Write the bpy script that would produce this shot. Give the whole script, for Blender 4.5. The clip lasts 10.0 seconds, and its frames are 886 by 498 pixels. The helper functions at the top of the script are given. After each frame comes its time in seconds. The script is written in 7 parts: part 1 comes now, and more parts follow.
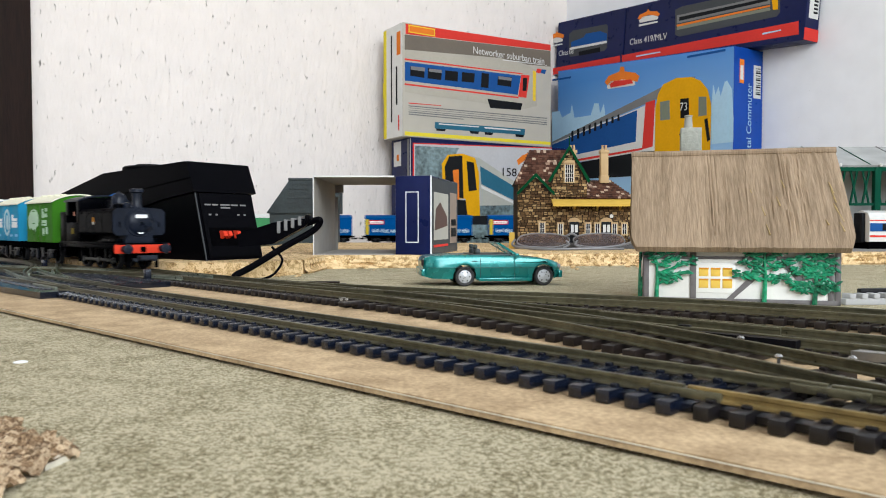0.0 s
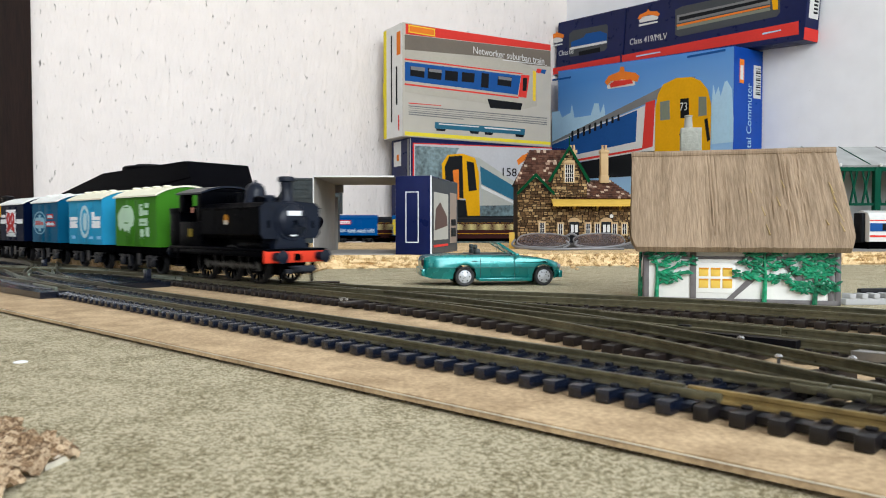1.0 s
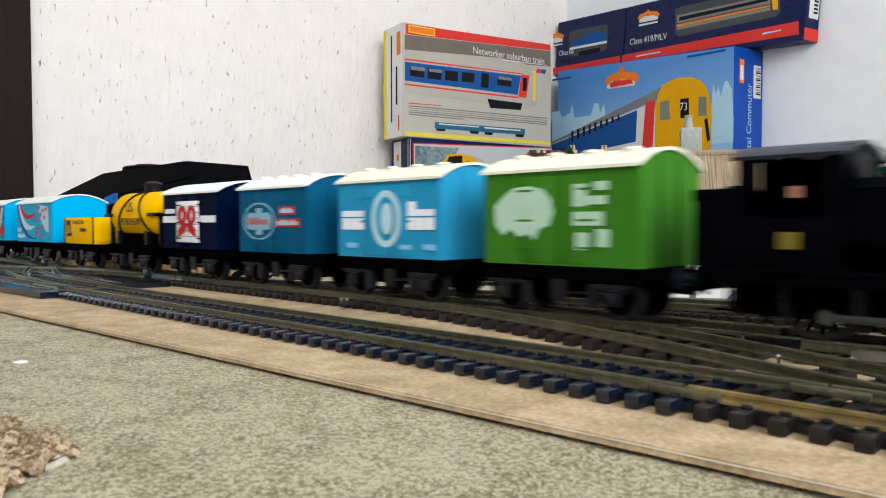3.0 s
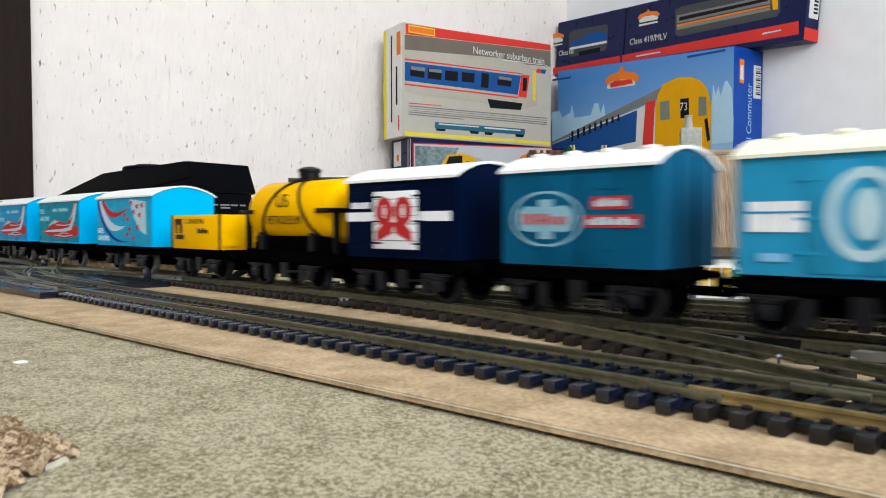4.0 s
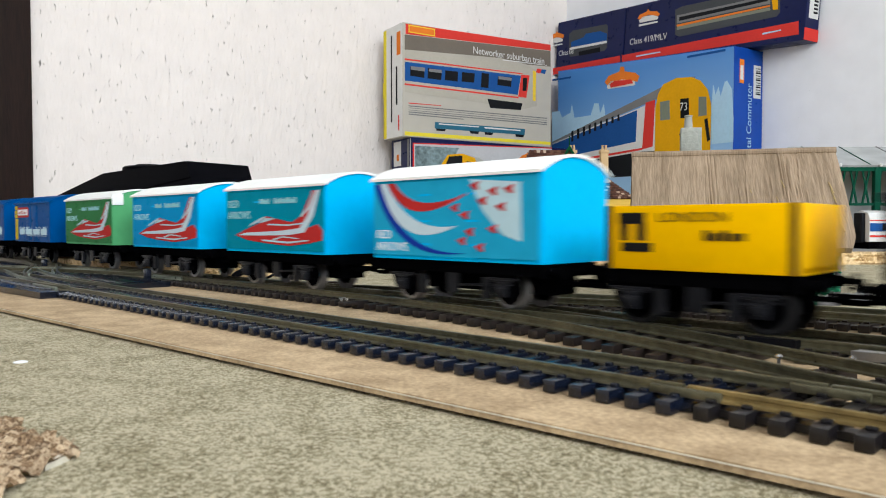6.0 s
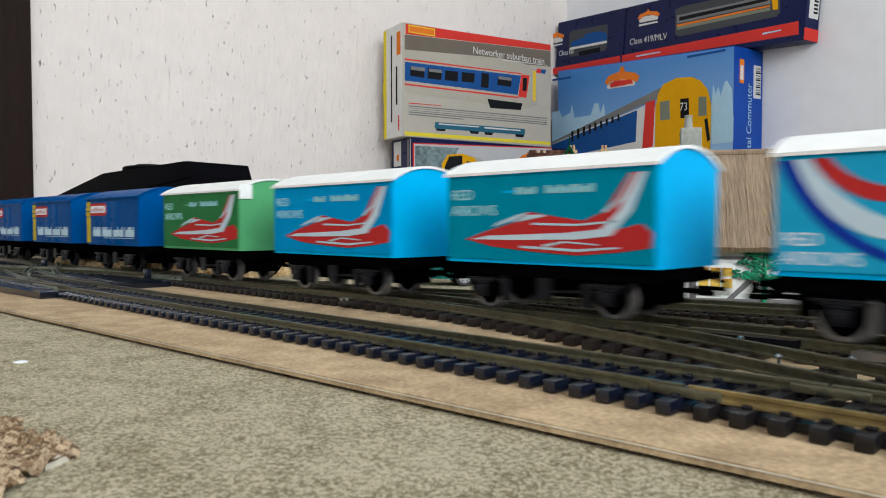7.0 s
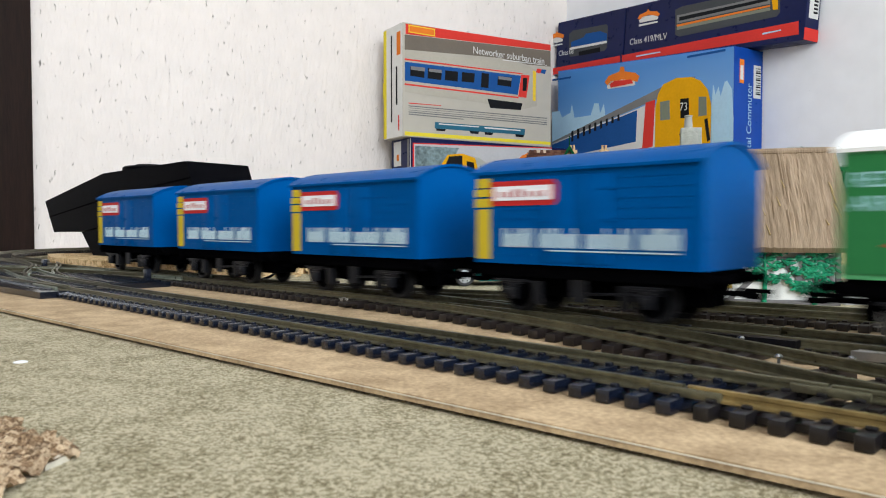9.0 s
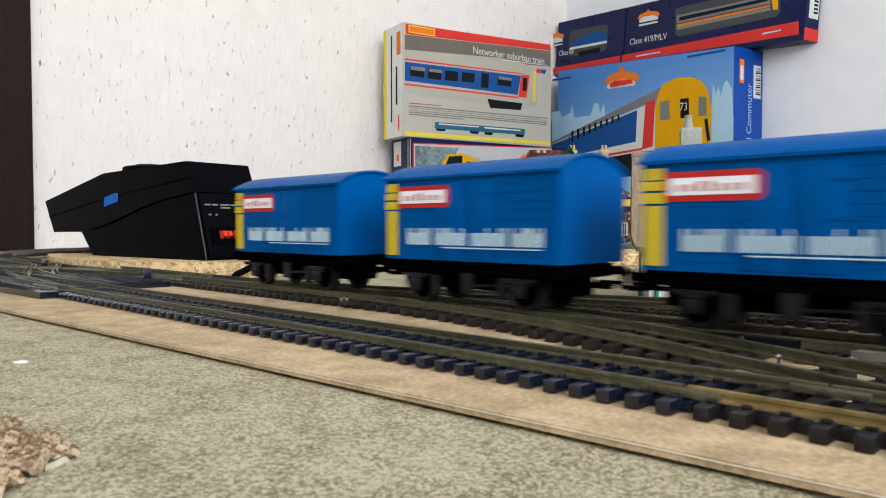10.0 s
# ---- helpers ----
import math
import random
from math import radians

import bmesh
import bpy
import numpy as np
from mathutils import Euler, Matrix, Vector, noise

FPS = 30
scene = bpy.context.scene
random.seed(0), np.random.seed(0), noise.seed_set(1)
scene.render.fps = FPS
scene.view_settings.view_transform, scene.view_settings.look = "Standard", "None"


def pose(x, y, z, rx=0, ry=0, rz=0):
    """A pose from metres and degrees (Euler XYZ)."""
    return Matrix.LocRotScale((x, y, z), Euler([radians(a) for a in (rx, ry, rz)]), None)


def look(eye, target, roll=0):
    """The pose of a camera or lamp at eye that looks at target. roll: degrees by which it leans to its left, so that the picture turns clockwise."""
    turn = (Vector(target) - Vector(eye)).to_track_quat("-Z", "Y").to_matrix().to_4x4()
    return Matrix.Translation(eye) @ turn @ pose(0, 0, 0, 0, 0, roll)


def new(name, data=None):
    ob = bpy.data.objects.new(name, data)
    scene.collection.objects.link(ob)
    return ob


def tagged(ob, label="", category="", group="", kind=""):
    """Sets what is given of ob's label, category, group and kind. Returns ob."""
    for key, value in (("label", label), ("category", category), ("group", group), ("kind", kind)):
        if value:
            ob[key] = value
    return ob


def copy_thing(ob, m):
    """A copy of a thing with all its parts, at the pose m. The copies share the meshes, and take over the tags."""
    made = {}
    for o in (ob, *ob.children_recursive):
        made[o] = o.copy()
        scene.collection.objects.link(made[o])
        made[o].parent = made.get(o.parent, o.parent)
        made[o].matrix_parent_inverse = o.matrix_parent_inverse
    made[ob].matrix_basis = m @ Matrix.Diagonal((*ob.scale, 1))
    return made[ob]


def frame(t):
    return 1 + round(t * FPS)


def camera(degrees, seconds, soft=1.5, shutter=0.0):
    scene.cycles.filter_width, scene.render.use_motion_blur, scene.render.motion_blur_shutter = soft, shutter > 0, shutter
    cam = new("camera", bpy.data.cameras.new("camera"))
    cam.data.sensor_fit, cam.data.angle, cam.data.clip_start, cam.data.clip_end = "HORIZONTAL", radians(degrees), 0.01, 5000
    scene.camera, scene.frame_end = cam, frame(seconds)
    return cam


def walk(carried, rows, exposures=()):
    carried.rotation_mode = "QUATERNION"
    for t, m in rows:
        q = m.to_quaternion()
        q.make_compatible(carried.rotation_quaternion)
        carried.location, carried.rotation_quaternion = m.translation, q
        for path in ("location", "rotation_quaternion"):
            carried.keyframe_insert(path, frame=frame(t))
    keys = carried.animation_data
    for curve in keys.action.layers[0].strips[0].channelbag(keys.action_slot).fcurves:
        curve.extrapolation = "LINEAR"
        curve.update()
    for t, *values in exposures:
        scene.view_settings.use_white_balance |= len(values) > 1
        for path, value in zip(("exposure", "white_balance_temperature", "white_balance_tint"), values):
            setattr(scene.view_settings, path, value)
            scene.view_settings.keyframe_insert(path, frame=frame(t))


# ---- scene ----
# Lengths below are in millimetres unless a name says metres; part() scales them.
cam = camera(62.27, 10.0, soft=1.0, shutter=0.75)
EYE = (0, 0, 0.038)
VIEW = look(EYE, (0, 1, 0.038 - 0.0318))
cam.data.dof.use_dof, cam.data.dof.focus_distance, cam.data.dof.aperture_fstop = True, 0.42, 72.0
walk(cam, [(0, VIEW), (10, VIEW)], [(0, -0.22), (5.8, -0.22), (6.8, -0.54), (7.5, -0.5), (8.0, -0.34), (8.6, -0.22), (10, -0.22)])

# ---- light: daylight from a wide window behind the camera, and an added side fill ----
world = bpy.data.worlds.new("daylight")
scene.world = world
world.use_nodes = True
wn = world.node_tree
sky = wn.nodes.new("ShaderNodeTexSky")
sky.sky_type, sky.sun_disc = "NISHITA", False
sky.sun_elevation, sky.sun_rotation = radians(38), radians(140)
wn.nodes["Background"].inputs["Strength"].default_value = 0.15
wn.links.new(sky.outputs[0], wn.nodes["Background"].inputs["Color"])


def window_light(name, at, target, sx, sy, watts, colour):
    lamp = bpy.data.lights.new(name, "AREA")
    lamp.shape, lamp.size, lamp.size_y, lamp.energy, lamp.color = "RECTANGLE", sx, sy, watts, colour
    ob = new(name, lamp)
    ob.matrix_world = look(at, target)
    return ob


ROOM_AL, ROOM_AR = math.degrees(math.atan2(0.537, 0.843)), math.degrees(math.atan2(-0.843, 0.537))
CORNER = Vector((0.284, 1.7, 0))
WL = Matrix.Translation(CORNER) @ pose(0, 0, 0, 0, 0, ROOM_AL)  # local x runs along the west wall, negative towards the camera
WR = Matrix.Translation(CORNER) @ pose(0, 0, 0, 0, 0, ROOM_AR)  # local x runs along the north wall towards the camera
# weak added fill, set in an unseen opening of the north wall
window_light("window_daylight", WR @ Vector((1.9, 0.03, 0.85)), WR @ Vector((1.9, -1.0, 0.55)), 1.1, 1.1, 8, (0.90, 0.97, 1.0))
window_light("window_daylight", WL @ Vector((-1.22, -2.57, 0.9)), WL @ Vector((-1.3, -1.0, 0.45)), 1.3, 1.0, 47, (0.885, 0.95, 1.0))

# ---- materials ----


def material(name, colour, rough=0.6, metal=0.0, var=0.12, scale=300.0, bump=0.0, bump_scale=800.0, colour2=None,
             spec=0.5, stretch=(1, 1, 1), emit=None, coat=0.0, fine=True):
    """A surface with tone variation at two scales and fine relief. Scales are per metre."""
    m = bpy.data.materials.new(name)
    m.use_nodes = True
    nt = m.node_tree
    b = nt.nodes["Principled BSDF"]
    b.inputs["Roughness"].default_value, b.inputs["Metallic"].default_value = rough, metal
    b.inputs["Specular IOR Level"].default_value = spec
    b.inputs["Coat Weight"].default_value = coat
    co = nt.nodes.new("ShaderNodeTexCoord")
    mp = nt.nodes.new("ShaderNodeMapping")
    mp.inputs["Scale"].default_value = stretch
    nt.links.new(co.outputs["Object"], mp.inputs["Vector"])
    n1 = nt.nodes.new("ShaderNodeTexNoise")
    n1.inputs["Scale"].default_value, n1.inputs["Detail"].default_value = scale, 6
    nt.links.new(mp.outputs[0], n1.inputs["Vector"])
    n2 = nt.nodes.new("ShaderNodeTexNoise")
    n2.inputs["Scale"].default_value, n2.inputs["Detail"].default_value = scale * 0.12, 3
    nt.links.new(mp.outputs[0], n2.inputs["Vector"])
    add = nt.nodes.new("ShaderNodeMath")
    add.operation = "ADD"
    nt.links.new(n1.outputs["Fac"], add.inputs[0])
    nt.links.new(n2.outputs["Fac"], add.inputs[1])
    ramp = nt.nodes.new("ShaderNodeValToRGB")
    c1 = [max(0, c * (1 - var)) for c in colour]
    c2 = [min(1, c * (1 + var)) for c in (colour2 or colour)]
    ramp.color_ramp.elements[0].position, ramp.color_ramp.elements[1].position = 0.36, 0.64
    ramp.color_ramp.elements[0].color, ramp.color_ramp.elements[1].color = (*c1, 1), (*c2, 1)
    half = nt.nodes.new("ShaderNodeMath")
    half.operation = "MULTIPLY"
    half.inputs[1].default_value = 0.5
    nt.links.new(add.outputs[0], half.inputs[0])
    nt.links.new(half.outputs[0], ramp.inputs[0])
    nt.links.new(ramp.outputs[0], b.inputs["Base Color"])
    if fine:
        mr = nt.nodes.new("ShaderNodeMapRange")
        mr.inputs["To Min"].default_value, mr.inputs["To Max"].default_value = max(0.03, rough - 0.1), min(1, rough + 0.1)
        nt.links.new(n1.outputs["Fac"], mr.inputs[0])
        nt.links.new(mr.outputs[0], b.inputs["Roughness"])
    if bump:
        n3 = nt.nodes.new("ShaderNodeTexNoise")
        n3.inputs["Scale"].default_value, n3.inputs["Detail"].default_value = bump_scale, 4
        nt.links.new(mp.outputs[0], n3.inputs["Vector"])
        bp = nt.nodes.new("ShaderNodeBump")
        bp.inputs["Strength"].default_value, bp.inputs["Distance"].default_value = 1.0, bump
        nt.links.new(n3.outputs["Fac"], bp.inputs["Height"])
        nt.links.new(bp.outputs[0], b.inputs["Normal"])
    if emit:
        b.inputs["Emission Color"].default_value, b.inputs["Emission Strength"].default_value = (*emit[0], 1), emit[1]
    return m


PLAIN = {}


def paint(r, g, b, rough=0.45, var=0.05, metal=0.0):
    """Printed or moulded colour, cached; r, g, b are linear."""
    key = (r, g, b, rough, metal)
    if key not in PLAIN:
        PLAIN[key] = material("paint_%d" % len(PLAIN), (r, g, b), rough, metal, var, 220.0, 0.00001, 900.0, None, 0.01)
    return PLAIN[key]


def board_material(name, dark, mid, light, scale, lo=0.52, hi=1.0):
    """Chipboard: pressed flakes of several tones with fine grain."""
    m = bpy.data.materials.new(name)
    m.use_nodes = True
    nt = m.node_tree
    b = nt.nodes["Principled BSDF"]
    b.inputs["Roughness"].default_value = 0.75
    b.inputs["Specular IOR Level"].default_value = 0.25
    co = nt.nodes.new("ShaderNodeTexCoord")
    vor = nt.nodes.new("ShaderNodeTexVoronoi")
    vor.inputs["Scale"].default_value = scale
    warp = nt.nodes.new("ShaderNodeTexNoise")
    warp.inputs["Scale"].default_value = scale * 1.4
    mix = nt.nodes.new("ShaderNodeMixRGB")
    mix.blend_type = "ADD"
    mix.inputs[0].default_value = 0.7 / scale
    nt.links.new(co.outputs["Object"], mix.inputs[1])
    nt.links.new(warp.outputs["Color"], mix.inputs[2])
    nt.links.new(mix.outputs[0], vor.inputs["Vector"])
    nt.links.new(co.outputs["Object"], warp.inputs["Vector"])
    sep = nt.nodes.new("ShaderNodeSeparateColor")
    nt.links.new(vor.outputs["Color"], sep.inputs[0])
    fine = nt.nodes.new("ShaderNodeTexNoise")
    fine.inputs["Scale"].default_value, fine.inputs["Detail"].default_value = scale * 3, 6
    nt.links.new(co.outputs["Object"], fine.inputs["Vector"])
    big = nt.nodes.new("ShaderNodeTexNoise")
    big.inputs["Scale"].default_value = scale * 0.05
    nt.links.new(co.outputs["Object"], big.inputs["Vector"])
    a1 = nt.nodes.new("ShaderNodeMath")
    a1.operation, a1.inputs[1].default_value = "MULTIPLY_ADD", 0.42
    nt.links.new(sep.outputs[0], a1.inputs[0])
    nt.links.new(fine.outputs["Fac"], a1.inputs[2])
    a2 = nt.nodes.new("ShaderNodeMath")
    a2.operation, a2.inputs[1].default_value = "MULTIPLY_ADD", 0.35
    nt.links.new(big.outputs["Fac"], a2.inputs[0])
    nt.links.new(a1.outputs[0], a2.inputs[2])
    ramp = nt.nodes.new("ShaderNodeValToRGB")
    e = ramp.color_ramp.elements
    e[0].position, e[0].color = lo, (*dark, 1)
    e[1].position, e[1].color = 1.1, (*light, 1)
    k = e.new(0.8)
    k.color = (*mid, 1)
    e[-1].position = hi
    nt.links.new(a2.outputs[0], ramp.inputs[0])
    nt.links.new(ramp.outputs[0], b.inputs["Base Color"])
    bp = nt.nodes.new("ShaderNodeBump")
    bp.inputs["Distance"].default_value = 0.0005
    nt.links.new(a1.outputs[0], bp.inputs["Height"])
    nt.links.new(bp.outputs[0], b.inputs["Normal"])
    return m


def plaster(name, colour, mark, rare, relief):
    """Painted plaster: trowel relief, soft blotches and sparse scuffs where the paint has come off."""
    m = material(name, colour, 0.65, 0, 0.04, 26, 0, 0, None, 0.3)
    nt = m.node_tree
    b = nt.nodes["Principled BSDF"]
    base = b.inputs["Base Color"].links[0].from_socket
    co = nt.nodes.new("ShaderNodeTexCoord")
    mp = nt.nodes.new("ShaderNodeMapping")
    mp.inputs["Rotation"].default_value, mp.inputs["Scale"].default_value = (0, radians(28), 0), (2.6, 2.6, 0.9)
    nt.links.new(co.outputs["Object"], mp.inputs[0])
    n = nt.nodes.new("ShaderNodeTexNoise")
    n.inputs["Scale"].default_value, n.inputs["Detail"].default_value, n.inputs["Roughness"].default_value = 60, 5, 0.7
    nt.links.new(mp.outputs[0], n.inputs["Vector"])
    r = nt.nodes.new("ShaderNodeValToRGB")
    r.color_ramp.elements[0].position, r.color_ramp.elements[1].position = rare, rare + 0.025
    nt.links.new(n.outputs["Fac"], r.inputs[0])
    mix = nt.nodes.new("ShaderNodeMixRGB")
    mix.inputs[2].default_value = (*mark, 1)
    nt.links.new(r.outputs[0], mix.inputs[0])
    nt.links.new(base, mix.inputs[1])
    nt.links.new(mix.outputs[0], b.inputs["Base Color"])
    n2 = nt.nodes.new("ShaderNodeTexNoise")
    n2.inputs["Scale"].default_value, n2.inputs["Detail"].default_value = 34, 5
    nt.links.new(mp.outputs[0], n2.inputs["Vector"])
    sub = nt.nodes.new("ShaderNodeMath")
    sub.operation = "SUBTRACT"
    nt.links.new(n2.outputs["Fac"], sub.inputs[0])
    nt.links.new(r.outputs[0], sub.inputs[1])
    bp = nt.nodes.new("ShaderNodeBump")
    bp.inputs["Distance"].default_value = relief
    nt.links.new(sub.outputs[0], bp.inputs["Height"])
    nt.links.new(bp.outputs[0], b.inputs["Normal"])
    return m


BOARD = board_material("chipboard_face", (0.105, 0.083, 0.038), (0.32, 0.268, 0.152), (0.66, 0.59, 0.41), 1900, 0.5, 1.1)
CHIPS = board_material("chipboard_edge", (0.16, 0.08, 0.03), (0.55, 0.36, 0.16), (0.8, 0.6, 0.34), 330)
TORN = board_material("torn_chipboard", (0.05, 0.024, 0.012), (0.27, 0.17, 0.09), (0.52, 0.39, 0.25), 900, 0.56, 1.05)
CARD0 = material("pale_splinter", (0.6, 0.56, 0.46), 0.7)
PLY = material("ply_strip", (0.38, 0.265, 0.15), 0.8, 0, 0.2, 900, 0.00012, 1600, (0.48, 0.355, 0.215), 0.2)
CARPET = material("grey_floor", (0.25, 0.25, 0.25), 0.9, 0, 0.2, 60)
PLASTER = plaster("painted_plaster", (0.84, 0.775, 0.735), (0.54, 0.49, 0.455), 0.635, 0.0035)
WHITEWALL = plaster("white_emulsion", (0.84, 0.85, 0.88), (0.40, 0.40, 0.40), 0.69, 0.0005)
DARKWOOD = material("dark_stained_wood", (0.016, 0.008, 0.006), 0.6, 0, 0.4, 60, 0.0003, 200, None, 0.12, (8, 8, 0.6))
SLEEPER = material("black_brown_plastic", (0.004, 0.0065, 0.015), 0.24, 0, 0.35, 700, 0.00001, 1500, None, 0.6)
SLEEPER_GREY = material("worn_black_plastic", (0.007, 0.006, 0.007), 0.32, 0, 0.4, 700, 0.00002, 1500, None, 0.4)
SLEEPER_OLD = material("brown_plastic", (0.013, 0.009, 0.008), 0.36, 0, 0.5, 700, 0.00002, 1500, None, 0.36)
RAIL = material("tarnished_rail", (0.085, 0.08, 0.048), 0.32, 0.6, 0.12, 500, 0, 0, (0.15, 0.138, 0.085))
RAIL_RUST = material("brassy_rail", (0.21, 0.15, 0.055), 0.5, 0.5, 0.4, 260, 0.00003, 1500)
STEEL = material("bright_steel", (0.5, 0.5, 0.5), 0.3, 1.0, 0.15, 500)
BLACK = material("black_plastic", (0.003, 0.003, 0.0045), 0.4, 0, 0.25, 300, 0.00002, 2500, None, 0.14)
GLOSS_BASE = material("glossy_blue_black_plastic", (0.004, 0.006, 0.012), 0.2, 0, 0.3, 300, 0.00002, 900, None, 0.6)
RAIL_PALE = material("grey_green_rail", (0.24, 0.27, 0.22), 0.3, 0.7, 0.4, 300)
CHASSIS = material("black_chassis_plastic", (0.0016, 0.0016, 0.002), 0.6, 0, 0.3, 400, 0, 0, None, 0.0)
AXLE = material("dark_grey_axle_plastic", (0.0065, 0.007, 0.0095), 0.4, 0, 0.4, 400, 0.00003, 1500, None, 0.2)
LOCO_BLACK = material("satin_black_enamel", (0.0008, 0.001, 0.0018), 0.3, 0, 0.3, 300, 0, 0, None, 0.014)
# the same black enamel with bluish light on it put into the colour
LOCO_BLACK_LIT = material("blue_black_enamel", (0.005, 0.0085, 0.018), 0.36, 0, 0.3, 300, 0.00002, 1500, None, 0.22)
RED = paint(0.62, 0.05, 0.025)
WHITE = paint(0.8, 0.8, 0.78)
CREAM = paint(0.85, 0.84, 0.72)

# ---- mesh helpers, in millimetres ----


def box(bm, x0, y0, z0, x1, y1, z1, bev=0.0):
    r = bmesh.ops.create_cube(bm, size=1, matrix=Matrix.Translation(((x0 + x1) / 2, (y0 + y1) / 2, (z0 + z1) / 2))
                              @ Matrix.Diagonal((abs(x1 - x0), abs(y1 - y0), abs(z1 - z0), 1)))
    if bev:
        vs = set(r["verts"])
        es = [e for e in bm.edges if e.verts[0] in vs]
        bmesh.ops.bevel(bm, geom=es, offset=bev, segments=2, profile=0.5, affect="EDGES")
    return bm


def boxes(*rows, bev=0.0):
    bm = bmesh.new()
    for r in rows:
        box(bm, *r, bev=bev)
    return bm


def rod(bm, p0, p1, r0, r1=None, seg=16):
    p0, p1 = Vector(p0), Vector(p1)
    d = p1 - p0
    m = Matrix.Translation((p0 + p1) / 2) @ d.to_track_quat("Z", "Y").to_matrix().to_4x4()
    bmesh.ops.create_cone(bm, cap_ends=True, segments=seg, radius1=r0, radius2=r0 if r1 is None else r1, depth=d.length, matrix=m)
    return bm


def rods(*rows, seg=16):
    bm = bmesh.new()
    for r in rows:
        rod(bm, *r, seg=seg)
    return bm


def ball(bm, p, r, sx=1, sy=1, sz=1, seg=16):
    bmesh.ops.create_uvsphere(bm, u_segments=seg, v_segments=seg // 2, radius=r,
                              matrix=Matrix.Translation(p) @ Matrix.Diagonal((sx, sy, sz, 1)))
    return bm


def prism(bm, pts, axis, a0, a1):
    """A polygon drawn out along an axis; pts are the two other coordinates in order."""
    def v(p, a):
        return {"x": (a, p[0], p[1]), "y": (p[0], a, p[1]), "z": (p[0], p[1], a)}[axis]
    lo = [bm.verts.new(v(p, a0)) for p in pts]
    hi = [bm.verts.new(v(p, a1)) for p in pts]
    n = len(pts)
    fs = [bm.faces.new(lo), bm.faces.new(hi)]
    for i in range(n):
        fs.append(bm.faces.new((lo[i], lo[(i + 1) % n], hi[(i + 1) % n], hi[i])))
    bmesh.ops.recalc_face_normals(bm, faces=fs)
    return bm


def slab(pts, axis, a0, a1):
    return prism(bmesh.new(), pts, axis, a0, a1)


def lathe(profile, centre=(0, 0, 0), axis="z", seg=24, hoop=False):
    """A turned form: profile rows of radius and height along the axis; a hoop is open in the middle."""
    bm = bmesh.new()
    rings = []
    for r, h in profile:
        ring = []
        for i in range(seg):
            a = 2 * math.pi * i / seg
            p = {"z": (r * math.cos(a), r * math.sin(a), h), "x": (h, r * math.cos(a), r * math.sin(a)),
                 "y": (r * math.cos(a), h, r * math.sin(a))}[axis]
            ring.append(bm.verts.new(Vector(p) + Vector(centre)))
        rings.append(ring)
    fs = [] if hoop else [bm.faces.new(rings[0]), bm.faces.new(rings[-1])]
    for a, b in zip(rings, rings[1:] + rings[:1] if hoop else rings[1:]):
        for i in range(seg):
            fs.append(bm.faces.new((a[i], a[(i + 1) % seg], b[(i + 1) % seg], b[i])))
    bmesh.ops.recalc_face_normals(bm, faces=fs)
    return bm


def tube(points, r, seg=10, steps=8):
    """A round cable through points, smoothly bent."""
    pts = []
    P = [Vector(p) for p in points]
    for i in range(len(P) - 1):
        p0, p1, p2, p3 = P[max(i - 1, 0)], P[i], P[i + 1], P[min(i + 2, len(P) - 1)]
        for k in range(steps):
            t = k / steps
            pts.append(0.5 * (2 * p1 + (p2 - p0) * t + (2 * p0 - 5 * p1 + 4 * p2 - p3) * t * t + (3 * p1 - p0 - 3 * p2 + p3) * t ** 3))
    pts.append(P[-1])
    bm = bmesh.new()
    rings = []
    for i, p in enumerate(pts):
        d = (pts[min(i + 1, len(pts) - 1)] - pts[max(i - 1, 0)]).normalized()
        a = d.orthogonal() if abs(d.y) < 0.1 else d.cross(Vector((0, 1, 0))).normalized() if abs(d.y) < 0.99 else Vector((1, 0, 0))
        a = (Vector((0, 1, 0)) - d * d.y).normalized() if abs(d.y) < 0.95 else Vector((1, 0, 0))
        b = d.cross(a)
        rings.append([bm.verts.new(p + r * (a * math.cos(q) + b * math.sin(q))) for q in (2 * math.pi * j / seg for j in range(seg))])
    for x, y in zip(rings, rings[1:]):
        for j in range(seg):
            bm.faces.new((x[j], x[(j + 1) % seg], y[(j + 1) % seg], y[j]))
    bm.faces.new(rings[0]), bm.faces.new(rings[-1])
    bmesh.ops.recalc_face_normals(bm, faces=bm.faces)
    return bm


def mesh_of(name, bm, mat, smooth=35):
    bmesh.ops.scale(bm, vec=(0.001, 0.001, 0.001), verts=bm.verts)
    me = bpy.data.meshes.new(name)
    bm.to_mesh(me)
    bm.free()
    me.materials.append(mat)
    if smooth:
        me.shade_smooth()
        me.set_sharp_from_angle(angle=radians(smooth))
    return me


def part(name, bm, mat, parent=None, label="", smooth=35):
    ob = new(name, mesh_of(name, bm, mat, smooth))
    ob.parent = parent
    if label:
        ob["label"] = label
    return ob


def thing(name, label, category, m=None, group="", kind=""):
    ob = tagged(new(name), label, category, group, kind)
    if m is not None:
        ob.matrix_world = m
    return ob


def mm(x, y, z, rx=0, ry=0, rz=0):
    return pose(x / 1000, y / 1000, z / 1000, rx, ry, rz)


TRACKS = pose(0, 0, 0, 0, 0, -44)  # track frame: x the way of the train, y away from the camera


def structure(name, bm, mat, label, m=None, smooth=35):
    ob = part(name, bm, mat, None, smooth=smooth)
    tagged(ob, label, name.split("_")[0], "", "structure")
    if m is not None:
        ob.matrix_world = m
    return ob


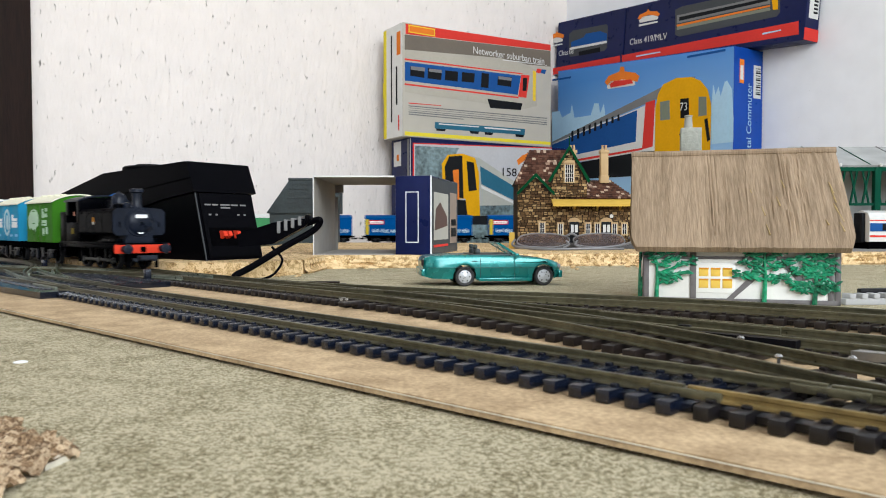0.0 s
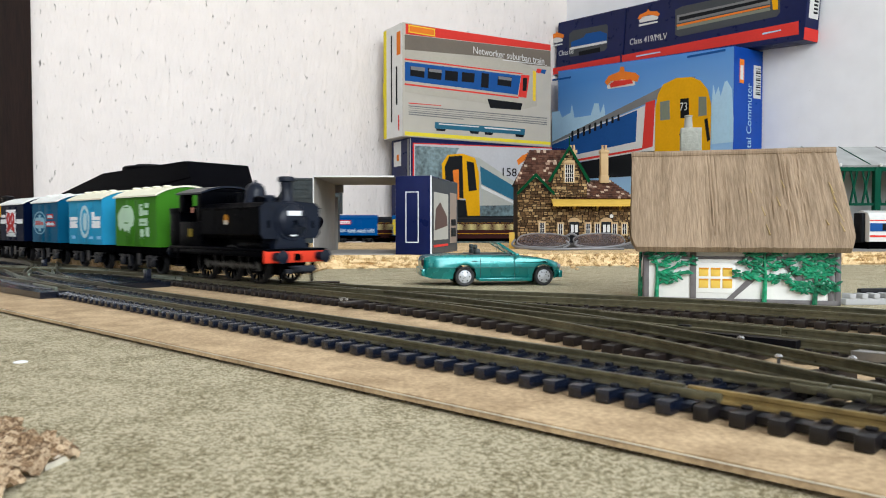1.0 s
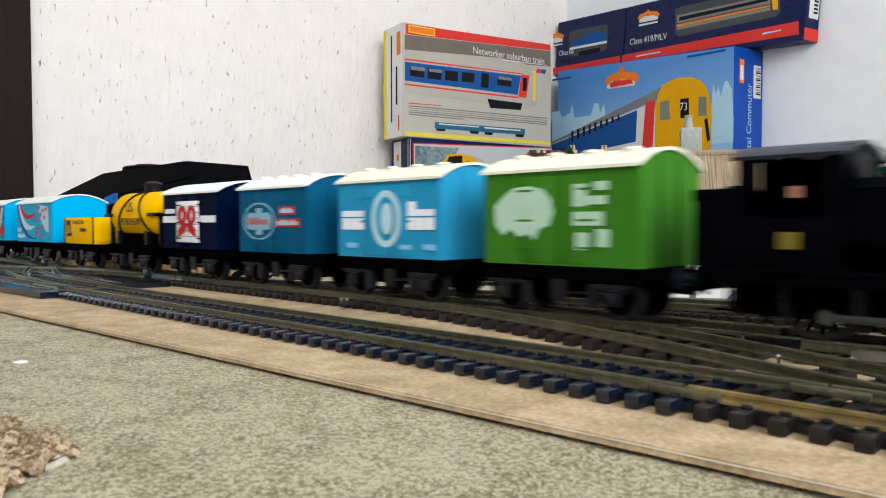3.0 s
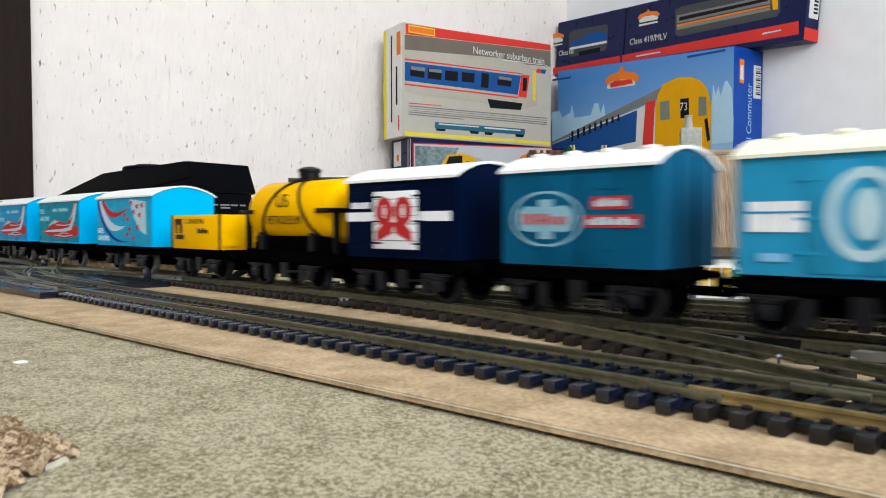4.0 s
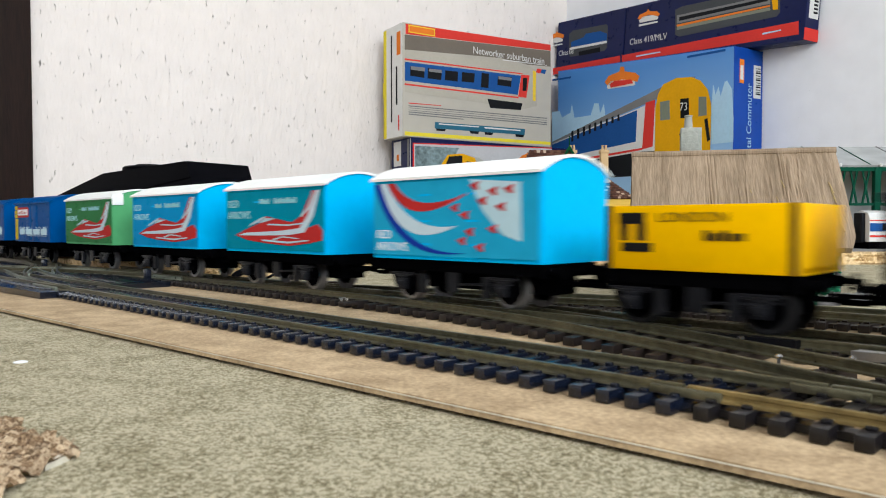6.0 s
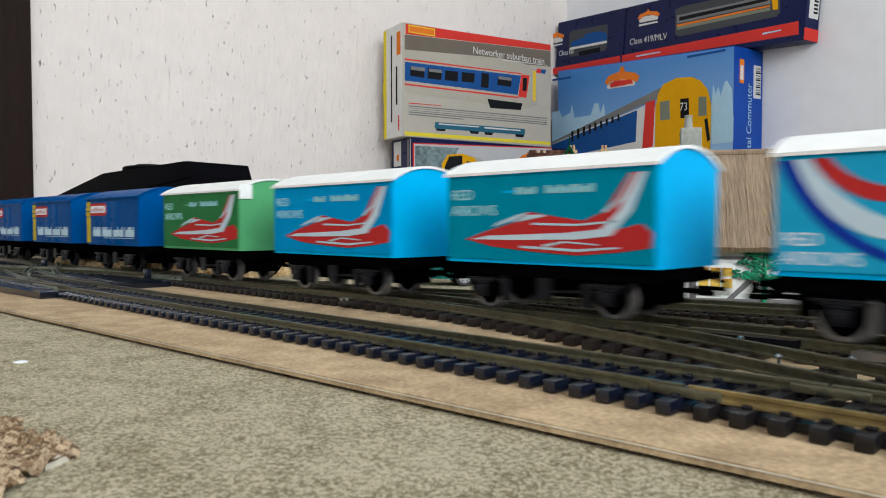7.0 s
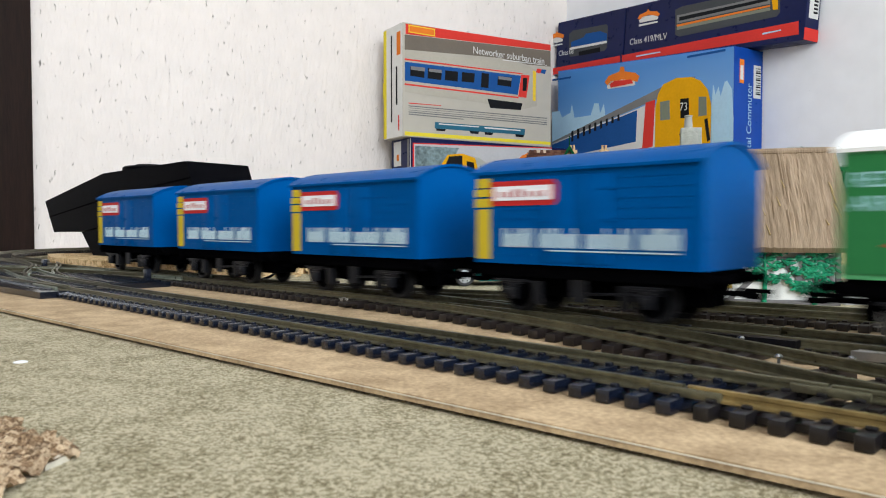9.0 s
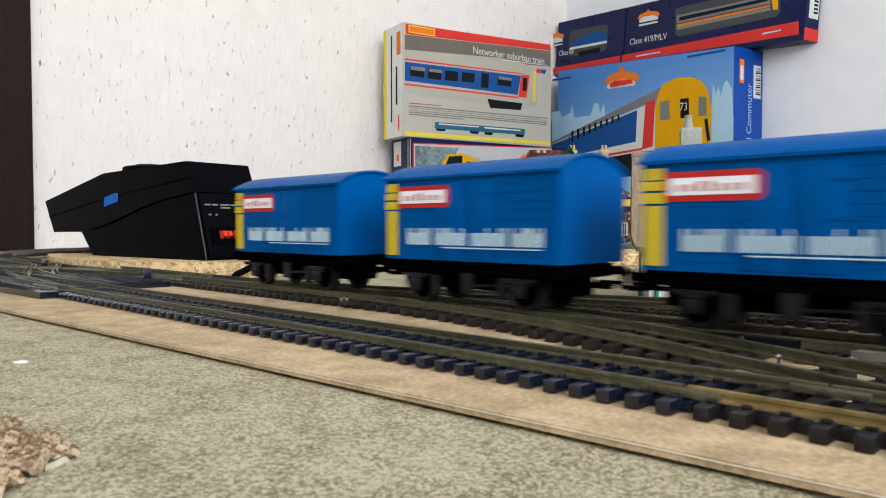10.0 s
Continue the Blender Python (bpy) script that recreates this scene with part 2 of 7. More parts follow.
# ---- the large structure ----
structure("ground", boxes((-1300, -1650, -18, -2, -2, 0)), BOARD,
          "speckled grey-brown chipboard baseboard of a model railway", WL)
GZ = 3.5  # top of the front board
structure("ground_front", slab([(-900, -200), (880, -200), (880, 700), (-150, 700), (-200, 640), (-900, 640)], "z", 0.05, GZ), BOARD, "speckled grey-brown chipboard board under the tracks")
# strip of thin ply under the two front tracks
structure("trackbed", slab([(-900, 60), (0, 100.5), (420, 118), (420, 284), (-120, 284), (-300, 236), (-900, 228)], "z", GZ + 0.8, 5.75), PLY, "pale brown plywood strip under the tracks", TRACKS)
# thin pale strip standing in for the highlight on the ply's front edge
structure("trackbed_edge", slab([(-900, 59.8), (0, 100.3), (420, 117.8), (420, 118.1), (0, 100.6), (-900, 60.1)], "z", 5.3, 5.46), CARD0, "pale highlight line along the edge of the plywood strip", TRACKS)
structure("wall_west", boxes((-1078, 0, -800, 60, 60, 1600)), PLASTER, "rough off-white painted plaster wall with chips", WL)
structure("wall_west_end", boxes((-2600, 0, -800, -1320, 60, 1600)), PLASTER, "rough off-white painted plaster wall", WL)
structure("door_frame", boxes((-1320, -14, -800, -1078, 60, 1600), bev=2), DARKWOOD, "dark brown stained timber door frame", WL)
# the opening is out of view and added only for the fill lamp
structure("wall_north", boxes((0, 0, -800, 1350, 60, 1600), (1350, 0, -800, 2450, 60, 300), (1350, 0, 1400, 2450, 60, 1600), (2450, 0, -800, 2600, 60, 1600)), WHITEWALL, "smooth white painted wall with a window opening", WR)
# unseen shell, added to close the room and shape its ambient and bounced light
structure("wall_east", boxes((-2660, -2660, -800, -1870, -2600, 1600), (-1870, -2660, -800, -570, -2600, 400), (-1870, -2660, 1400, -570, -2600, 1600), (-570, -2660, -800, 60, -2600, 1600)), PLASTER, "painted wall with a window opening behind the camera", WL)
structure("wall_south", boxes((0, -2660, -800, 2600, -2600, 1600)), PLASTER, "painted wall behind the camera", WR)
structure("ceiling", boxes((-2660, -2660, 1600, 60, 60, 1650)), WHITEWALL, "white painted ceiling", WL)
structure("floor", boxes((-2660, -2660, -850, 60, 60, -800)), CARPET, "unseen plain grey floor added to close the room", WL)
bm = bmesh.new()
N = 60
grid = [[bm.verts.new((x * 0.908, y * 0.908, GZ + 0.1 + 1.7 * max(0, 0.8 * noise.noise((x * 0.3, y * 0.3, 1)) + 0.9 * noise.noise((x * 0.9, y * 0.9, 4)) + 0.5 * noise.noise((x * 2.1, y * 2.1, 9)) + 0.45))) for y in np.linspace(88, 150, N)] for x in np.linspace(-120, -50, N)]
for i in range(N - 1):
    for j in range(N - 1):
        q = (grid[i][j], grid[i + 1][j], grid[i + 1][j + 1], grid[i][j + 1])
        c = sum((v.co for v in q), Vector()) / 4
        c = c / 0.908
        if c.y < 141 - 0.72 * (c.x + 87) + 5 * noise.noise((c.x * 0.15, c.y * 0.15, 7)) and c.x < -61 + 4 * noise.noise((c.y * 0.2, 0, 2)) and c.y < 140 + 0.3 * (c.x + 90):
            bm.faces.new(q)
bmesh.ops.delete(bm, geom=[v for v in bm.verts if not v.link_faces], context="VERTS")
structure("torn_patch", bm, TORN, "torn raw patch in the chipboard face")
structure("torn_splinter", slab([(-56.4, 106.5), (-54.9, 106.8), (-55.9, 102)], "z", GZ, GZ + 0.9), CARD0, "pale splinter at the torn patch")
# shelf of thicker chipboard
SHELF = [(-340, 630), (-300, 560), (-235, 500), (-190, 480), (-130, 474), (-100, 520), (-95, 588), (-40, 600), (60, 615), (160, 640), (300, 652), (420, 655), (900, 660),
         (900, 790), (330, 790), (240, 1000), (-200, 1060), (-215, 700)]
structure("shelf", slab(SHELF, "z", 0.2, 14), CHIPS, "raised chipboard shelf with a torn edge")



# ragged broken edge of the shelf
EDGE = [(-100, 522), (-95, 588), (-40, 600), (60, 615), (160, 640), (300, 652), (420, 655), (880, 660)]
bm = bmesh.new()
cols = []
for (x0, y0), (x1, y1) in zip(EDGE, EDGE[1:]):
    n = max(2, int(math.hypot(x1 - x0, y1 - y0) / 3.2))
    nx, ny = (y1 - y0), -(x1 - x0)
    q = math.hypot(nx, ny)
    for i in range(n):
        x, y = x0 + (x1 - x0) * i / n, y0 + (y1 - y0) * i / n
        col = []
        for k in range(7):
            z = 3.2 + (13.9 - 3.2) * k / 6
            o = 1.2 + 2.6 * noise.noise((x * 0.12, z * 0.5, 2)) + 1.6 * noise.noise((x * 0.4, z * 1.1, 5)) + (1.6 if k < 2 else 0) - (0.9 if k == 6 else 0)
            col.append(bm.verts.new((x + nx / q * o, y + ny / q * o, z)))
        col.append(bm.verts.new((x - nx / q * 3, y - ny / q * 3, 14.15)))
        cols.append(col)
for a, b in zip(cols, cols[1:]):
    for k in range(7):
        bm.faces.new((a[k], b[k], b[k + 1], a[k + 1]))
bmesh.ops.recalc_face_normals(bm, faces=bm.faces)
structure("shelf_edge_ragged", bm, CHIPS, "ragged broken chipboard edge of the shelf", smooth=20)
# ---- tracks ----
RAIL_Z, SLEEPER_TOP, BED = 11.0, 8.3, 5.8


def rail_mesh(points, name, mat, parent, label="", top=RAIL_Z, high=2.6, m=None):
    """A flat-bottomed rail swept along points (x, y) in the track frame."""
    prof = [(-1.1, 0), (1.1, 0), (1.1, 0.4), (0.35, 0.7), (0.35, high - 0.9), (0.55, high - 0.7), (0.55, high - 0.12),
            (0.4, high), (-0.4, high), (-0.55, high - 0.12), (-0.55, high - 0.7), (-0.35, high - 0.9), (-0.35, 0.7), (-1.1, 0.4)]
    bm = bmesh.new()
    rings = []
    for i, p in enumerate(points):
        a, b = points[max(i - 1, 0)], points[min(i + 1, len(points) - 1)]
        dx, dy = b[0] - a[0], b[1] - a[1]
        n = math.hypot(dx, dy)
        nx, ny = -dy / n, dx / n
        z = p[2] if len(p) > 2 else top
        rings.append([bm.verts.new((p[0] + nx * q[0], p[1] + ny * q[0], z - high + q[1])) for q in prof])
    bm.faces.new(rings[0]), bm.faces.new(rings[-1])
    for r0, r1 in zip(rings, rings[1:]):
        for i in range(len(prof)):
            bm.faces.new((r0[i], r0[(i + 1) % len(prof)], r1[(i + 1) % len(prof)], r1[i]))
    bmesh.ops.recalc_face_normals(bm, faces=bm.faces)
    return part(name, bm, mat, parent, label, 30)


def sleeper_mesh(half0, half1, width, mat, name="sleeper"):
    """One moulded sleeper from -half0 to half1 across the track, with rail chairs."""
    bm = boxes((-width / 2, -half0, -2.3, width / 2, half1, 0), bev=0.1)
    for y in (-8.8, 8.8):
        for k in (-1, 1):
            box(bm, -0.8, y + k * 1.6 - 0.5, -0.1, 0.8, y + k * 1.6 + 0.5, 0.6, bev=0.15)
        box(bm, -3.0, y - 1.5, -2.3, 3.0, y + 1.5, -0.9)
    return mesh_of(name, bm, mat)


def lay(parent, mesh, x, y, z, turn, name="sleeper"):
    ob = new(name, mesh)
    ob.parent = parent
    ob.matrix_local = mm(x, y, z, 0, 0, turn)
    return ob


def offset(points, d):
    out = []
    for i, p in enumerate(points):
        a, b = points[max(i - 1, 0)], points[min(i + 1, len(points) - 1)]
        dx, dy = b[0] - a[0], b[1] - a[1]
        n = math.hypot(dx, dy)
        out.append((p[0] - dy / n * d, p[1] + dx / n * d, *p[2:]))
    return out


def crossover(x0, y0, x_sign, y_sign, n=14, radius=438.0):
    """Centre line of a crossover: two opposed arcs of 22.5 degrees."""
    pts = []
    for i in range(n + 1):
        a = radians(22.5) * i / n
        pts.append((x0 + x_sign * radius * math.sin(a), y0 + y_sign * radius * (1 - math.cos(a))))
    ex, ey = pts[-1]
    for i in range(1, n + 1):
        a = radians(22.5) * (1 - i / n)
        pts.append((ex + x_sign * radius * (math.sin(radians(22.5)) - math.sin(a)), ey + y_sign * radius * (math.cos(a) - math.cos(radians(22.5)))))
    return pts


NEAR_Y, MAIN_Y = 129.5, 195.0
X_TANGENT, LOOP_R, LOOP_TURN = -684.0, 371.0, 136.0
G = 8.8  # half the distance between the rails' middles

SL_NEW = sleeper_mesh(14.8, 15.2, 2.8, SLEEPER)
SL_GREY = sleeper_mesh(14.4, 15.2, 2.7, SLEEPER_GREY)
SL_OLD = sleeper_mesh(15.5, 15.5, 3.1, SLEEPER_OLD)


def loop_point(s):
    """Place, heading (degrees) and rail height at s along the train's way, in the track frame."""
    z = RAIL_Z + (6.6 - RAIL_Z) * min(1, max(0, (-900 - s) / 500))
    if s >= X_TANGENT:
        return s, MAIN_Y, 0.0, z
    a = (X_TANGENT - s) / LOOP_R
    top = radians(LOOP_TURN)
    b = min(a, top)
    x, y = X_TANGENT - LOOP_R * math.sin(b), MAIN_Y + LOOP_R * (1 - math.cos(b))
    if a > top:
        rest = (a - top) * LOOP_R
        x, y = x - rest * math.cos(b), y + rest * math.sin(b)
    return x, y, -math.degrees(b), z


near = thing("front_track", "tarnished nickel rails on black plastic sleepers", "railway track", TRACKS, "tracks")
rail_mesh([(-900, NEAR_Y - G), (-58, NEAR_Y - G)], "rail", RAIL, near, top=10.4, high=2.1)
rail_mesh([(-57.2, NEAR_Y - G), (420, NEAR_Y - G)], "rail", RAIL_RUST, near, "brassy tarnished rail", top=10.4, high=2.1)
rail_mesh([(-900, NEAR_Y + G), (-40, NEAR_Y + G)], "rail", RAIL, near, top=10.4, high=2.1)
rail_mesh([(-39.3, NEAR_Y + G), (420, NEAR_Y + G)], "rail", RAIL, near, top=10.4, high=2.1)
part("rail_joiner", boxes((-64, NEAR_Y - G - 1.3, SLEEPER_TOP, -51, NEAR_Y - G + 1.4, SLEEPER_TOP + 1.6), bev=0.2), RAIL, near)
part("rail_joiner", boxes((-46, NEAR_Y + G - 1.4, SLEEPER_TOP, -33, NEAR_Y + G + 1.4, SLEEPER_TOP + 1.6), bev=0.2), RAIL, near)
for i in range(50):
    lay(near, SL_NEW, -59 - 5.9 * i, NEAR_Y, SLEEPER_TOP, 0)
for i in range(40):
    lay(near, SL_GREY, -52.5 + 6.0 * i, NEAR_Y, SLEEPER_TOP, 0)

main = thing("main_track", "tarnished rails on brown plastic sleepers of the running line", "railway track", TRACKS, "tracks")
for side in (-G, G):
    line = [loop_point(s) for s in (420, -300, *range(-680, -1720, -30), -2000)]
    rail_mesh(offset([(p[0], p[1], p[3]) for p in line], side), "rail", RAIL, main)
for i in range(150):
    s = 420 - 5.9 * i
    if not -228 < s < -60:
        lay(main, SL_OLD, s, MAIN_Y, SLEEPER_TOP, 0)
bm = bmesh.new()
for i in range(255):
    x, y, h, z = loop_point(-466 - 6 * i)
    q = bmesh.ops.create_cube(bm, size=1, matrix=Matrix.Translation((x, y, z - 3.8)) @ pose(0, 0, 0, 0, 0, h) @ Matrix.Diagonal((3.3, 31, 2.3, 1)))
tagged(part("sleepers_far", bm, SLEEPER_OLD, main, smooth=0), kind="stuff")

# crossover between the two tracks: turnout in the main line, then one in the front line
cross = thing("crossover", "dull brass-toned turnout rails crossing between the two tracks", "turnout", TRACKS, "tracks")
curve = crossover(-230, MAIN_Y, 1, -1)
rail_mesh(offset(curve, -G), "rail", RAIL, cross)
rail_mesh(offset(curve, G), "rail", RAIL, cross)
for i in range(23):  # long sleepers under both roads
    x = -228 + 7.3 * i
    sag = 438 * (1 - math.cos(math.asin(min(1, (x + 230) / 438))))
    lay(cross, sleeper_mesh(15.5 + sag, 15.5, 3.4, SLEEPER_OLD), x, MAIN_Y, SLEEPER_TOP, 0, "sleeper")
for i in range(1, 14):
    p, q = curve[14 + i], curve[13 + i]
    lay(cross, SL_OLD, p[0], p[1], SLEEPER_TOP - 0.25, math.degrees(math.atan2(p[1] - q[1], p[0] - q[0])))
# check rails, frog, tie bar and rail pins
rail_mesh([(-125, MAIN_Y + G - 2.6), (-70, MAIN_Y + G - 2.6)], "check_rail", RAIL, cross)
part("frog", slab([(-92, MAIN_Y - G - 4.2), (-60, MAIN_Y - G - 3.6), (-60, MAIN_Y - G + 1.6)], "z", 8.4, 10.6), BLACK, cross)
part("tie_bar", boxes((-223, MAIN_Y - 22, 7.6, -219, MAIN_Y + 16, 8.9), bev=0.2), SLEEPER_OLD, cross)
bm = bmesh.new()
for k in range(9):
    a0, a1 = k * 1.3, (k + 1) * 1.3
    rod(bm, (-226 + 1.6 * math.sin(a0), MAIN_Y - 19 + k * 0.5, 9.4 + 0.6 * math.cos(a0)), (-226 + 1.6 * math.sin(a1), MAIN_Y - 18.5 + k * 0.5, 9.4 + 0.6 * math.cos(a1)), 0.22, seg=6)
part("point_spring", bm, STEEL, cross, "small bright steel point spring")
part("blade_stop", boxes((-91.4, 185.8, 8.3, -88.2, 187.6, 11.4), (-108.6, 186.6, 8.3, -107.8, 187.4, 10.8), bev=0.15), BLACK, cross)
part("frog_plate", slab([(-47.5, 179.6), (-40.5, 180.4), (-41.5, 183.6), (-46.5, 183.2)], "z", 8.3, 10.2), STEEL, cross, "bright bent metal plate")
for x, y in ((-72, 180), (-56, 160), (-44.2, 168.7), (-36, 172)):
    pin = thing("track_pin", "bright steel track pin standing in a sleeper", "track pin", TRACKS @ mm(x, y, SLEEPER_TOP - 0.3), "track pins")
    part("shank", rods(((0, 0, 0), (0, 0, 2.2), 0.35), seg=8), STEEL, pin)
    part("head", lathe([(0.8, 2.2), (0.9, 2.5), (0.5, 2.9), (0.1, 3.0)], seg=10), STEEL, pin)

# third road, leaving the main line on the far side
third = thing("siding_track", "tarnished rails on dark sleepers leading past the cottage", "railway track", TRACKS, "tracks")
curve4 = crossover(-355, MAIN_Y, 1, 1) + [(x, MAIN_Y + 66.7) for x in (20, 420)]
rail_mesh(offset(curve4, -G), "rail", RAIL, third)
rail_mesh(offset(curve4, G), "rail", RAIL, third)
for i in range(9, 28):
    p, q = curve4[i], curve4[i - 1]
    for f in (0.0, 0.5):
        lay(third, SL_OLD, p[0] - (p[0] - q[0]) * f, p[1] - (p[1] - q[1]) * f, SLEEPER_TOP - 0.1, math.degrees(math.atan2(p[1] - q[1], p[0] - q[0])))
for i in range(56):
    lay(third, SL_OLD, -16 + 6.2 * i, MAIN_Y + 66.7, SLEEPER_TOP, 0)

# turnouts on solid black bases further back
far_cross = thing("base_turnout", "turnouts on glossy black solid plastic bases", "turnout", TRACKS, "tracks")
part("base", slab([(-350, 108), (-700, 92), (-700, 148), (-350, 148)], "z", 5.9, 8.7), GLOSS_BASE, far_cross)
part("base", slab([(-372, 150), (-700, 150), (-700, 178), (-372, 178)], "z", 5.9, 8.6), GLOSS_BASE, far_cross)
curve2 = crossover(-352, NEAR_Y, -1, 1)
rail_mesh(offset(curve2, -G), "rail", RAIL, far_cross)
rail_mesh(offset(curve2, G), "rail", RAIL, far_cross)
curve3 = crossover(-352, MAIN_Y, -1, -1)
rail_mesh(offset(curve3, -G), "rail", RAIL, far_cross)
rail_mesh(offset(curve3, G), "rail", RAIL, far_cross)
for line in (curve2, curve3):
    for side in (-G + 2.4, G - 2.4):
        rail_mesh(offset(line[9:20], side), "check_rail", RAIL_PALE, far_cross, "pale worn check rail", top=10.6, high=2.0)
for y0 in (NEAR_Y - G, NEAR_Y + G, MAIN_Y - G, MAIN_Y + G):
    k = 1 if y0 < 160 else -1
    rail_mesh([(-372, y0 + k * 1.6), (-410, y0 + k * 3.4), (-455, y0 + k * 8.5), (-520, y0 + k * 19.5)], "point_blade", RAIL_PALE, far_cross, "pale worn point blade", top=10.7, high=2.0)
for x in range(-366, -700, -9):  # moulded sleeper ribs on the front base
    part("sleeper_rib", boxes((x - 1.6, 113 + (-x - 366) * 0.02, 8.65, x + 1.6, 146, 9.2), bev=0.12), GLOSS_BASE, far_cross)
for x in range(-380, -700, -9):
    part("sleeper_rib", boxes((x - 1.6, 152, 8.55, x + 1.6, 176, 9.1), bev=0.12), GLOSS_BASE, far_cross)
# pale box in place of the bright reflection on the glossy base
part("point_motor_plate", boxes((-392, 117.5, 8.7, -360, 118.6, 9.9), bev=0.15), RAIL_PALE, far_cross, "pale strip standing for a reflection on the black base")
for x, y in ((-395, 176), (-560, 176), (-500, 205), (-640, 150)):
    part("lever_peg", boxes((x - 1.6, y - 1.6, 8.6, x + 1.6, y + 1.6, 14.2), bev=0.3), SLEEPER, far_cross)
# ---- the train ----
ROLLING = []  # wheelsets with their place and radius


def wheelset(parent, x, tyre_mat):
    """Axle with two wheels at x; the wheels stand on the rails."""
    w = part("wheelset", rods(((0, -12, 0), (0, 12, 0), 0.8), seg=8), CHASSIS, parent)
    w.matrix_local = mm(x, 0, 6.3)
    for y, k in ((-8.6, -1), (8.6, 1)):
        d = lathe([(0.6, y + k * 1.4), (2.2, y + k * 1.6), (2.4, y + k * 0.7), (4.9, y + k * 0.7), (5.1, y + k * 1.3)], (0, 0, 0), "y", 24)
        for a in (0.4, 1.97, 3.54, 5.11):
            rod(d, (3.6 * math.cos(a), y + k * 0.5, 3.6 * math.sin(a)), (3.6 * math.cos(a), y + k * 1.0, 3.6 * math.sin(a)), 0.7, seg=8)
        part("wheel", d, CHASSIS, w)
        part("tyre", lathe([(5.0, y + k * 1.35), (6.1, y + k * 1.3), (6.3, y + k * 0.2), (6.3, y - k * 0.4), (7.0, y - k * 0.6), (7.0, y - k * 1.2), (5.0, y - k * 1.3)], (0, 0, 0), "y", 28, True), tyre_mat, w, "worn metal tyre")
    ROLLING.append((w, x, 6.3))
    return w


def underframe(parent, length, base, tyre_mat, brake=True):
    """Solebars, headstocks, axle guards, springs, wheels, buffers, couplings. Front end at x = 0."""
    part("frame", boxes((-length, -14.5, 11.2, 0, -12.4, 15.0), (-length, 12.4, 11.2, 0, 14.5, 15.0), (-1.8, -15, 10.8, 0, 15, 15.0),
                        (-length, -15, 10.8, -length + 1.8, 15, 15.0), (-length, -13, 13.4, 0, 13, 15.0), bev=0.2), CHASSIS, parent)
    mid = -length / 2
    # added black blocks that close the view and stand for the shade underneath
    part("floor_weight", boxes((mid - base / 2 + 7.4, -7, 6.6, mid + base / 2 - 7.4, 7, 13.6), (-length + 2, -6, 5.0, -2, 6, 13.6), bev=0.3), CHASSIS, parent)
    for x in (mid - base * 0.62, mid + base * 0.54):
        wheelset(parent, x, tyre_mat)
        for y in (-13.3, 13.3):
            g = bmesh.new()
            prism(g, [(x - 6.6, 12), (x - 4.6, 6.4), (x - 3.0, 4.0), (x + 3.0, 4.0), (x + 4.6, 6.4), (x + 6.6, 12)], "y", y - 0.5, y + 0.5)
            part("axle_guard", g, CHASSIS, parent)
            s = boxes((x - 2.3, y - 1.7, 4.3, x + 2.3, y + 1.7, 8.0), (x - 1.3, y - 2.0, 5.2, x + 1.3, y + 2.0, 7.2), (x - 6.5, y - 1.0, 9.6, x + 6.5, y + 1.0, 10.3), (x - 4.6, y - 1.0, 8.9, x + 4.6, y + 1.0, 9.6),
                      (x - 2.6, y - 1.0, 8.1, x + 2.6, y + 1.0, 8.9), bev=0.15)
            part("axle_box", s, AXLE, parent)
    if brake:
        for y in (-13.6, 13.6):
            b = boxes((mid - 2.6, y - 0.5, 4.6, mid + 2.6, y + 0.5, 12))
            rod(b, (mid, y, 7), (mid + base / 2 + 6, y, 8.4), 0.45, seg=6)
            box(b, mid - base / 2 + 3.5, y - 0.8, 3.4, mid - base / 2 + 6.5, y + 0.8, 10)
            box(b, mid + base / 2 - 6.5, y - 0.8, 3.4, mid + base / 2 - 3.5, y + 0.8, 10)
            part("brake_gear", b, AXLE, parent)
    for x, k in ((0, 1), (-length, -1)):
        for y in (-11.2, 11.2):
            part("buffer", lathe([(1.5, x), (1.3, x + k * 3.2), (0.7, x + k * 3.3), (0.7, x + k * 4.6), (2.3, x + k * 4.7), (2.2, x + k * 5.5), (0.4, x + k * 5.9)], (0, y, 12.8), "x", 14), CHASSIS, parent)
        c = boxes((x - k * 4, -2.2, 8.4, x + k * 5, 2.2, 9.4), (x + k * 5, -5.2, 8.2, x + k * 6.2, 5.2, 9.8), (x + k * 6.2, -5.2, 8.2, x + k * 11, -4, 9.6))
        box(c, x + k * 3, -0.9, 9.4, x + k * 12, 0.9, 10.4)
        box(c, x + k * 11, -0.9, 8.2, x + k * 12, 0.9, 12.2)
        part("coupling", c, CHASSIS, parent, "black tension-lock coupling")


def arc_roof(half, eave, peak, n=12):
    """Points of a low arched roof across y."""
    r = (half * half + (peak - eave) ** 2) / (2 * (peak - eave))
    a = math.asin(half / r)
    return [(r * math.sin(-a + 2 * a * i / n), peak - r + r * math.cos(-a + 2 * a * i / n)) for i in range(n + 1)]


def shifted(pts, dy):
    return [(p[0] + dy, p[1]) for p in pts]


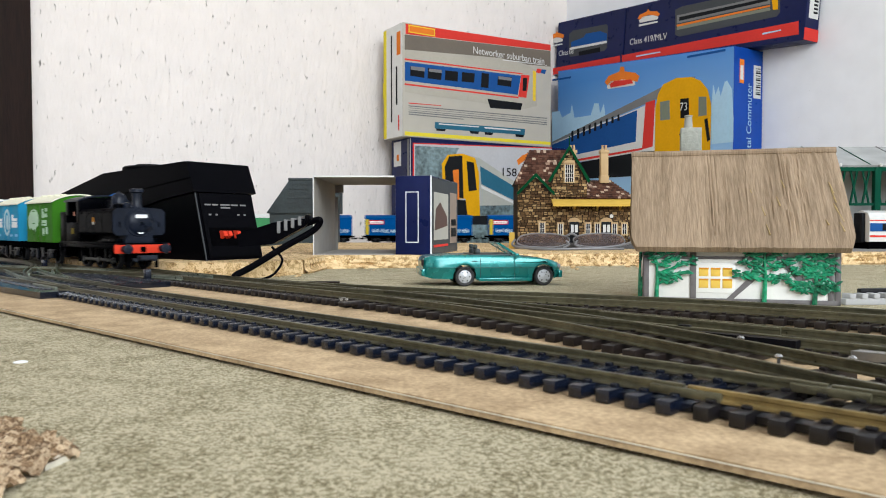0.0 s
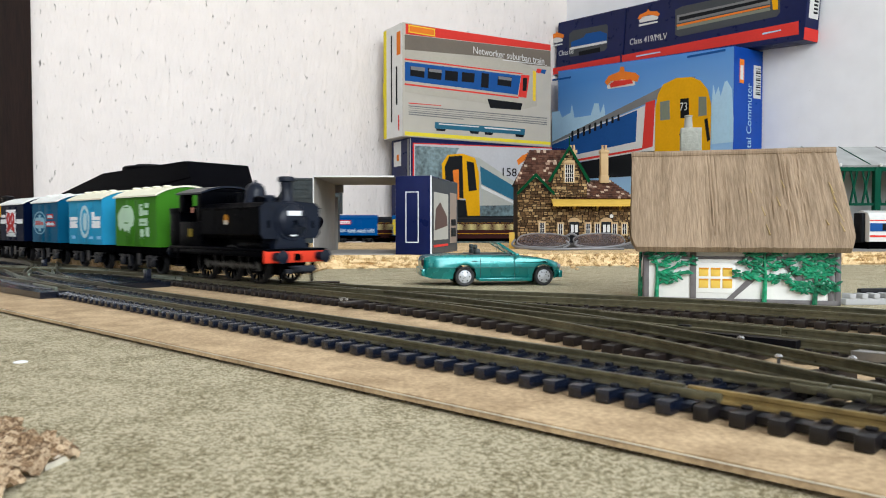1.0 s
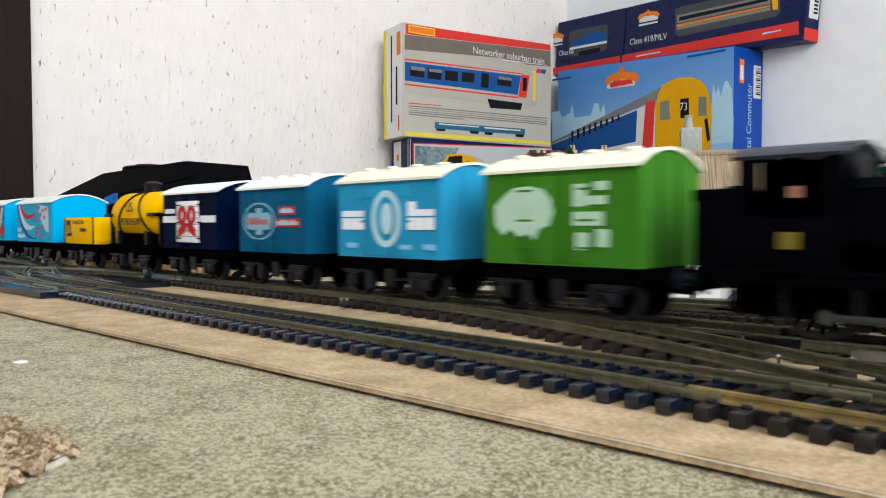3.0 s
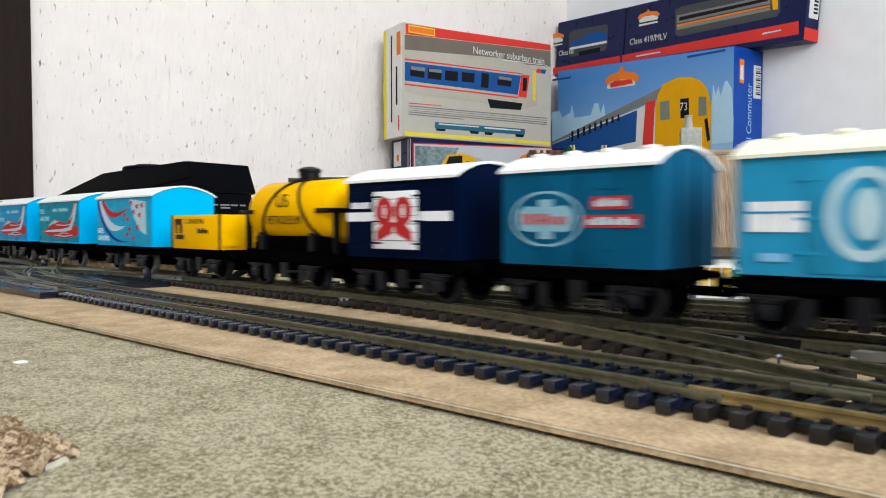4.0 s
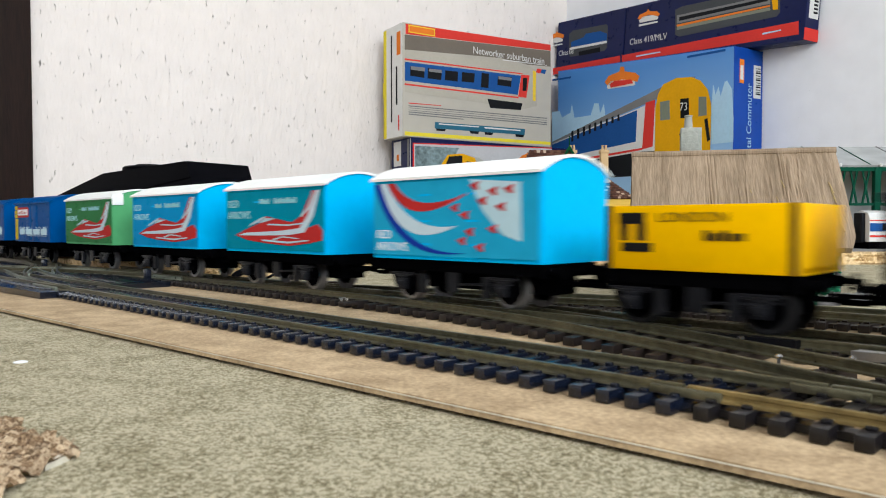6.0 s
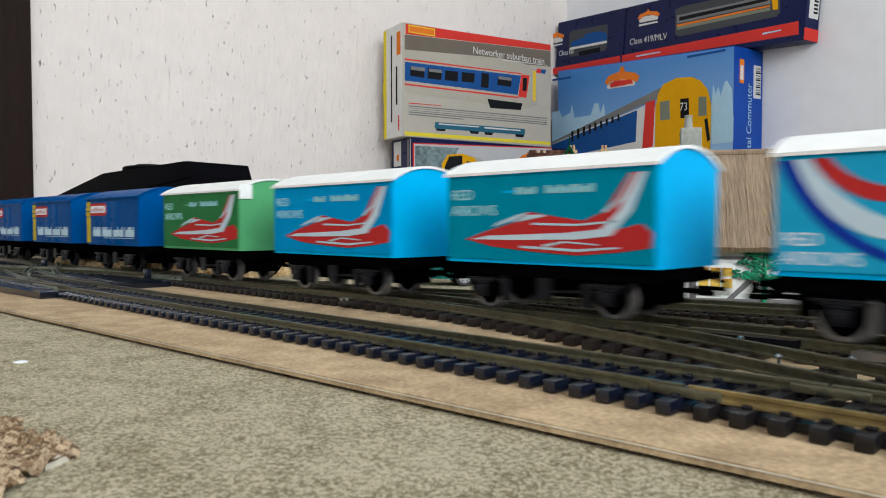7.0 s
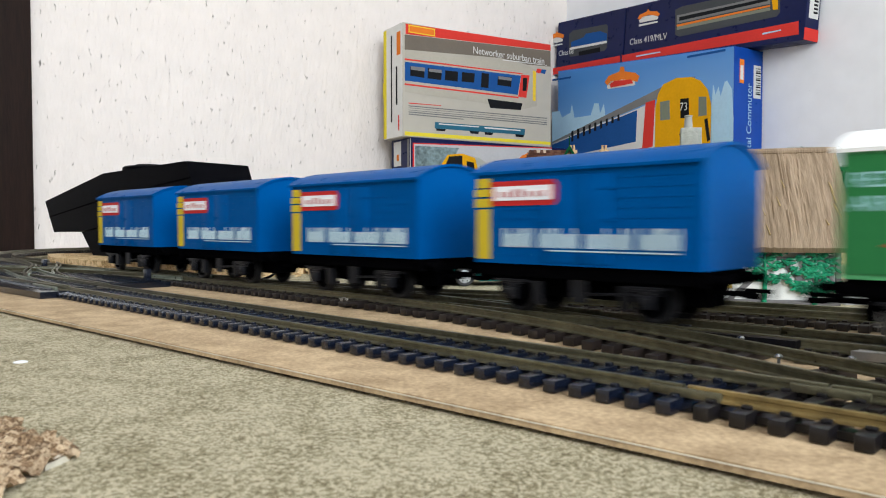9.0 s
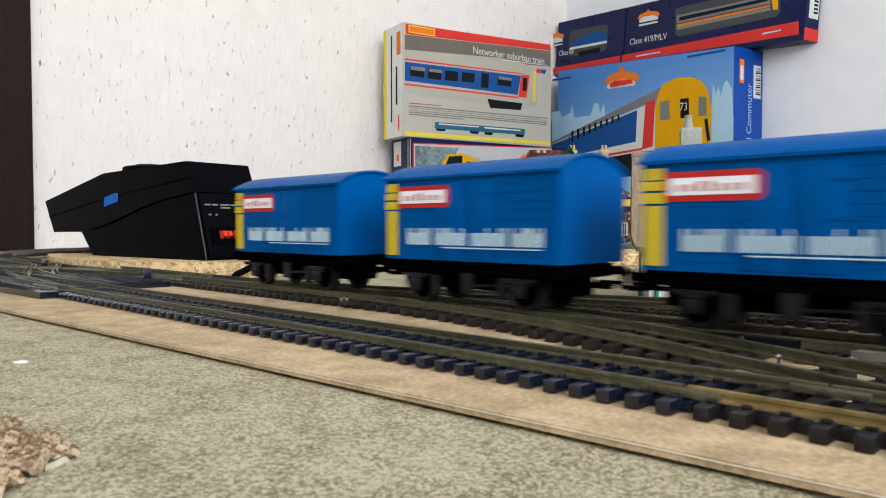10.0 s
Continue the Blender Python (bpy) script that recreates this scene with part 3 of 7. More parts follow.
def van_body(parent, length, mat, roof_mat, ribs=8, planks=True, half=16.0, floor=15.2, eave=43.2, peak=49.6, doors=True, vents=False, end_mat=None):
    far = half + 5.0
    bm = slab([(-half, floor), (far, floor), *reversed(shifted(arc_roof(half + 2.5, eave, peak - 0.6), 2.5))], "x", -length, 0)
    bmesh.ops.bevel(bm, geom=[e for e in bm.edges if abs(e.verts[0].co.z - e.verts[1].co.z) > 20], offset=0.5, segments=2, affect="EDGES")
    body = part("body", bm, mat, parent)
    if planks:
        for k in range(1, ribs):
            z = floor + (eave - floor) * k / ribs
            part("plank_edge", boxes((-length + 1, -half - 0.13, z - 0.16, -1, -half + 0.4, z + 0.1)), mat, body)
    if doors:
        mid = -length / 2
        for sy in (-1, far / half):
            part("door", boxes((mid - 12, sy * half - 0.25, floor + 0.8, mid - 0.25, sy * half + 0.25, eave - 1.6), (mid + 0.25, sy * half - 0.25, floor + 0.8, mid + 12, sy * half + 0.25, eave - 1.6), bev=0.12), mat, body)
            for z in (floor + 5, floor + 13, floor + 22):
                part("hinge", boxes((mid - 14, sy * half - 0.4, z, mid - 8, sy * half + 0.4, z + 0.7)), mat, body)
                part("hinge", boxes((mid + 8, sy * half - 0.4, z, mid + 14, sy * half + 0.4, z + 0.7)), mat, body)
    if end_mat is None:
        end_mat = mat
    for x, k in ((0, 1), (-length, -1)) if vents else ():
        for y in (-4.0, 7.0):
            part("end_post", boxes((x - 0.2, y - 0.7, floor, x + k * 0.7, y + 0.7, eave + 3.5), bev=0.15), end_mat, body)
    outer = shifted(arc_roof(half + 3.5, eave + 0.8, peak), 2.5)
    inner = shifted(arc_roof(half + 3.5, eave - 0.1, peak - 0.9), 2.5)
    rf = slab([*outer, *reversed(inner)], "x", -length - 0.8, 0.8)
    roof = part("roof", rf, roof_mat, parent)
    if vents:
        for x in (-length * 0.14, -length * 0.38, -length * 0.62, -length * 0.86):
            for y in (-6.0, 9.0):
                v = lathe([(2.2, 46.6), (2.2, 48.6), (2.6, 48.8), (2.3, 49.4), (1, 49.7)], (x, y, 0), "z", 14)
                part("roof_vent", v, roof_mat, roof)
    return body


def flat(pts, y, thick=0.12):
    """A thin printed shape on the near side: points (x, z)."""
    return slab(pts, "y", y - thick, y + 0.05)


def oval(cx, cz, rx, rz, n=28, a0=0.0, a1=2 * math.pi):
    return [(cx + rx * math.cos(a0 + (a1 - a0) * i / n), cz + rz * math.sin(a0 + (a1 - a0) * i / n)) for i in range(n if a1 - a0 > 6.28 else n + 1)]


def ring(cx, cz, rx, rz, w, y, a0=0.0, a1=2 * math.pi, n=32):
    bm = bmesh.new()
    for i in range(n):
        b0, b1 = a0 + (a1 - a0) * i / n, a0 + (a1 - a0) * (i + 1) / n
        prism(bm, [(cx + rx * math.cos(b0), cz + rz * math.sin(b0)), (cx + rx * math.cos(b1), cz + rz * math.sin(b1)),
                   (cx + (rx - w) * math.cos(b1), cz + (rz - w) * math.sin(b1)), (cx + (rx - w) * math.cos(b0), cz + (rz - w) * math.sin(b0))], "y", y - 0.12, y + 0.05)
    return bm


def bars(x0, x1, z0, z1, y, n, seed=1, gap=0.25):
    """Unreadable lettering as a row of plain bars."""
    rng = random.Random(seed)
    bm = bmesh.new()
    w = (x1 - x0) / n
    for i in range(n):
        top = z1 if rng.random() < 0.4 else z0 + (z1 - z0) * 0.72
        box(bm, x0 + i * w + w * gap * 0.5, y - 0.12, z0, x0 + (i + 1) * w - w * gap * 0.5, y + 0.05, top)
    return bm


def bar(x0, x1, z0, z1, y):
    return boxes((x0, y - 0.12, z0, x1, y + 0.05, z1))


BRIGHT = material("worn_bright_tyre", (0.30, 0.30, 0.31), 0.35, 0.9, 0.3, 400)
DULL = material("dark_tyre", (0.022, 0.022, 0.024), 0.45, 0.6, 0.4, 400, 0, 0, None, 0.2)
WHITE_ROOF = paint(0.82, 0.83, 0.80, 0.4)
CREAM_ROOF = paint(0.80, 0.78, 0.62, 0.4)
INK_LINE = paint(0.16, 0.16, 0.2, 0.5)
PRINT = paint(0.44, 0.62, 0.68, 0.4)
PRINT_SOFT = paint(0.52, 0.64, 0.70, 0.4)
PRINT_W = paint(0.8, 0.82, 0.84, 0.4)
PRINT_R = paint(0.46, 0.03, 0.028, 0.4)
BAR_B = paint(0.22, 0.5, 0.75, 0.4)
GREEN1, SKY1, PETROL, NAVY = paint(0.042, 0.17, 0.015, 0.35), paint(0.022, 0.27, 0.47, 0.35), paint(0.004, 0.085, 0.17, 0.35), paint(0.001, 0.0045, 0.021, 0.35)
YELLOW = paint(0.86, 0.46, 0.0, 0.35)
CYAN, TEAL, BLUE2, GREEN2, BLUE3 = paint(0.0, 0.40, 0.74, 0.3), paint(0.0, 0.225, 0.33, 0.3), paint(0.0, 0.26, 0.54, 0.3), paint(0.028, 0.17, 0.055, 0.3), paint(0.0, 0.072, 0.265, 0.3)
S_ = -16.05  # the near side's face


def short_van(name, label, length, mat, roof_mat, vents=True, planks=False):
    v = thing(name, label, "goods van", None, "wagons of the train")
    underframe(v, length, 34, DULL)
    van_body(v, length, mat, roof_mat, planks=planks, vents=vents)
    return v


def long_van(name, label, mat, roof_mat, tyre=BRIGHT, length=77.0, end_mat=None):
    v = thing(name, label, "goods van", None, "wagons of the train")
    underframe(v, length, 40, tyre)
    van_body(v, length, mat, roof_mat, planks=True, ribs=10, end_mat=end_mat)
    return v


def locomotive():
    """Small six-coupled pannier tank; the front beam's face is at x = 0, rail level at z = 0."""
    t = thing("tank_locomotive", "black six-coupled pannier tank steam locomotive with red buffer beam", "locomotive")
    L = 93.0
    part("footplate", boxes((-L, -16.5, 15.2, 0, 16.5, 16.6), (-L + 2, -16, 12.8, -2, -14.8, 15.2), (-L + 2, 14.8, 12.8, -2, 16, 15.2), bev=0.2), LOCO_BLACK, t)
    beam = part("buffer_beam", boxes((-1.6, -17, 10.2, 0, 17, 15.8), bev=0.25), RED, t, "scuffed red buffer beam")
    part("coupling_hook", boxes((0, -0.6, 11.6, 2.6, 0.6, 13.4), (0, -1.6, 11, 0.4, 1.6, 14.2)), CHASSIS, beam)
    part("rear_beam", boxes((-L, -16.5, 10.2, -L + 1.6, 16.5, 15.8), bev=0.25), LOCO_BLACK, t)
    for x, k in ((0, 1), (-L, -1)):
        for y in (-11.6, 11.6):
            part("buffer", lathe([(2.1, x), (1.9, x + k * 2), (1.4, x + k * 4.4), (0.9, x + k * 4.5), (0.9, x + k * 5.4), (3.0, x + k * 5.6), (2.9, x + k * 6.4), (0.5, x + k * 6.9)], (0, y, 13.0), "x", 18), LOCO_BLACK_LIT, t)
    c = boxes((-4, -2.2, 7.4, 5, 2.2, 8.4), (5, -6, 6.4, 6.4, 6, 9.0), (6.4, -6, 7.2, 11, -4.6, 8.8), (0, -7, 5.4, 3.4, 7, 7.2), bev=0.2)
    part("coupling", c, paint(0.03, 0.035, 0.045, 0.35), t, "dark grey tension-lock coupling")
    part("guard_iron", boxes((-1.4, -9.4, 1.2, -0.4, -7.8, 10.4), (-1.4, 7.8, 1.2, -0.4, 9.4, 10.4)), CHASSIS, t)
    # frames and boiler
    part("frames", boxes((-L + 6, -7, 4.5, -3, -5.8, 15.4), (-L + 6, 5.8, 4.5, -3, 7, 15.4), (-L + 8, -6, 7, -6, 6, 15.3)), CHASSIS, t)
    part("saddle", slab([(-9, 16.5), (9, 16.5), (7, 24), (-7, 24)], "x", -17, -4.6), LOCO_BLACK_LIT, t)
    part("boiler", lathe([(8.6, -60), (8.6, -20), (8.9, -19.8), (8.9, -4.6), (8.6, -4.2)], (0, 0, 29), "x", 36), LOCO_BLACK_LIT, t)
    door = part("smokebox_door", lathe([(7.4, -4.4), (7.4, -3.8), (6.7, -3.1), (4.9, -2.3), (2.5, -1.9), (0.3, -1.8)], (0, 0, 29), "x", 32), LOCO_BLACK_LIT, t)
    part("door_dart", rods(((-2, 0, 29), (-0.6, 0, 29), 0.6), ((-0.9, 0, 29), (-0.9, 2.2, 26.4), 0.25), ((-1.1, 0, 29), (-1.1, -1.6, 26), 0.25), seg=8), LOCO_BLACK, door)
    part("number_plate", boxes((-2.6, -3.6, 31.6, -1.6, 3.6, 33.8), bev=0.1), PRINT_W, door, "pale number plate")
    part("shed_plate", slab(oval(0, 22.9, 1.9, 0.9, 16), "x", -3.4, -2.9), PRINT_W, door, "small oval pale plate")
    part("door_hinge", boxes((-3.2, 3, 26.4, -2.2, 8.6, 27.2), (-3.2, 3, 30.8, -2.2, 8.6, 31.6)), LOCO_BLACK_LIT, door)
    # added black block that keeps the gap under the tanks dark
    part("firebox", boxes((-58.4, -8.4, 16.6, -19, 8.4, 21.4), bev=0.2), LOCO_BLACK, t)
    # pannier tanks
    for k in (-1, 1):
        y0, y1 = k * 6.5, k * 16.4
        pts = [(y0, 21.0), (y1 - k * 2.0, 21.0), (y1, 23.0), (y1, 35.6), (y1 - k * 2.4, 37.6), (k * 2, 38.4), (k * 2, 34)]
        tank = part("pannier_tank", slab(pts, "x", -58, -5.4), LOCO_BLACK, t)
        # front plate in the paler black, since light falls on the tank's front
        part("tank_front", slab([(p[0] * 0.985, p[1] * 0.985 + 0.4) for p in pts], "x", -5.5, -5.0), LOCO_BLACK_LIT, tank)
        part("tank_seam", boxes((-33.4, y1 - k * 0.1, 22, -33.0, y1 + k * 0.15, 37), (-21, y1 - k * 0.1, 22, -20.6, y1 + k * 0.15, 37), (-45.6, y1 - k * 0.1, 22, -45.2, y1 + k * 0.15, 37)), LOCO_BLACK, tank)
        hr = bmesh.new()
        rod(hr, (-56, y1 + k * 0.9, 35.2), (-6, y1 + k * 0.9, 35.2), 0.28, seg=8)
        for x in (-54, -42, -30, -18, -8):
            rod(hr, (x, y1, 35.2), (x, y1 + k * 1.0, 35.2), 0.4, seg=6)
        part("handrail", hr, LOCO_BLACK, tank)
        part("lamp_bracket", boxes((-5.6, y1 - k * 4.6, 26, -4.2, y1 - k * 4, 29.4)), LOCO_BLACK, tank)
        part("tank_filler", lathe([(3.0, 38), (3.0, 40), (2.4, 40.6), (0.4, 41)], (-22, k * 6, 0), "z", 16), LOCO_BLACK, tank)
        part("step", boxes((-12, y1 - k * 2.5, 6, -7, y1, 6.6), (-9.8, y1 - k * 0.4, 6, -9.2, y1, 15.2)), LOCO_BLACK, t)
        part("step", boxes((-88, y1 - k * 2.5, 6, -80, y1, 6.6), (-84.4, y1 - k * 0.4, 6, -83.6, y1, 15.2)), LOCO_BLACK, t)
        part("splasher", boxes((-30, k * 9, 16.6, -8, k * 13, 19), bev=0.4), LOCO_BLACK, t)
        if k < 0:
            part("crest", flat([(-36.0, 28.6), (-34.2, 28.0), (-32.4, 28.6), (-32.8, 31.8), (-34.2, 32.5), (-35.6, 31.8)], y1 - 0.06), paint(0.4, 0.17, 0.02), tank, "orange and cream tank-side crest")
            part("crest_base", flat([(-35.7, 27.6), (-32.7, 27.6), (-32.9, 29.5), (-35.5, 29.5)], y1 - 0.14), paint(0.5, 0.48, 0.44), tank)
    part("chimney", lathe([(5.4, 35.8), (3.9, 37.8), (3.0, 39.8), (2.7, 44.6), (2.9, 47.0), (4.0, 47.6), (3.9, 49.4), (2.9, 49.8), (2.6, 47.6)], (-8.5, 0, 0), "z", 28), LOCO_BLACK_LIT, t)
    part("dome", lathe([(6.6, 36.4), (5.5, 38.4), (5.1, 40.6), (4.9, 43.4), (4.2, 46.0), (2.6, 47.6), (0.9, 48.2), (0.5, 49.2), (0.2, 49.4)], (-35, 0, 0), "z", 28), LOCO_BLACK_LIT, t)
    part("top_feed", lathe([(3.2, 37), (3.2, 40.4), (2.4, 41.4), (0.3, 41.8)], (-22.5, 0, 0), "z", 18), LOCO_BLACK_LIT, t)
    part("safety_valve", lathe([(3.6, 36.4), (2.6, 38.4), (2.2, 42), (1.5, 43.6), (0.3, 43.9)], (-51, 0, 0), "z", 18), LOCO_BLACK, t)
    part("whistle", rods(((-55.5, -2.5, 38), (-55.5, -2.5, 42.4), 0.6), ((-55.5, 2.5, 38), (-55.5, 2.5, 42.0), 0.5), seg=10), LOCO_BLACK, t)
    # cab and bunker
    cab = part("cab", boxes((-82, -16.2, 16.6, -81, 16.2, 34)), LOCO_BLACK, t)
    for q in ((-81, -16.2, 16.6, -58.5, -15.3, 29), (-81, 15.3, 16.6, -58.5, 16.2, 29), (-63, -16.2, 29, -58.5, -15.3, 43.2), (-63, 15.3, 29, -58.5, 16.2, 43.2), (-82, -16.2, 34, -77, -15.3, 43.2),
              (-82, 15.3, 34, -77, 16.2, 43.2), (-59.4, -15.9, 37, -58.2, 15.9, 44.2), (-59.4, -13, 44.2, -58.2, 13, 45.6), (-82, -15.2, 34, -81, -9, 44.4), (-82, 9, 34, -81, 15.2, 44.4), (-82, -9, 43, -81, 9, 44.6)):
        part("cab_sheet", boxes(q, bev=0.15), LOCO_BLACK, cab)
    part("backhead", boxes((-81, -4, 16.6, -60, 4, 43), (-64, -14, 16.6, -60, 14, 38)), CHASSIS, cab)
    rf = arc_roof(17, 43.6, 47.2)
    part("cab_roof", slab([*rf, *[(p[0], p[1] - 0.9) for p in reversed(rf)]], "x", -83.5, -57.4), LOCO_BLACK_LIT, cab)
    part("cab_shutter", bar(-70.0, -67.5, 33.5, 36.2, -15.6), paint(0.35, 0.16, 0.12), cab, "red and white driver's sheet")
    part("cab_plate", bar(-72, -67.5, 21.5, 25.5, -16.4), paint(0.16, 0.12, 0.02), cab, "dull brass cab-side plate")
    part("bunker", boxes((-L, -16, 16.6, -82, 16, 34.4), (-L - 0.6, -16, 33, -82, 16, 36.2), bev=0.5), LOCO_BLACK, t)
    part("coal", ball(bmesh.new(), (-87.5, 0, 34.5), 8, 0.6, 1.6, 0.4, 12), CHASSIS, t, smooth=0)
    part("tool_box", boxes((-66, -16, 16.8, -60, -13, 19.6), bev=0.2), LOCO_BLACK, t)
    # driving wheels with rods
    for x in (-18, -41, -65):
        w = part("driving_wheel", rods(((0, -11, 0), (0, 11, 0), 1.2), seg=8), CHASSIS, t)
        w.matrix_local = mm(x, 0, 9.0)
        for y, k in ((-8.8, -1), (8.8, 1)):
            s = lathe([(2.2, y - 0.4), (2.2, y + k * 1.5), (0.5, y + k * 1.7)], (0, 0, 0), "y", 16)
            for i in range(14):
                a = 2 * math.pi * i / 14
                rod(s, (1.5 * math.cos(a), y + k * 0.6, 1.5 * math.sin(a)), (7.9 * math.cos(a), y + k * 0.6, 7.9 * math.sin(a)), 0.42, seg=6)
            prism(s, [(7.6 * math.cos(a), 7.6 * math.sin(a)) for a in (2.5, 2.8, 3.14, 3.48, 3.78)], "y", y + k * 0.2, y + k * 1.2)
            part("spokes", s, CHASSIS, w)
            part("tyre", lathe([(7.7, y + k * 1.3), (8.8, y + k * 1.2), (9.0, y + k * 0.2), (9.0, y - k * 0.4), (9.7, y - k * 0.7), (9.7, y - k * 1.2), (7.7, y - k * 1.2)], (0, 0, 0), "y", 36, True), DULL, w, "worn steel tyre")
        ROLLING.append((w, x, 9.0))
    for y, k in ((-11.4, -1), (11.4, 1)):
        r = boxes((-65, y - 0.4, -0.9, -18, y + 0.4, 0.9), bev=0.15)
        for x in (-65, -41, -18):
            rod(r, (x, y - 0.7, 0), (x, y + 0.7, 0), 1.8, seg=14)
        rd = part("coupling_rod", r, paint(0.07, 0.07, 0.066, 0.4, 0.05, 0.5), t, "grey steel coupling rod")
        rd.matrix_local = mm(0, 0, 5.0)
        RODS.append((rd, 4.0))
    for x in (-29.5, -53, -77):
        for y0, y1 in ((-10, -8.2), (8.2, 10)):
            part("brake_block", boxes((x - 0.8, y0, 3, x + 0.8, y1, 13)), CHASSIS, t)
    return t


RODS = []


def tank_wagon():
    v = thing("tank_wagon", "yellow oil tank wagon with black wire stays", "tank wagon", None, "wagons of the train")
    length = 66.0
    underframe(v, length, 36, DULL)
    part("deck", boxes((-length, -13, 15, 0, 13, 16.4), (-length + 3, -10, 16.4, -length + 12, 10, 19.5), (-12, -10, 16.4, -3, 10, 19.5), bev=0.2), CHASSIS, v)
    r = 14.0
    prof = [(1, -length + 0.8), (7, -length + 1.2), (11, -length + 2.2), (13.2, -length + 4), (r, -length + 6.5), (r, -6.5), (13.2, -4), (11, -2.2), (7, -1.2), (1, -0.8)]
    tank = part("barrel", lathe(prof, (0, 0, 33), "x", 40), YELLOW, v, "glossy yellow tank barrel")
    part("filler", lathe([(4.6, 45.5), (4.6, 50.5), (5.2, 50.8), (5.2, 52), (3, 53), (0.3, 53.4)], (-length / 2, 0, 0), "z", 22), BLACK, tank, "black filler dome")
    # diagonal wire stays over the barrel
    for sx in (-1, 1):
        way_over = []
        for i in range(8):
            a = radians(-52 + 142 * i / 7)
            way_over.append((-length / 2 + sx * (22 - 22 * i / 7), -(r + 0.4) * math.cos(a), 33 + (r + 0.4) * math.sin(a)))
        part("wire_stay", tube(way_over, 0.7, 6, 3), BLACK, tank)
    for x, k in ((-length, -1), (0, 1)):
        part("end_timber", boxes((x - k * 9, -15.2, 32.2, x + k * 1.4, -13.6, 34.2), (x + k * 0.2, -15.2, 32.2, x + k * 1.4, 15.2, 34.2), (x - k * 9, 13.6, 32.2, x + k * 1.4, 15.2, 34.2), bev=0.2), BLACK, v, "black end stanchion")
        part("end_post", boxes((x - k * 1.0, -1.4, 15, x + k * 1.2, 1.4, 33), (x - k * 1.0, -12, 15, x + k * 1.2, -9.6, 33), bev=0.2), BLACK, v)
    part("barrel_bed", boxes((-length + 6, -11, 16.2, -6, 11, 22.5), bev=0.5), CHASSIS, v)
    bd = bmesh.new()
    for x in (-length + 14, -14):
        prism(bd, [(-13.5, 16.2), (13.5, 16.2), (13.5, 24), (10, 22.5), (5, 20), (-5, 20), (-10, 22.5), (-13.5, 24)], "x", x - 1.6, x + 1.6)
    part("saddle", bd, BLACK, v)
    lettering(v, "US", -length / 2 - 5.2, 35.0, -14.5, 8.2, 1.0)
    lettering(v, "PETROLEUM", -length / 2 - 12.5, 27.6, -14.3, 5.4, 0.86)
    return v


def lettering(parent, words, x, z, y, size, squeeze=1.0, mat=None, name="lettering"):
    """Words as thin raised print on the near side of a thing, in its own x-z plane."""
    cu = bpy.data.curves.new(name, "FONT")
    cu.body, cu.size, cu.extrude = words, size / 1000, 0.00008
    cu.space_character = 1.0
    tmp = bpy.data.objects.new(name, cu)
    me = bpy.data.meshes.new_from_object(tmp)
    bpy.data.objects.remove(tmp)
    me.materials.clear()
    me.materials.append(mat or BLACK)
    ob = new(name, me)
    ob.parent = parent
    ob.matrix_local = mm(x, y, z, 90, 0, 0) @ Matrix.Diagonal((squeeze, 1, 1, 1))
    return ob


def open_wagon():
    v = thing("open_wagon", "yellow open mineral wagon with black lettering", "open wagon", None, "wagons of the train")
    length = 51.0
    underframe(v, length, 30, DULL)
    part("floor", boxes((-length, -15, 15.2, 0, 15, 17)), YELLOW, v)
    for q in ((-length, -15.8, 15.2, 0, -14.4, 32.4), (-length, 14.4, 15.2, 0, 15.8, 32.4)):
        part("side", boxes(q, bev=0.25), YELLOW, v)
    for x in (-1.4, -length):
        part("end", boxes((x, -14.4, 15.2, x + 1.4, 14.4, 32.4), bev=0.25), YELLOW, v)
    part("corner_plate", boxes((-1.8, -16.0, 15.2, 0.15, -15.7, 32.4)), BLACK, v)
    part("corner_plate", boxes((-length - 0.15, -16.0, 15.2, -length + 1.8, -15.7, 32.4)), BLACK, v)
    part("corner_plate", boxes((-0.1, -15.6, 15.2, 0.15, -14.2, 32.4)), YELLOW, v)
    part("corner_plate", boxes((-0.1, 14.6, 15.2, 0.15, 16, 32.4)), YELLOW, v)
    y = -15.9
    part("emblem", boxes((-length + 4, y - 0.12, 27.5, -length + 12, y, 30.5), (-length + 4.5, y - 0.12, 23, -length + 7, y, 27.5), (-length + 9.5, y - 0.12, 23, -length + 12.2, y, 28), (-length + 5, y - 0.12, 20, -length + 14, y, 22.4)), BLACK, v)
    lettering(v, "LONDON", -length + 15.5, 28.0, y, 3.6, 1.2)
    part("lettering_bar", bars(-length + 28, -length + 39, 23.2, 25.8, y, 5, 3), BLACK, v)
    return v


def green_van():
    v = short_van("goods_van", "green goods van with pale cattle print and cream roof", 55, GREEN1, CREAM_ROOF)
    part("print", flat([(-50, 27), (-47, 24), (-44, 26), (-41, 23.5), (-37, 24.5), (-35, 22.5), (-33, 26), (-29.5, 27), (-28, 31), (-29, 35), (-32, 38), (-37, 39), (-43, 38.5), (-47, 36), (-50.5, 33)], S_ - 0.22), paint(0.42, 0.6, 0.45), v, "pale animal-shaped print")
    for x0, x1, z0, z1 in ((-20, -15.5, 20, 25), (-21, -11, 27, 31), (-17.5, -10, 33, 35.5), (-21, -16.5, 32.5, 39), (-14, -9.5, 37, 39.5), (-13, -9, 21, 26)):
        part("lettering_bar", bar(x0, x1, z0, z1, S_ - 0.22), paint(0.42, 0.6, 0.45), v)
    return v


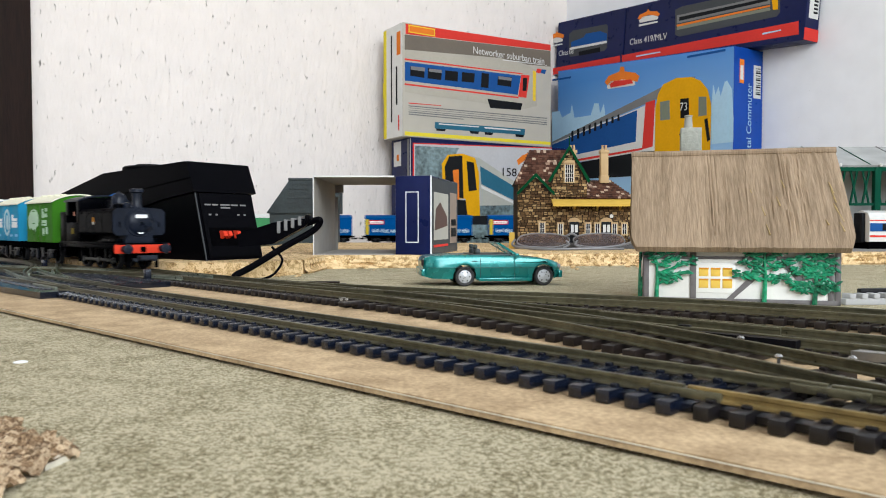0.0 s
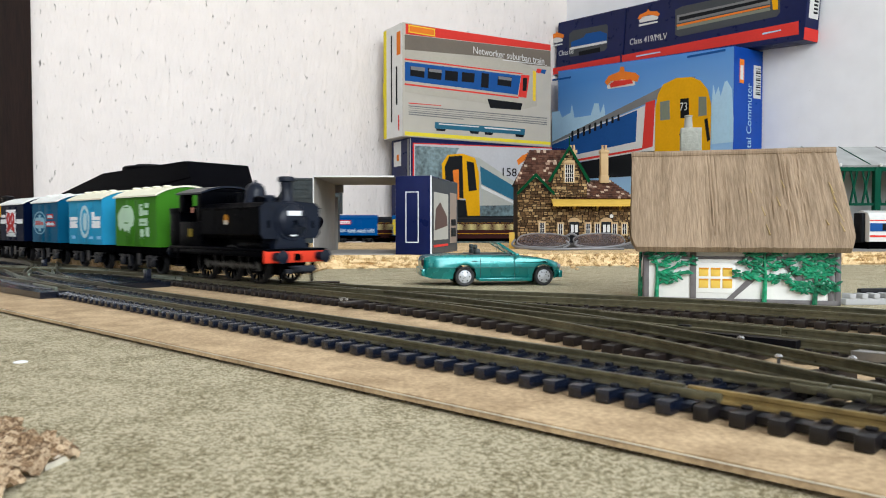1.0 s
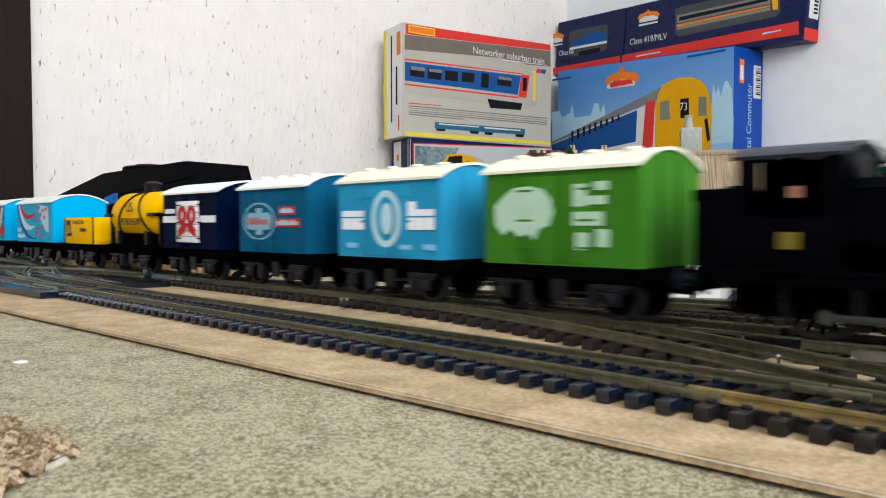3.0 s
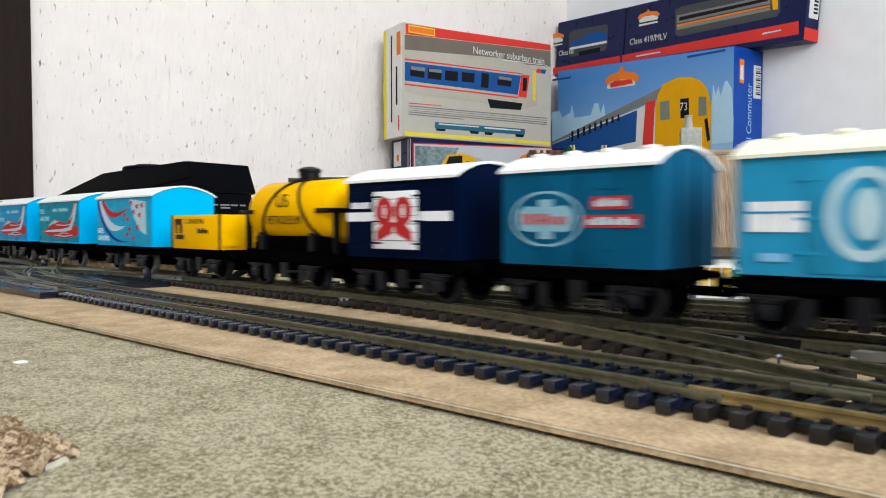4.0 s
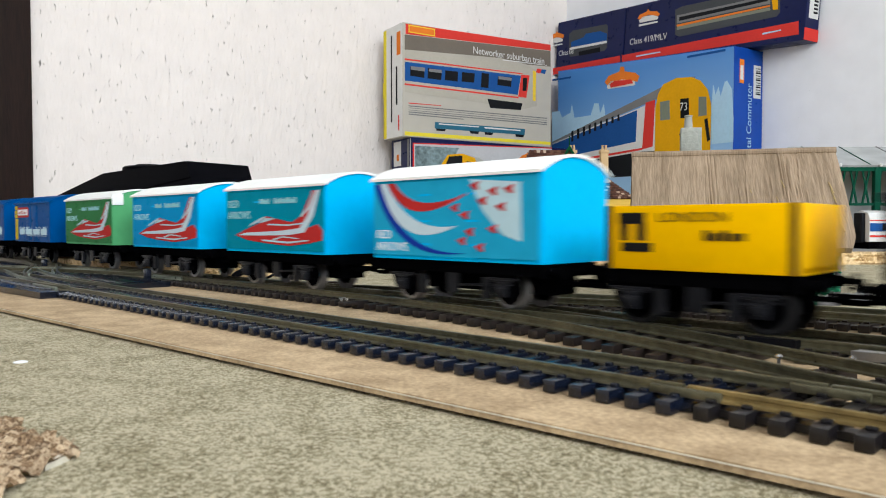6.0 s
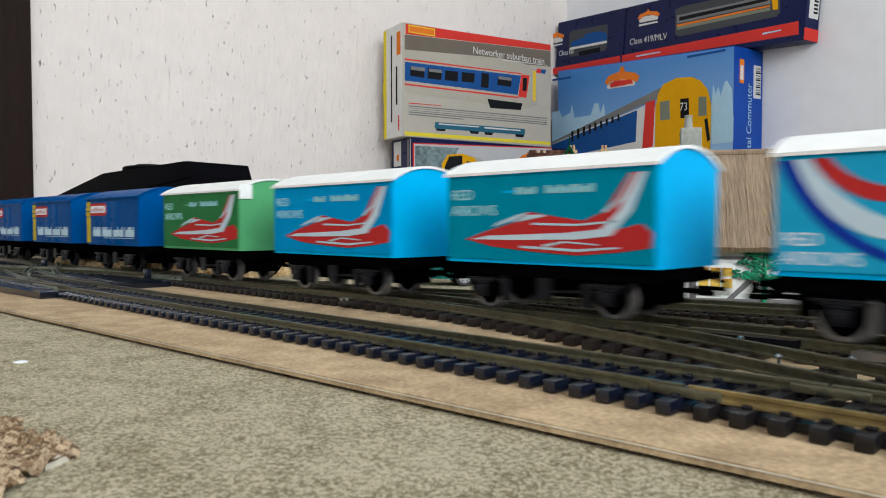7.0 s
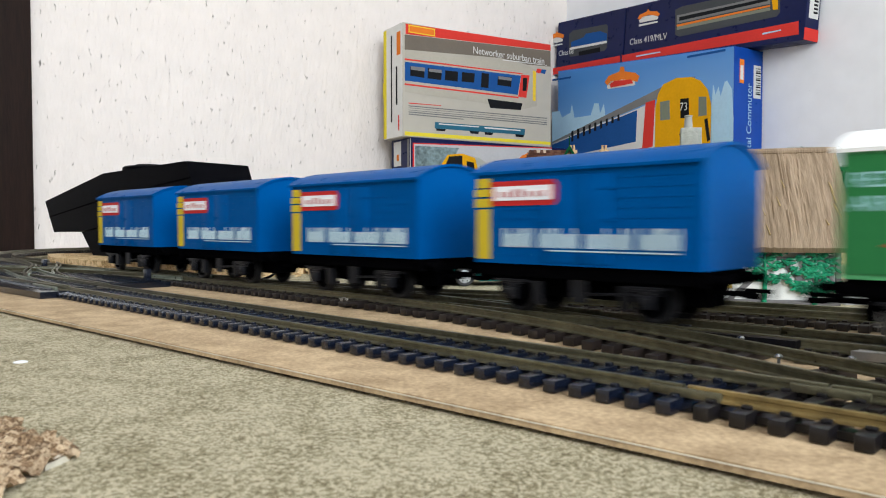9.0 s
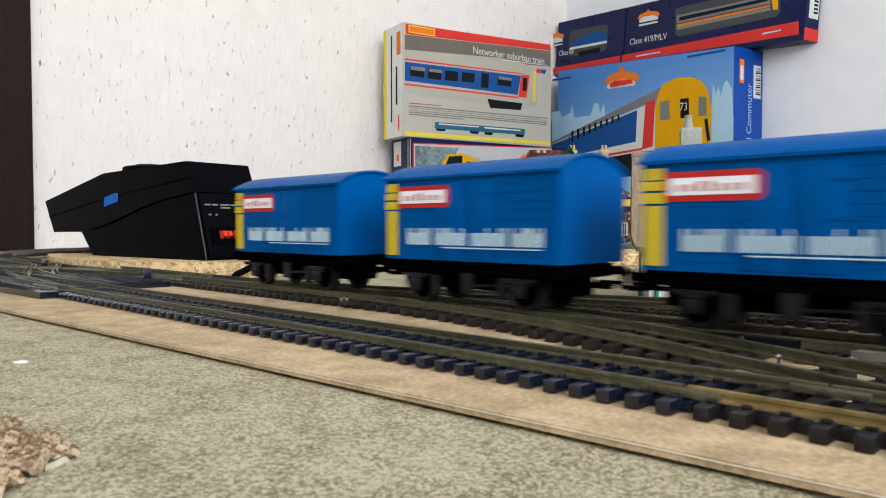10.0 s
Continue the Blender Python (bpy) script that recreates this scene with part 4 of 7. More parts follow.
def sky_van():
    v = short_van("goods_van", "sky blue goods van with oval portrait print and cream roof", 56, SKY1, CREAM_ROOF)
    part("oval_print", ring(-27.5, 29.5, 8, 10.5, 2.4, S_ - 0.22), PRINT, v)
    part("oval_print", flat(oval(-27, 29.5, 3.2, 5.8, 20), S_ - 0.22), PRINT, v)
    for x0, x1 in ((-53, -40), (-16, -2.5)):
        part("lettering_bar", bars(x0, x1, 25.5, 35.5, S_ - 0.2, 3, int(-x0), 0.06), PRINT_W, v)
        part("lettering_bar", bar(x0, x1, 29.9, 30.4, S_ - 0.35), SKY1, v)
    for x in (-50, -20, -8):
        part("lettering_bar", bar(x, x + 6, 18.5, 20.5, S_ - 0.22), BAR_B, v)
    return v


BADGE = paint(0.22, 0.42, 0.52, 0.4)


def petrol_van():
    v = short_van("goods_van", "petrol blue goods van with oval badge and white roof", 53, PETROL, WHITE_ROOF)
    part("badge", ring(-36, 29, 13, 8.4, 0.8, S_ - 0.22), BADGE, v)
    part("badge_band", flat([(-45.5, 25.6), (-41, 25), (-36, 25.8), (-30, 25), (-27, 25.6), (-25.8, 29), (-26.6, 31.6), (-29, 33), (-34, 32.4), (-38, 32.4), (-43, 33), (-46, 31.6), (-46.6, 29)], S_ - 0.22), BADGE, v)
    part("badge_band", boxes((-38.6, S_ - 0.26, 23.0, -33.4, S_ - 0.1, 34.8)), BADGE, v)
    part("lettering_bar", bars(-45, -28, 27.4, 30.6, S_ - 0.36, 8, 4), paint(0.42, 0.12, 0.12, 0.4), v)
    for x0, x1, z0, z1 in ((-20, -8.5, 31.6, 35.2), (-22.5, -5, 26.4, 30)):
        part("lettering_panel", bar(x0, x1, z0, z1, S_ - 0.2), PRINT_R, v)
        part("lettering_bar", bars(x0 + 1, x1 - 1, z0 + 0.8, z1 - 0.6, S_ - 0.34, 6, 9), PRINT, v)
    return v


def widen(ob, x0, k):
    """Stretch a print along its van from x0."""
    for p in ob.data.vertices:
        p.co.x = x0 / 1000 + (p.co.x - x0 / 1000) * k
    return ob


def navy_van():
    v = short_van("goods_van", "navy blue planked goods van with red emblem and white roof", 58, NAVY, WHITE_ROOF, False, True)
    part("band", boxes((-57.5, S_ - 0.2, 28.6, -2.5, S_, 32)), PRINT_W, v)
    part("panel", boxes((-42, S_ - 0.32, 18.5, -18.5, S_, 39.5), bev=0.1), PRINT_W, v, "white square panel")
    e = ring(-36.8, 32.2, 3.4, 5.2, 2.6, S_ - 0.44, n=20)
    for q in (ring(-29.6, 32.2, 3.4, 5.2, 2.6, S_ - 0.44, n=20), flat([(-40, 21), (-34, 24), (-33, 28), (-36, 29), (-40, 25)], S_ - 0.44), flat([(-26, 21), (-32, 24), (-33.4, 28), (-30, 29), (-26.4, 25)], S_ - 0.44)):
        me = bpy.data.meshes.new("tmp")
        q.to_mesh(me)
        q.free()
        e.from_mesh(me)
        bpy.data.meshes.remove(me)
    widen(part("emblem", e, PRINT_R, v, "red looped emblem"), -40.0, 1.38)
    for k in range(1, 7):
        part("plank_line", boxes((-42, S_ - 0.5, 18.5 + 3 * k, -18.5, S_ - 0.3, 18.75 + 3 * k)), INK_LINE, v)
    part("lettering_bar", bars(-55, -44, 33.4, 36.6, S_ - 0.2, 5, 11), PRINT_W, v)
    return v


def swoosh(y, pts0, pts1):
    """A tapering printed band between two arcs of points (x, z)."""
    return flat([*pts0, *reversed(pts1)], y)


def curve_pts(p0, p1, p2, n=16):
    """Points on a quadratic curve."""
    return [((1 - t) ** 2 * p0[0] + 2 * t * (1 - t) * p1[0] + t * t * p2[0], (1 - t) ** 2 * p0[1] + 2 * t * (1 - t) * p1[1] + t * t * p2[1]) for t in (i / n for i in range(n + 1))]


def display_van():
    v = long_van("goods_van", "cyan goods van with red, white and blue swoosh print", CYAN, WHITE_ROOF)
    y = S_ - 0.3
    part("print_panel", bar(-76.4, -0.7, 16.5, 42.6, S_ - 0.18), paint(0.015, 0.34, 0.55, 0.3), v)
    part("swoosh", swoosh(y - 0.0, curve_pts((-76, 42), (-66, 13), (-34, 18)), curve_pts((-73, 42.2), (-63, 16), (-34, 18))), paint(0.01, 0.04, 0.3), v, "dark blue swoosh")
    part("swoosh", swoosh(y - 0.0, curve_pts((-73, 42.2), (-64, 16), (-38, 27)), curve_pts((-70, 42.2), (-60, 24), (-38, 27))), PRINT_SOFT, v, "white swoosh")
    part("swoosh", swoosh(y - 0.0, curve_pts((-69.5, 42.2), (-60, 24), (-33, 38)), curve_pts((-66, 42.2), (-57, 30), (-33, 38))), PRINT_R, v, "red swoosh")
    part("print_panel", flat([(-33, 42.2), (-14, 40.5), (-13.5, 22), (-20, 24), (-28, 32)], y + 0.05), PRINT, v, "pale smoke print")
    for x, z in ((-31, 40), (-24, 38), (-18, 38.5), (-28, 35), (-21, 33), (-35, 30.5), (-39, 33), (-33, 25), (-24, 26), (-36, 22), (-29, 20)):
        part("aircraft_print", flat([(x - 2, z + 0.2), (x + 0.4, z - 1.4), (x + 1.6, z - 1.4), (x + 1.2, z), (x + 2, z + 1.5), (x + 0.6, z + 1.2)], y - 0.15), PRINT_R, v)
    for o in v.children:
        if o.name.startswith(("swoosh", "aircraft_print")) or o.get("label") == "pale smoke print":
            widen(o, -76.0, 1.1)
    lettering(v, "RED", -75, 22.4, y, 4.4, 1.0, PRINT_W)
    lettering(v, "ARROWS", -75, 18.0, y, 4.4, 0.9, PRINT_W)
    return v


def jet_van(label, mat, base):
    v = long_van("goods_van", label, mat, WHITE_ROOF)
    if base:
        part("print_panel", bar(-76.4, -0.7, 16.4, 42.6, S_ - 0.18), base, v)
    y = S_ - 0.34
    part("jet_print", flat([(-68, 22.6), (-58, 20.4), (-45, 19.2), (-30, 18.4), (-18, 19.6), (-9.5, 21), (-9, 25), (-12, 27.6), (-20, 25.5), (-16, 29.5), (-11.5, 41.5), (-15, 41.5), (-22, 31), (-28, 28.4), (-36, 29.6), (-45, 31.2), (-51, 27.8), (-60, 25.4)], y), PRINT_R, v, "red and white jet aircraft print")
    part("jet_stripe", flat([(-66, 22.6), (-50, 22.6), (-30, 23.0), (-20, 24.2), (-14.4, 31), (-10.6, 41.5), (-12.4, 41.5), (-18, 31), (-23, 26.0), (-34, 24.9), (-50, 24.2), (-60, 23.8)], y - 0.14), PRINT_SOFT, v)
    part("jet_line", flat([(-58, 26.6), (-50, 28.8), (-45, 31.2), (-49, 30.4), (-56, 28)], y - 0.1), PRINT, v)
    part("jet_line", flat([(-48, 20.2), (-30, 19.4), (-18, 20.6), (-18, 21.1), (-30, 20.2), (-48, 20.9)], y - 0.14), PRINT, v)
    part("jet_line", flat([(-44, 27.2), (-30, 26.9), (-18, 28), (-18, 28.5), (-30, 27.5), (-44, 27.9)], y - 0.14), PRINT, v)
    part("jet_line", flat([(-40, 20.6), (-34, 22), (-24, 21.4), (-24, 21.8), (-34, 22.5), (-41, 21.2)], y - 0.14), PRINT, v)
    part("jet_line", flat([(-22, 30.5), (-17, 34), (-13.4, 41.4), (-14, 41.4), (-17.8, 34.6), (-22.6, 31)], y - 0.14), PRINT, v)
    part("jet_canopy", flat([(-50, 28.0), (-40, 29.8), (-40, 30.3), (-46, 30.3)], y - 0.14), PRINT, v)
    lettering(v, "RED", -74.5, 35.4, y, 4.8, 1.05, paint(0.36, 0.66, 0.68))
    lettering(v, "ARROWS", -74.5, 30.2, y, 4.8, 0.95, paint(0.36, 0.66, 0.68))
    part("lettering_bar", bars(-50, -43, 36.6, 38.8, y, 4, 7, 0.18), paint(0.25, 0.52, 0.55), v)
    part("lettering_bar", bars(-40, -25, 36.6, 39.0, y, 8, 8, 0.18), paint(0.25, 0.52, 0.55), v)
    for o in v.children:
        if o.name.startswith(("jet_", "lettering_bar")):
            widen(o, -68.0, 1.13)
    return v


def both_sides(v, length, names):
    """The same print again on the other side of a van."""
    for o in list(v.children):
        if o.name.startswith(names):
            twin = new(o.name.split(".")[0], o.data)
            twin.parent = v
            twin.matrix_local = mm(-length, 5.0, 0, 0, 0, 180) @ o.matrix_local


def blue_van():
    v = long_van("goods_van", "royal blue goods van with yellow strip and white slogan bars", BLUE3, BLUE3, DULL)
    y = S_ - 0.3
    part("yellow_strip", boxes((-75.8, y, 16.4, -70.4, y + 0.3, 32.2), (-76.6, y, 32.8, -70, y + 0.3, 35.6), (-76.6, y, 36.2, -70, y + 0.3, 38.6), (-75.8, y, 39, -70.4, y + 0.3, 42)), paint(0.55, 0.42, 0.03), v, "mustard yellow printed strip")
    part("label_panel", slab([(-70, 33.2), (-46, 33.2), (-44.6, 34.4), (-44.6, 39.6), (-46, 40.8), (-70, 40.8)], "y", y, y + 0.3), PRINT_R, v, "red label panel")
    part("lettering_bar", bar(-68.6, -46.4, 34.8, 39.2, y - 0.1), PRINT_W, v)
    part("lettering_bar", bars(-67, -48, 35.8, 38.2, y - 0.24, 7, 2, 0.5), paint(0.5, 0.2, 0.2), v)
    for x0, x1, n, s in ((-65.3, -53.6, 5, 3), (-51.2, -37, 7, 8), (-34.8, -20, 7, 5), (-18, -5.5, 6, 13)):
        part("lettering_bar", bars(x0, x1, 20.4, 26.2, y, n * 2, s, 0.42), paint(0.50, 0.66, 0.72), v)
    part("lettering_bar", bar(-48, -6, 19.4, 19.8, y), PRINT, v)
    both_sides(v, 77.0, ("yellow_strip", "label_panel", "lettering"))
    return v


green_jet = jet_van("mid green goods van with red jet aircraft print", paint(0.09, 0.36, 0.15, 0.3), GREEN2)
part("roof_patch", boxes((0.1, -16.3, 39.4, 0.7, -9.5, 46.2), bev=0.2), WHITE_ROOF, green_jet, "white paint patch under the roof end")
TRAIN = [(locomotive(), 0.0), (green_van(), 108.5), (sky_van(), 183.3), (petrol_van(), 260.1), (navy_van(), 332.7), (tank_wagon(), 404.0), (open_wagon(), 487.5),
         (display_van(), 560.6), (jet_van("teal goods van with red jet aircraft print and white roof", CYAN, TEAL), 667.3),
         (jet_van("bright blue goods van with red jet aircraft print and white roof", CYAN, BLUE2), 771.6),
         (green_jet, 877.4)]
first_blue = blue_van()
blue_wheels = [r for r in ROLLING if r[0].parent == first_blue]
TRAIN.append((first_blue, 985.6))
for back in (1089.2, 1192.4, 1297.5):
    twin = copy_thing(first_blue, Matrix.Identity(4))
    for kid, src in zip(twin.children, first_blue.children):
        for w, x, r in blue_wheels:
            if w == src:
                ROLLING.append((kid, x, r))
    TRAIN.append((twin, back))

# ---- things behind the tracks ----
INK_RED, INK_YELLOW, INK_ORANGE, INK_WHITE = paint(0.66, 0.05, 0.04, 0.35), paint(0.8, 0.55, 0.05, 0.35), paint(0.75, 0.2, 0.03, 0.35), paint(0.66, 0.66, 0.64, 0.35)
INK_BLUE, INK_DARK, INK_GREY, INK_TEAL = paint(0.018, 0.085, 0.28, 0.35), paint(0.015, 0.016, 0.018, 0.35), paint(0.2, 0.2, 0.2, 0.35), paint(0.03, 0.13, 0.2, 0.35)
INK_LEMON, INK_BROWN, INK_SKY, INK_TREE = paint(0.75, 0.62, 0.05, 0.35), paint(0.17, 0.145, 0.12, 0.35), paint(0.5, 0.5, 0.52, 0.35), material("foliage_ink", (0.02, 0.035, 0.035), 0.4, 0, 0.9, 120, 0, 0, (0.12, 0.17, 0.18))
INK_BONE = paint(0.44, 0.41, 0.35, 0.35)
INK_YELLOW2, INK_SILVER, INK_PALE = paint(0.72, 0.36, 0.01, 0.35), paint(0.42, 0.42, 0.38, 0.35), paint(0.4, 0.6, 0.75, 0.35)
INK_GREYGREEN, INK_SMOKE = paint(0.2, 0.22, 0.17, 0.35), paint(0.07, 0.075, 0.08, 0.15)
CARD = material("white_card", (0.70, 0.70, 0.68), 0.55, 0, 0.06, 60, 0.00005, 900)
BEIGE = material("beige_printed_card", (0.46, 0.43, 0.37), 0.42, 0, 0.05, 40, 0.00004, 700)
NAVYCARD = material("navy_gloss_card", (0.006, 0.011, 0.062), 0.3, 0, 0.15, 60, 0.00004, 500, None, 0.15)
BLUECARD = material("royal_blue_card", (0.006, 0.06, 0.34), 0.32, 0, 0.1, 60, 0.00004, 500, None, 0.15)
GREYCARD = material("grey_board_inside", (0.33, 0.31, 0.28), 0.85, 0, 0.08, 90, 0.0001, 600)


def sky_print(name, low, high, h):
    """Printed sky that pales towards the bottom of the box."""
    m = material(name, low, 0.35, 0, 0.03, 60)
    nt = m.node_tree
    b = nt.nodes["Principled BSDF"]
    co, sp, rp = nt.nodes.new("ShaderNodeTexCoord"), nt.nodes.new("ShaderNodeSeparateXYZ"), nt.nodes.new("ShaderNodeMapRange")
    rp.inputs["From Max"].default_value = h
    mix = nt.nodes.new("ShaderNodeMixRGB")
    mix.inputs[1].default_value, mix.inputs[2].default_value = (*low, 1), (*high, 1)
    nt.links.new(co.outputs["Object"], sp.inputs[0])
    nt.links.new(sp.outputs[2], rp.inputs[0])
    nt.links.new(rp.outputs[0], mix.inputs[0])
    nt.links.new(mix.outputs[0], b.inputs["Base Color"])
    return m


SKYPRINT = sky_print("printed_sky", (0.45, 0.68, 0.85), (0.06, 0.24, 0.60), 0.338)


def carton(name, label, w, d, h, m, body, front, side):
    """A card box: shell with softened edges, a printed front sheet and end sheets."""
    t = thing(name, label, "box", m, "model train boxes")
    part("carton", boxes((0, 0, 0, w, d, h), bev=0.9), body, t)
    part("front_sheet", boxes((1, -0.15, 1, w - 1, 0.1, h - 1)), front, t)
    for x in (0, w):
        part("end_sheet", boxes((x - 0.15, 1, 1, x + 0.15, d - 1, h - 1)), side, t)
    part("lid_flap", boxes((2, 1, h - 0.1, w - 2, d - 2, h + 0.25)), body, t)
    return t


suburban = carton("train_box", "worn beige and red model train box on another box", 352, 74, 206, WL @ mm(-494.7, -112, 200.6), BEIGE, BEIGE, CARD)
diesel = carton("train_box", "navy model train box with diesel unit photograph", 392, 76, 200, WL @ mm(-477, -112, 0), NAVYCARD, NAVYCARD, NAVYCARD)
commuter = carton("train_box", "large blue out-of-square model train box with yellow train front", 440, 78, 338, WR @ mm(62.3, -80, 0), BLUECARD, SKYPRINT, BLUECARD)
coach_box = carton("train_box", "long navy model coach box with clear window", 386, 38, 114, WR @ mm(214, -40, 363.4, 0, 4.6, 0), NAVYCARD, NAVYCARD, NAVYCARD)
shunter_box = carton("train_box", "short navy model shunter box with clear window", 204, 38, 114, WR @ mm(8, -40, 380, 0, 4.6, 0), NAVYCARD, NAVYCARD, NAVYCARD)
part("header_print", flat([(6, 204), (350, 211), (350, 199), (6, 185)], -0.20), INK_RED, suburban)
part("header_print", flat([(4, 184), (349, 198), (350, 166), (290, 163), (219, 168), (4, 157)], -0.20), INK_BROWN, suburban)
part("brand_patch", flat([(12, 203), (69, 203), (69, 189), (12, 189)], -0.45), INK_YELLOW, suburban)
part("brand_patch", flat([(14, 201), (67, 201), (67, 191), (14, 191)], -0.70), INK_ORANGE, suburban)
part("train_print", flat([(4, 157), (219, 168), (290, 163), (310, 154), (314, 82), (281, 73), (4, 80)], -0.45), INK_BONE, suburban)
part("train_print", flat([(4, 141), (276, 144), (276, 142), (4, 138)], -0.70), INK_RED, suburban)
part("train_print", flat([(4, 135), (272, 139), (264, 100), (4, 101)], -0.70), INK_BLUE, suburban)
part("train_print", flat([(4, 96), (266, 96), (266, 93), (4, 93)], -0.70), INK_RED, suburban)
part("train_print", flat([(15, 128), (46, 129), (45, 110), (15, 111)], -0.95), INK_DARK, suburban)
part("train_print", flat([(53, 129), (84, 129), (82, 110), (52, 110)], -0.95), INK_DARK, suburban)
part("train_print", flat([(91, 129), (120, 130), (119, 111), (90, 111)], -0.95), INK_DARK, suburban)
part("train_print", flat([(129, 130), (159, 131), (157, 113), (128, 112)], -0.95), INK_DARK, suburban)
part("train_print", flat([(214, 132), (249, 133), (247, 114), (213, 114)], -0.95), INK_DARK, suburban)
part("train_print", flat([(16, 128), (46, 129), (46, 122), (16, 122)], -1.20), INK_GREY, suburban)
part("train_print", flat([(55, 128), (83, 129), (83, 123), (55, 123)], -1.20), INK_GREY, suburban)
part("train_print", flat([(215, 132), (248, 132), (248, 126), (216, 126)], -1.20), INK_GREY, suburban)
part("train_print", flat([(175, 134), (193, 134), (191, 106), (173, 106)], -0.95), INK_DARK, suburban)
part("train_print", flat([(273, 141), (294, 142), (286, 96), (265, 96)], -0.95), INK_RED, suburban)
part("train_print", flat([(277, 135), (288, 136), (286, 110), (276, 109)], -1.20), INK_DARK, suburban)
part("train_print", flat([(303, 153), (311, 151), (310, 91), (303, 92)], -0.95), INK_YELLOW, suburban)
part("train_print", flat([(189, 85), (276, 84), (272, 70), (196, 68)], -0.70), INK_DARK, suburban)
part("small_train_print", flat([(69, 31), (284, 33), (282, 21), (68, 19)], -0.45), INK_TEAL, suburban)
part("small_train_print", flat([(77, 29), (169, 30), (169, 28), (77, 27)], -0.70), INK_WHITE, suburban)
part("small_train_print", flat([(182, 30), (271, 30), (271, 28), (182, 27)], -0.70), INK_WHITE, suburban)
part("small_train_print", flat([(71, 19), (92, 19), (91, 15), (72, 15)], -0.70), INK_DARK, suburban)
part("small_train_print", flat([(147, 20), (169, 20), (167, 15), (149, 15)], -0.70), INK_DARK, suburban)
part("small_train_print", flat([(182, 20), (203, 20), (201, 15), (184, 15)], -0.70), INK_DARK, suburban)
part("small_train_print", flat([(258, 21), (281, 21), (279, 16), (260, 16)], -0.70), INK_DARK, suburban)
part("footer_print", flat([(4, 9), (351, 11), (351, 5), (4, 2)], -0.45), INK_LEMON, suburban)
part("flag_print", flat([(314, 158), (326, 158), (322, 149), (311, 150)], -0.45), INK_RED, suburban)
part("flag_print", flat([(326, 158), (339, 158), (335, 149), (323, 150)], -0.45), INK_BLUE, suburban)
part("lettering_bar", flat([(12, 62), (82, 63), (82, 62), (12, 60)], -0.45), INK_RED, suburban)
part("lettering_bar", flat([(12, 57), (341, 60), (341, 58), (12, 55)], -0.45), INK_GREY, suburban)
part("lettering_bar", flat([(12, 53), (341, 55), (341, 54), (12, 52)], -0.45), INK_GREY, suburban)
part("lettering_bar", flat([(12, 49), (341, 51), (341, 49), (12, 48)], -0.45), INK_GREY, suburban)
part("lettering_bar", flat([(12, 46), (341, 47), (341, 45), (12, 44)], -0.45), INK_GREY, suburban)
part("lettering_bar", flat([(12, 42), (133, 42), (133, 40), (12, 40)], -0.45), INK_GREY, suburban)
part("lettering_bar", flat([(226, 166), (340, 168), (340, 167), (226, 164)], -0.70), INK_WHITE, suburban)
part("photo", flat([(4, 189), (337, 199), (338, -2), (4, 2)], -0.20), INK_SKY, diesel)
part("photo_border", flat([(3, 190), (337, 200), (337, 198), (3, 188)], -0.45), INK_RED, diesel)
part("photo_border", flat([(3, 190), (6, 190), (5, 2), (2, 2)], -0.45), INK_RED, diesel)
part("ground_print", flat([(4, 2), (337, 2), (337, 82), (154, 77), (4, 70)], -0.55), INK_TREE, diesel, "dark lineside print")
part("foliage_print", flat([(8, 185), (105, 186), (98, 175), (79, 169), (67, 154), (69, 127), (8, 125)], -0.45), INK_TREE, diesel)
part("train_print", flat([(66, 155), (79, 172), (112, 176), (142, 169), (151, 141), (154, 57), (124, 57), (120, 90), (72, 89), (67, 122)], -0.70), INK_YELLOW2, diesel)
part("train_print", flat([(72, 149), (82, 169), (112, 172), (115, 90), (105, 92), (85, 98), (75, 111)], -0.95), INK_DARK, diesel)
part("train_print", flat([(122, 162), (139, 160), (146, 107), (127, 104)], -0.95), INK_DARK, diesel)
part("train_print", flat([(90, 144), (104, 145), (105, 87), (96, 90)], -1.20), INK_ORANGE, diesel)
part("train_print", flat([(112, 176), (153, 169), (261, 116), (261, 58), (154, 74), (142, 169)], -0.45), INK_SILVER, diesel)
part("train_print", flat([(154, 154), (261, 107), (261, 80), (157, 119)], -0.70), INK_TEAL, diesel)
part("train_print", flat([(157, 117), (261, 78), (261, 73), (157, 111)], -0.95), INK_WHITE, diesel)
part("train_print", flat([(72, 89), (120, 87), (125, 57), (261, 58), (261, 40), (72, 40)], -0.70), INK_DARK, diesel)
part("brand_patch", flat([(244, 169), (257, 179), (271, 185), (287, 183), (287, 174), (264, 170), (249, 160)], -0.70), INK_ORANGE, diesel)
part("skyline_print", flat([(-19, 251), (6, 252), (14, 237), (40, 246), (45, 265), (53, 235), (102, 238), (112, 262), (124, 261), (129, 241), (139, 260), (144, 231), (144, 216), (-18, 185)], -0.45), INK_PALE, commuter)
part("skyline_print", flat([(396, 240), (399, 277), (404, 260), (410, 273), (414, 256), (422, 280), (427, 281), (436, 267), (440, 218), (440, 178), (397, 175)], -0.45), INK_PALE, commuter)
part("train_print", flat([(-18, 185), (169, 244), (277, 278), (321, 294), (363, 294), (322, 258), (278, 261), (-18, 180)], -0.70), INK_GREY, commuter)
part("train_print", flat([(-18, 182), (231, 245), (272, 258), (273, 164), (-18, 133)], -0.70), INK_WHITE, commuter)
part("train_print", flat([(-18, 179), (228, 242), (225, 182), (37, 154), (-18, 149)], -0.95), INK_BLUE, commuter)
part("train_print", flat([(249, 255), (272, 259), (267, 172), (241, 167)], -0.95), INK_RED, commuter)
